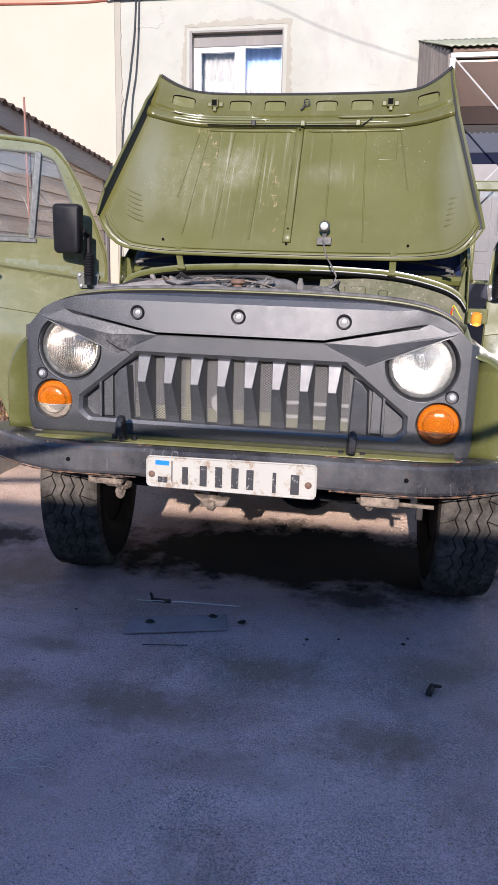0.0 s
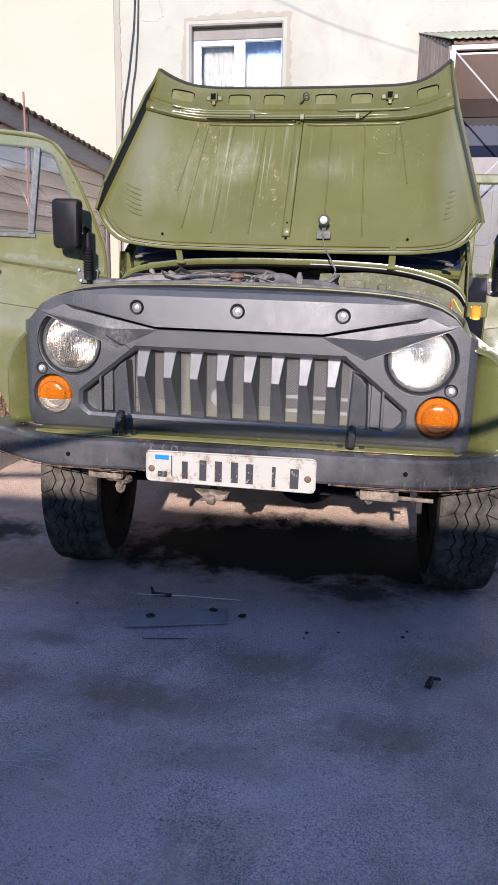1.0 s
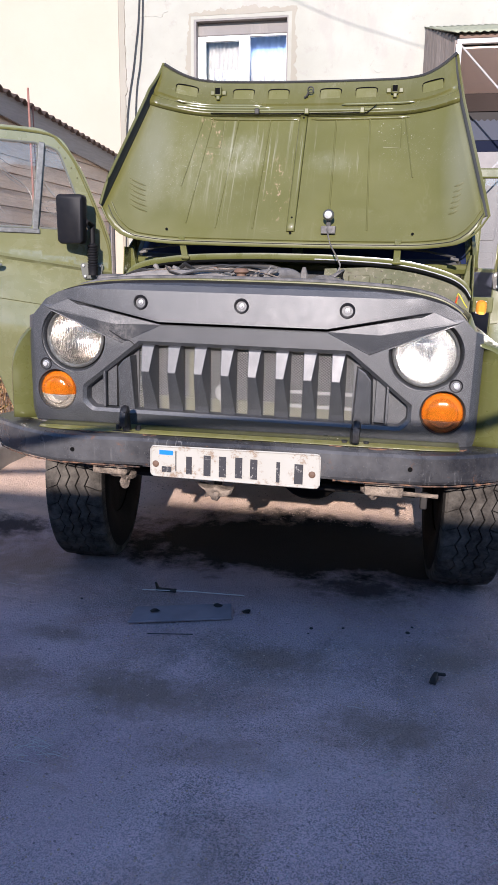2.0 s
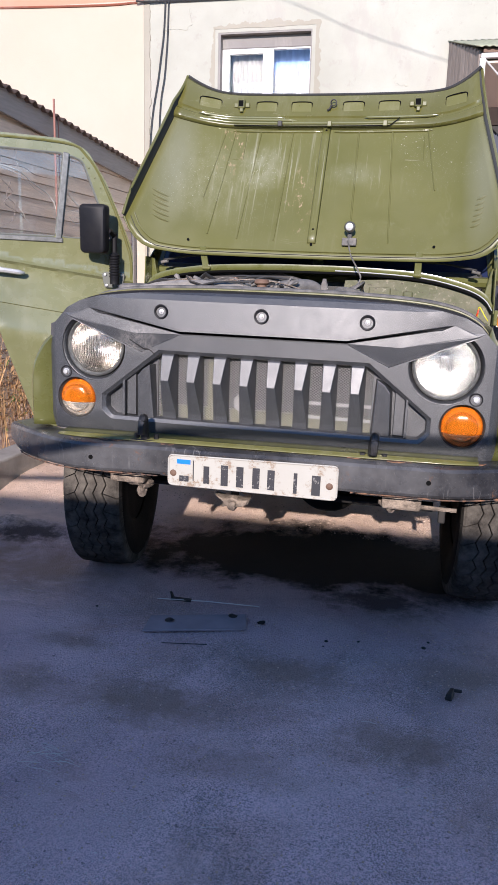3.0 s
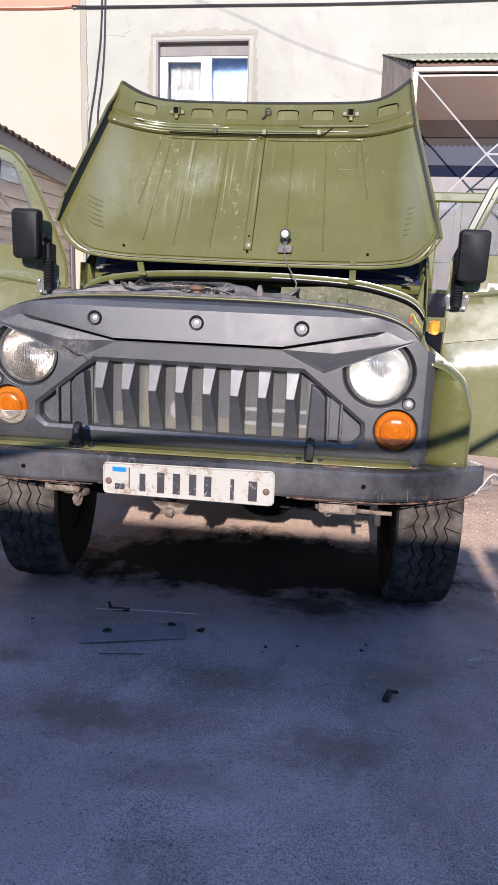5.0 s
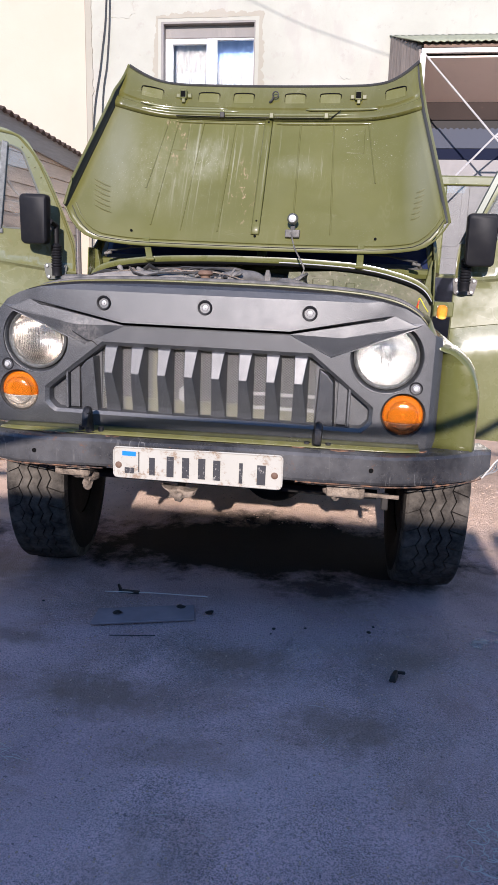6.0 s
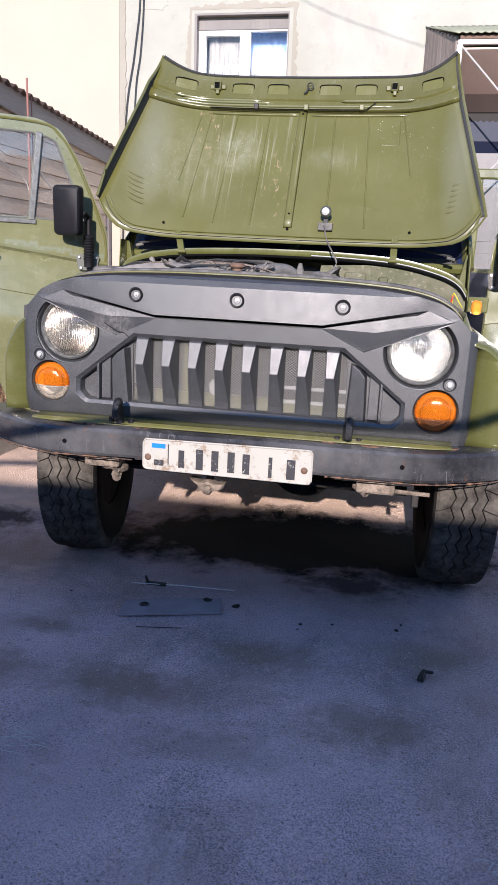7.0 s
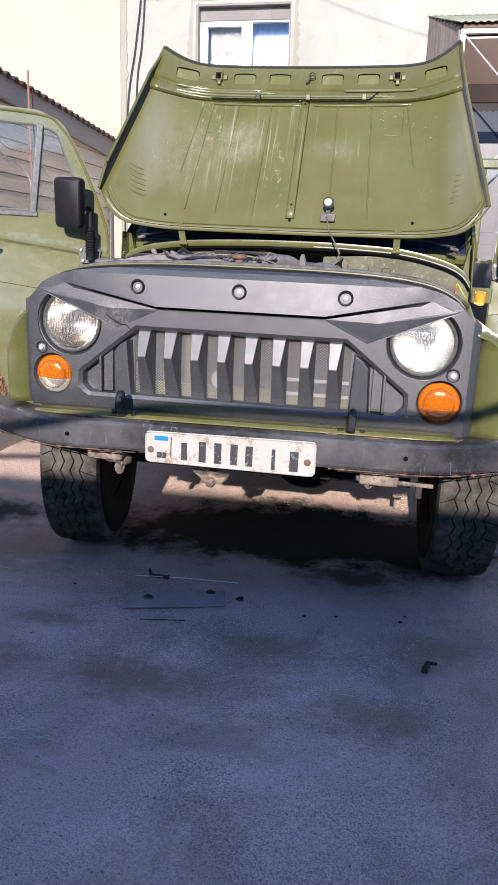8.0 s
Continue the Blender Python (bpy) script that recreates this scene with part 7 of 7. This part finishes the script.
# ---- small things on the ground ----
tagged(part("thin_rod", tube([(-0.36, 0.186, 0.010), (-0.18, 0.205, 0.012), (0.0, 0.22, 0.009)], 0.0017, 6), pale_wire), "thin pale rod lying on the asphalt", "rod")
bm = loft([[(-0.313, 0.20, 0.006), (-0.303, 0.20, 0.006), (-0.303, 0.215, 0.006)], [(-0.320, 0.20, 0.036), (-0.313, 0.20, 0.036), (-0.314, 0.210, 0.034)]])
add_box(bm, (-0.315, 0.195, 0.004), (-0.24, 0.21, 0.014))
tagged(part("bent_bracket", bm, oily, bevel=0.002), "small bent dark metal bracket on the ground", "bracket")
bm = loft([[(x, y, z) for x, y in ((-0.325, -0.055), (-0.005, 0.045), (-0.03, 0.15), (-0.335, 0.055))] for z in (0.003, 0.010)])
slab_m = Mat("grey_board", 0.8)
slab_m.color(slab_m.mix(slab_m.noise(9.0, 6), (0.13, 0.11, 0.115), (0.42, 0.35, 0.36)))
tagged(part("flat_board", bm, slab_m.m, bevel=0.002), "flat dusty grey board lying on the asphalt", "board")
for x, y in ((-0.26, 0.03), (-0.07, 0.115), (0.03, 0.11)):
    bm = bmesh.new()
    bmesh.ops.create_icosphere(bm, subdivisions=2, radius=0.009, matrix=Matrix.Translation((x, y, 0.014 if x < 0 else 0.006)) @ Matrix.Diagonal((1.7, 1.3, 0.35, 1)))
    for v in bm.verts:
        v.co += 0.006 * Vector(noise.noise_vector(v.co * 60))
    tagged(part("clod", bm, oily), "small dark clod of dirt on the ground", "clod", "clods of dirt")
tagged(part("thin_rod", tube([(-0.24, -0.11, 0.006), (-0.10, -0.085, 0.007)], 0.0016, 5), oily), "thin dark twig lying on the asphalt", "rod")
bm = loft([[(0.612, -0.205, 0.003), (0.632, -0.210, 0.003), (0.642, -0.170, 0.003), (0.625, -0.165, 0.003)], [(0.615, -0.20, 0.018), (0.630, -0.205, 0.022), (0.638, -0.172, 0.026), (0.628, -0.167, 0.022)]])
add_box(bm, (0.630, -0.175, 0.012), (0.660, -0.165, 0.020))
tagged(part("metal_scrap", bm, oily, bevel=0.003), "small black metal scrap lying on the asphalt", "scrap")
bm = bmesh.new()
rg = random.Random(3)
for k in range(28):
    c = Vector((0.80 + rg.uniform(-0.06, 0.10), -0.80 + rg.uniform(-0.07, 0.07), 0.008))
    a = rg.uniform(0, 6.28)
    pts = [c + Vector((math.cos(a + t * 2.0) * 0.035 * t + rg.uniform(-0.006, 0.006), math.sin(a + t * 2.0) * 0.035 * t, 0.004 * math.sin(t * 3))) for t in [i / 5 for i in range(6)]]
    add_tube(bm, pts, 0.0011, 4)
tagged(part("string_tangle", bm, pale_wire), "tangle of thin pale string on the asphalt", "string")
# dry straw and crumbs lying about
bm = bmesh.new()
rg = random.Random(8)
for cx, cy, n, spread in ((-0.30, -0.71, 16, 0.05), (0.418, -0.367, 1, 0.0), (0.453, -0.507, 1, 0.0), (0.51, -0.604, 1, 0.0), (-0.9, 0.2, 2, 0.1), (0.2, -0.8, 2, 0.15)):
    for k in range(n):
        x, y = cx + rg.uniform(-1, 1) * spread, cy + rg.uniform(-1, 1) * spread
        a, ln = rg.uniform(-0.5, 1.2), rg.uniform(0.012, 0.03)
        g = ground_height(x, y) + 0.003
        add_tube(bm, [(x - ln * math.cos(a), y - ln * math.sin(a), g), (x, y + 0.002, g + 0.001), (x + ln * math.cos(a), y + ln * math.sin(a), g)], 0.0008, 4)
tagged(part("straw", bm, straw_mat), "thin pale dry straws scattered on the asphalt", "straw", kind="stuff")
for x, y, r in ((0.255, 0.047, 0.005), (0.354, 0.071, 0.004), (0.571, 0.132, 0.004), (0.557, 0.082, 0.006), (0.25, 0.01, 0.003), (-0.55, 0.10, 0.004)):
    bm = bmesh.new()
    bmesh.ops.create_icosphere(bm, subdivisions=2, radius=r, matrix=Matrix.Translation((x, y, ground_height(x, y) + r * 0.5)) @ Matrix.Diagonal((1.3, 1, 0.8, 1)))
    for v in bm.verts:
        v.co += 0.35 * r * Vector(noise.noise_vector(v.co * 90))
    tagged(part("clod", bm, oily), "small dark clod of dirt on the ground", "clod", "clods of dirt")
for k in range(3):
    cable("loose_lead", [(1.16, 2.0 + 0.05 * k, 0.012), (1.22 + 0.02 * k, 2.1, 0.05), (1.30, 2.2 + 0.04 * k, 0.10 - 0.02 * k), (1.42, 2.3, 0.03), (1.8, 2.35 + 0.1 * k, 0.012)], 0.0045, grey_cable if k else pale_wire, "pale loose cable lying behind the car door")

# cable sagging across the yard behind the camera; its shadow falls on the bumper
def above(x, y, z, yy):
    k = (y - yy) / 1.0
    return (x + 0.06 * k, yy, z + 0.363 * k)

sag = [above(*p, -2.5) for p in ((1.6, 0.1, 0.98), (1.0, 0.1, 0.80), (0.72, 0.1, 0.685), (0.55, 0.1, 0.662), (0.3, 0.1, 0.655), (0.0, 0.1, 0.652), (-0.3, 0.05, 0.648), (-0.5, 0.0, 0.612), (-0.68, 0.03, 0.565), (-1.0, 0.1, 0.53), (-1.6, 0.1, 0.50))]
sag = [(3.4, -4.96, 2.13)] + sag + [(-3.6, -4.96, 2.05)]
cable("yard_cable", sag, 0.019, cable_mat, "thick black cable sagging across the yard")
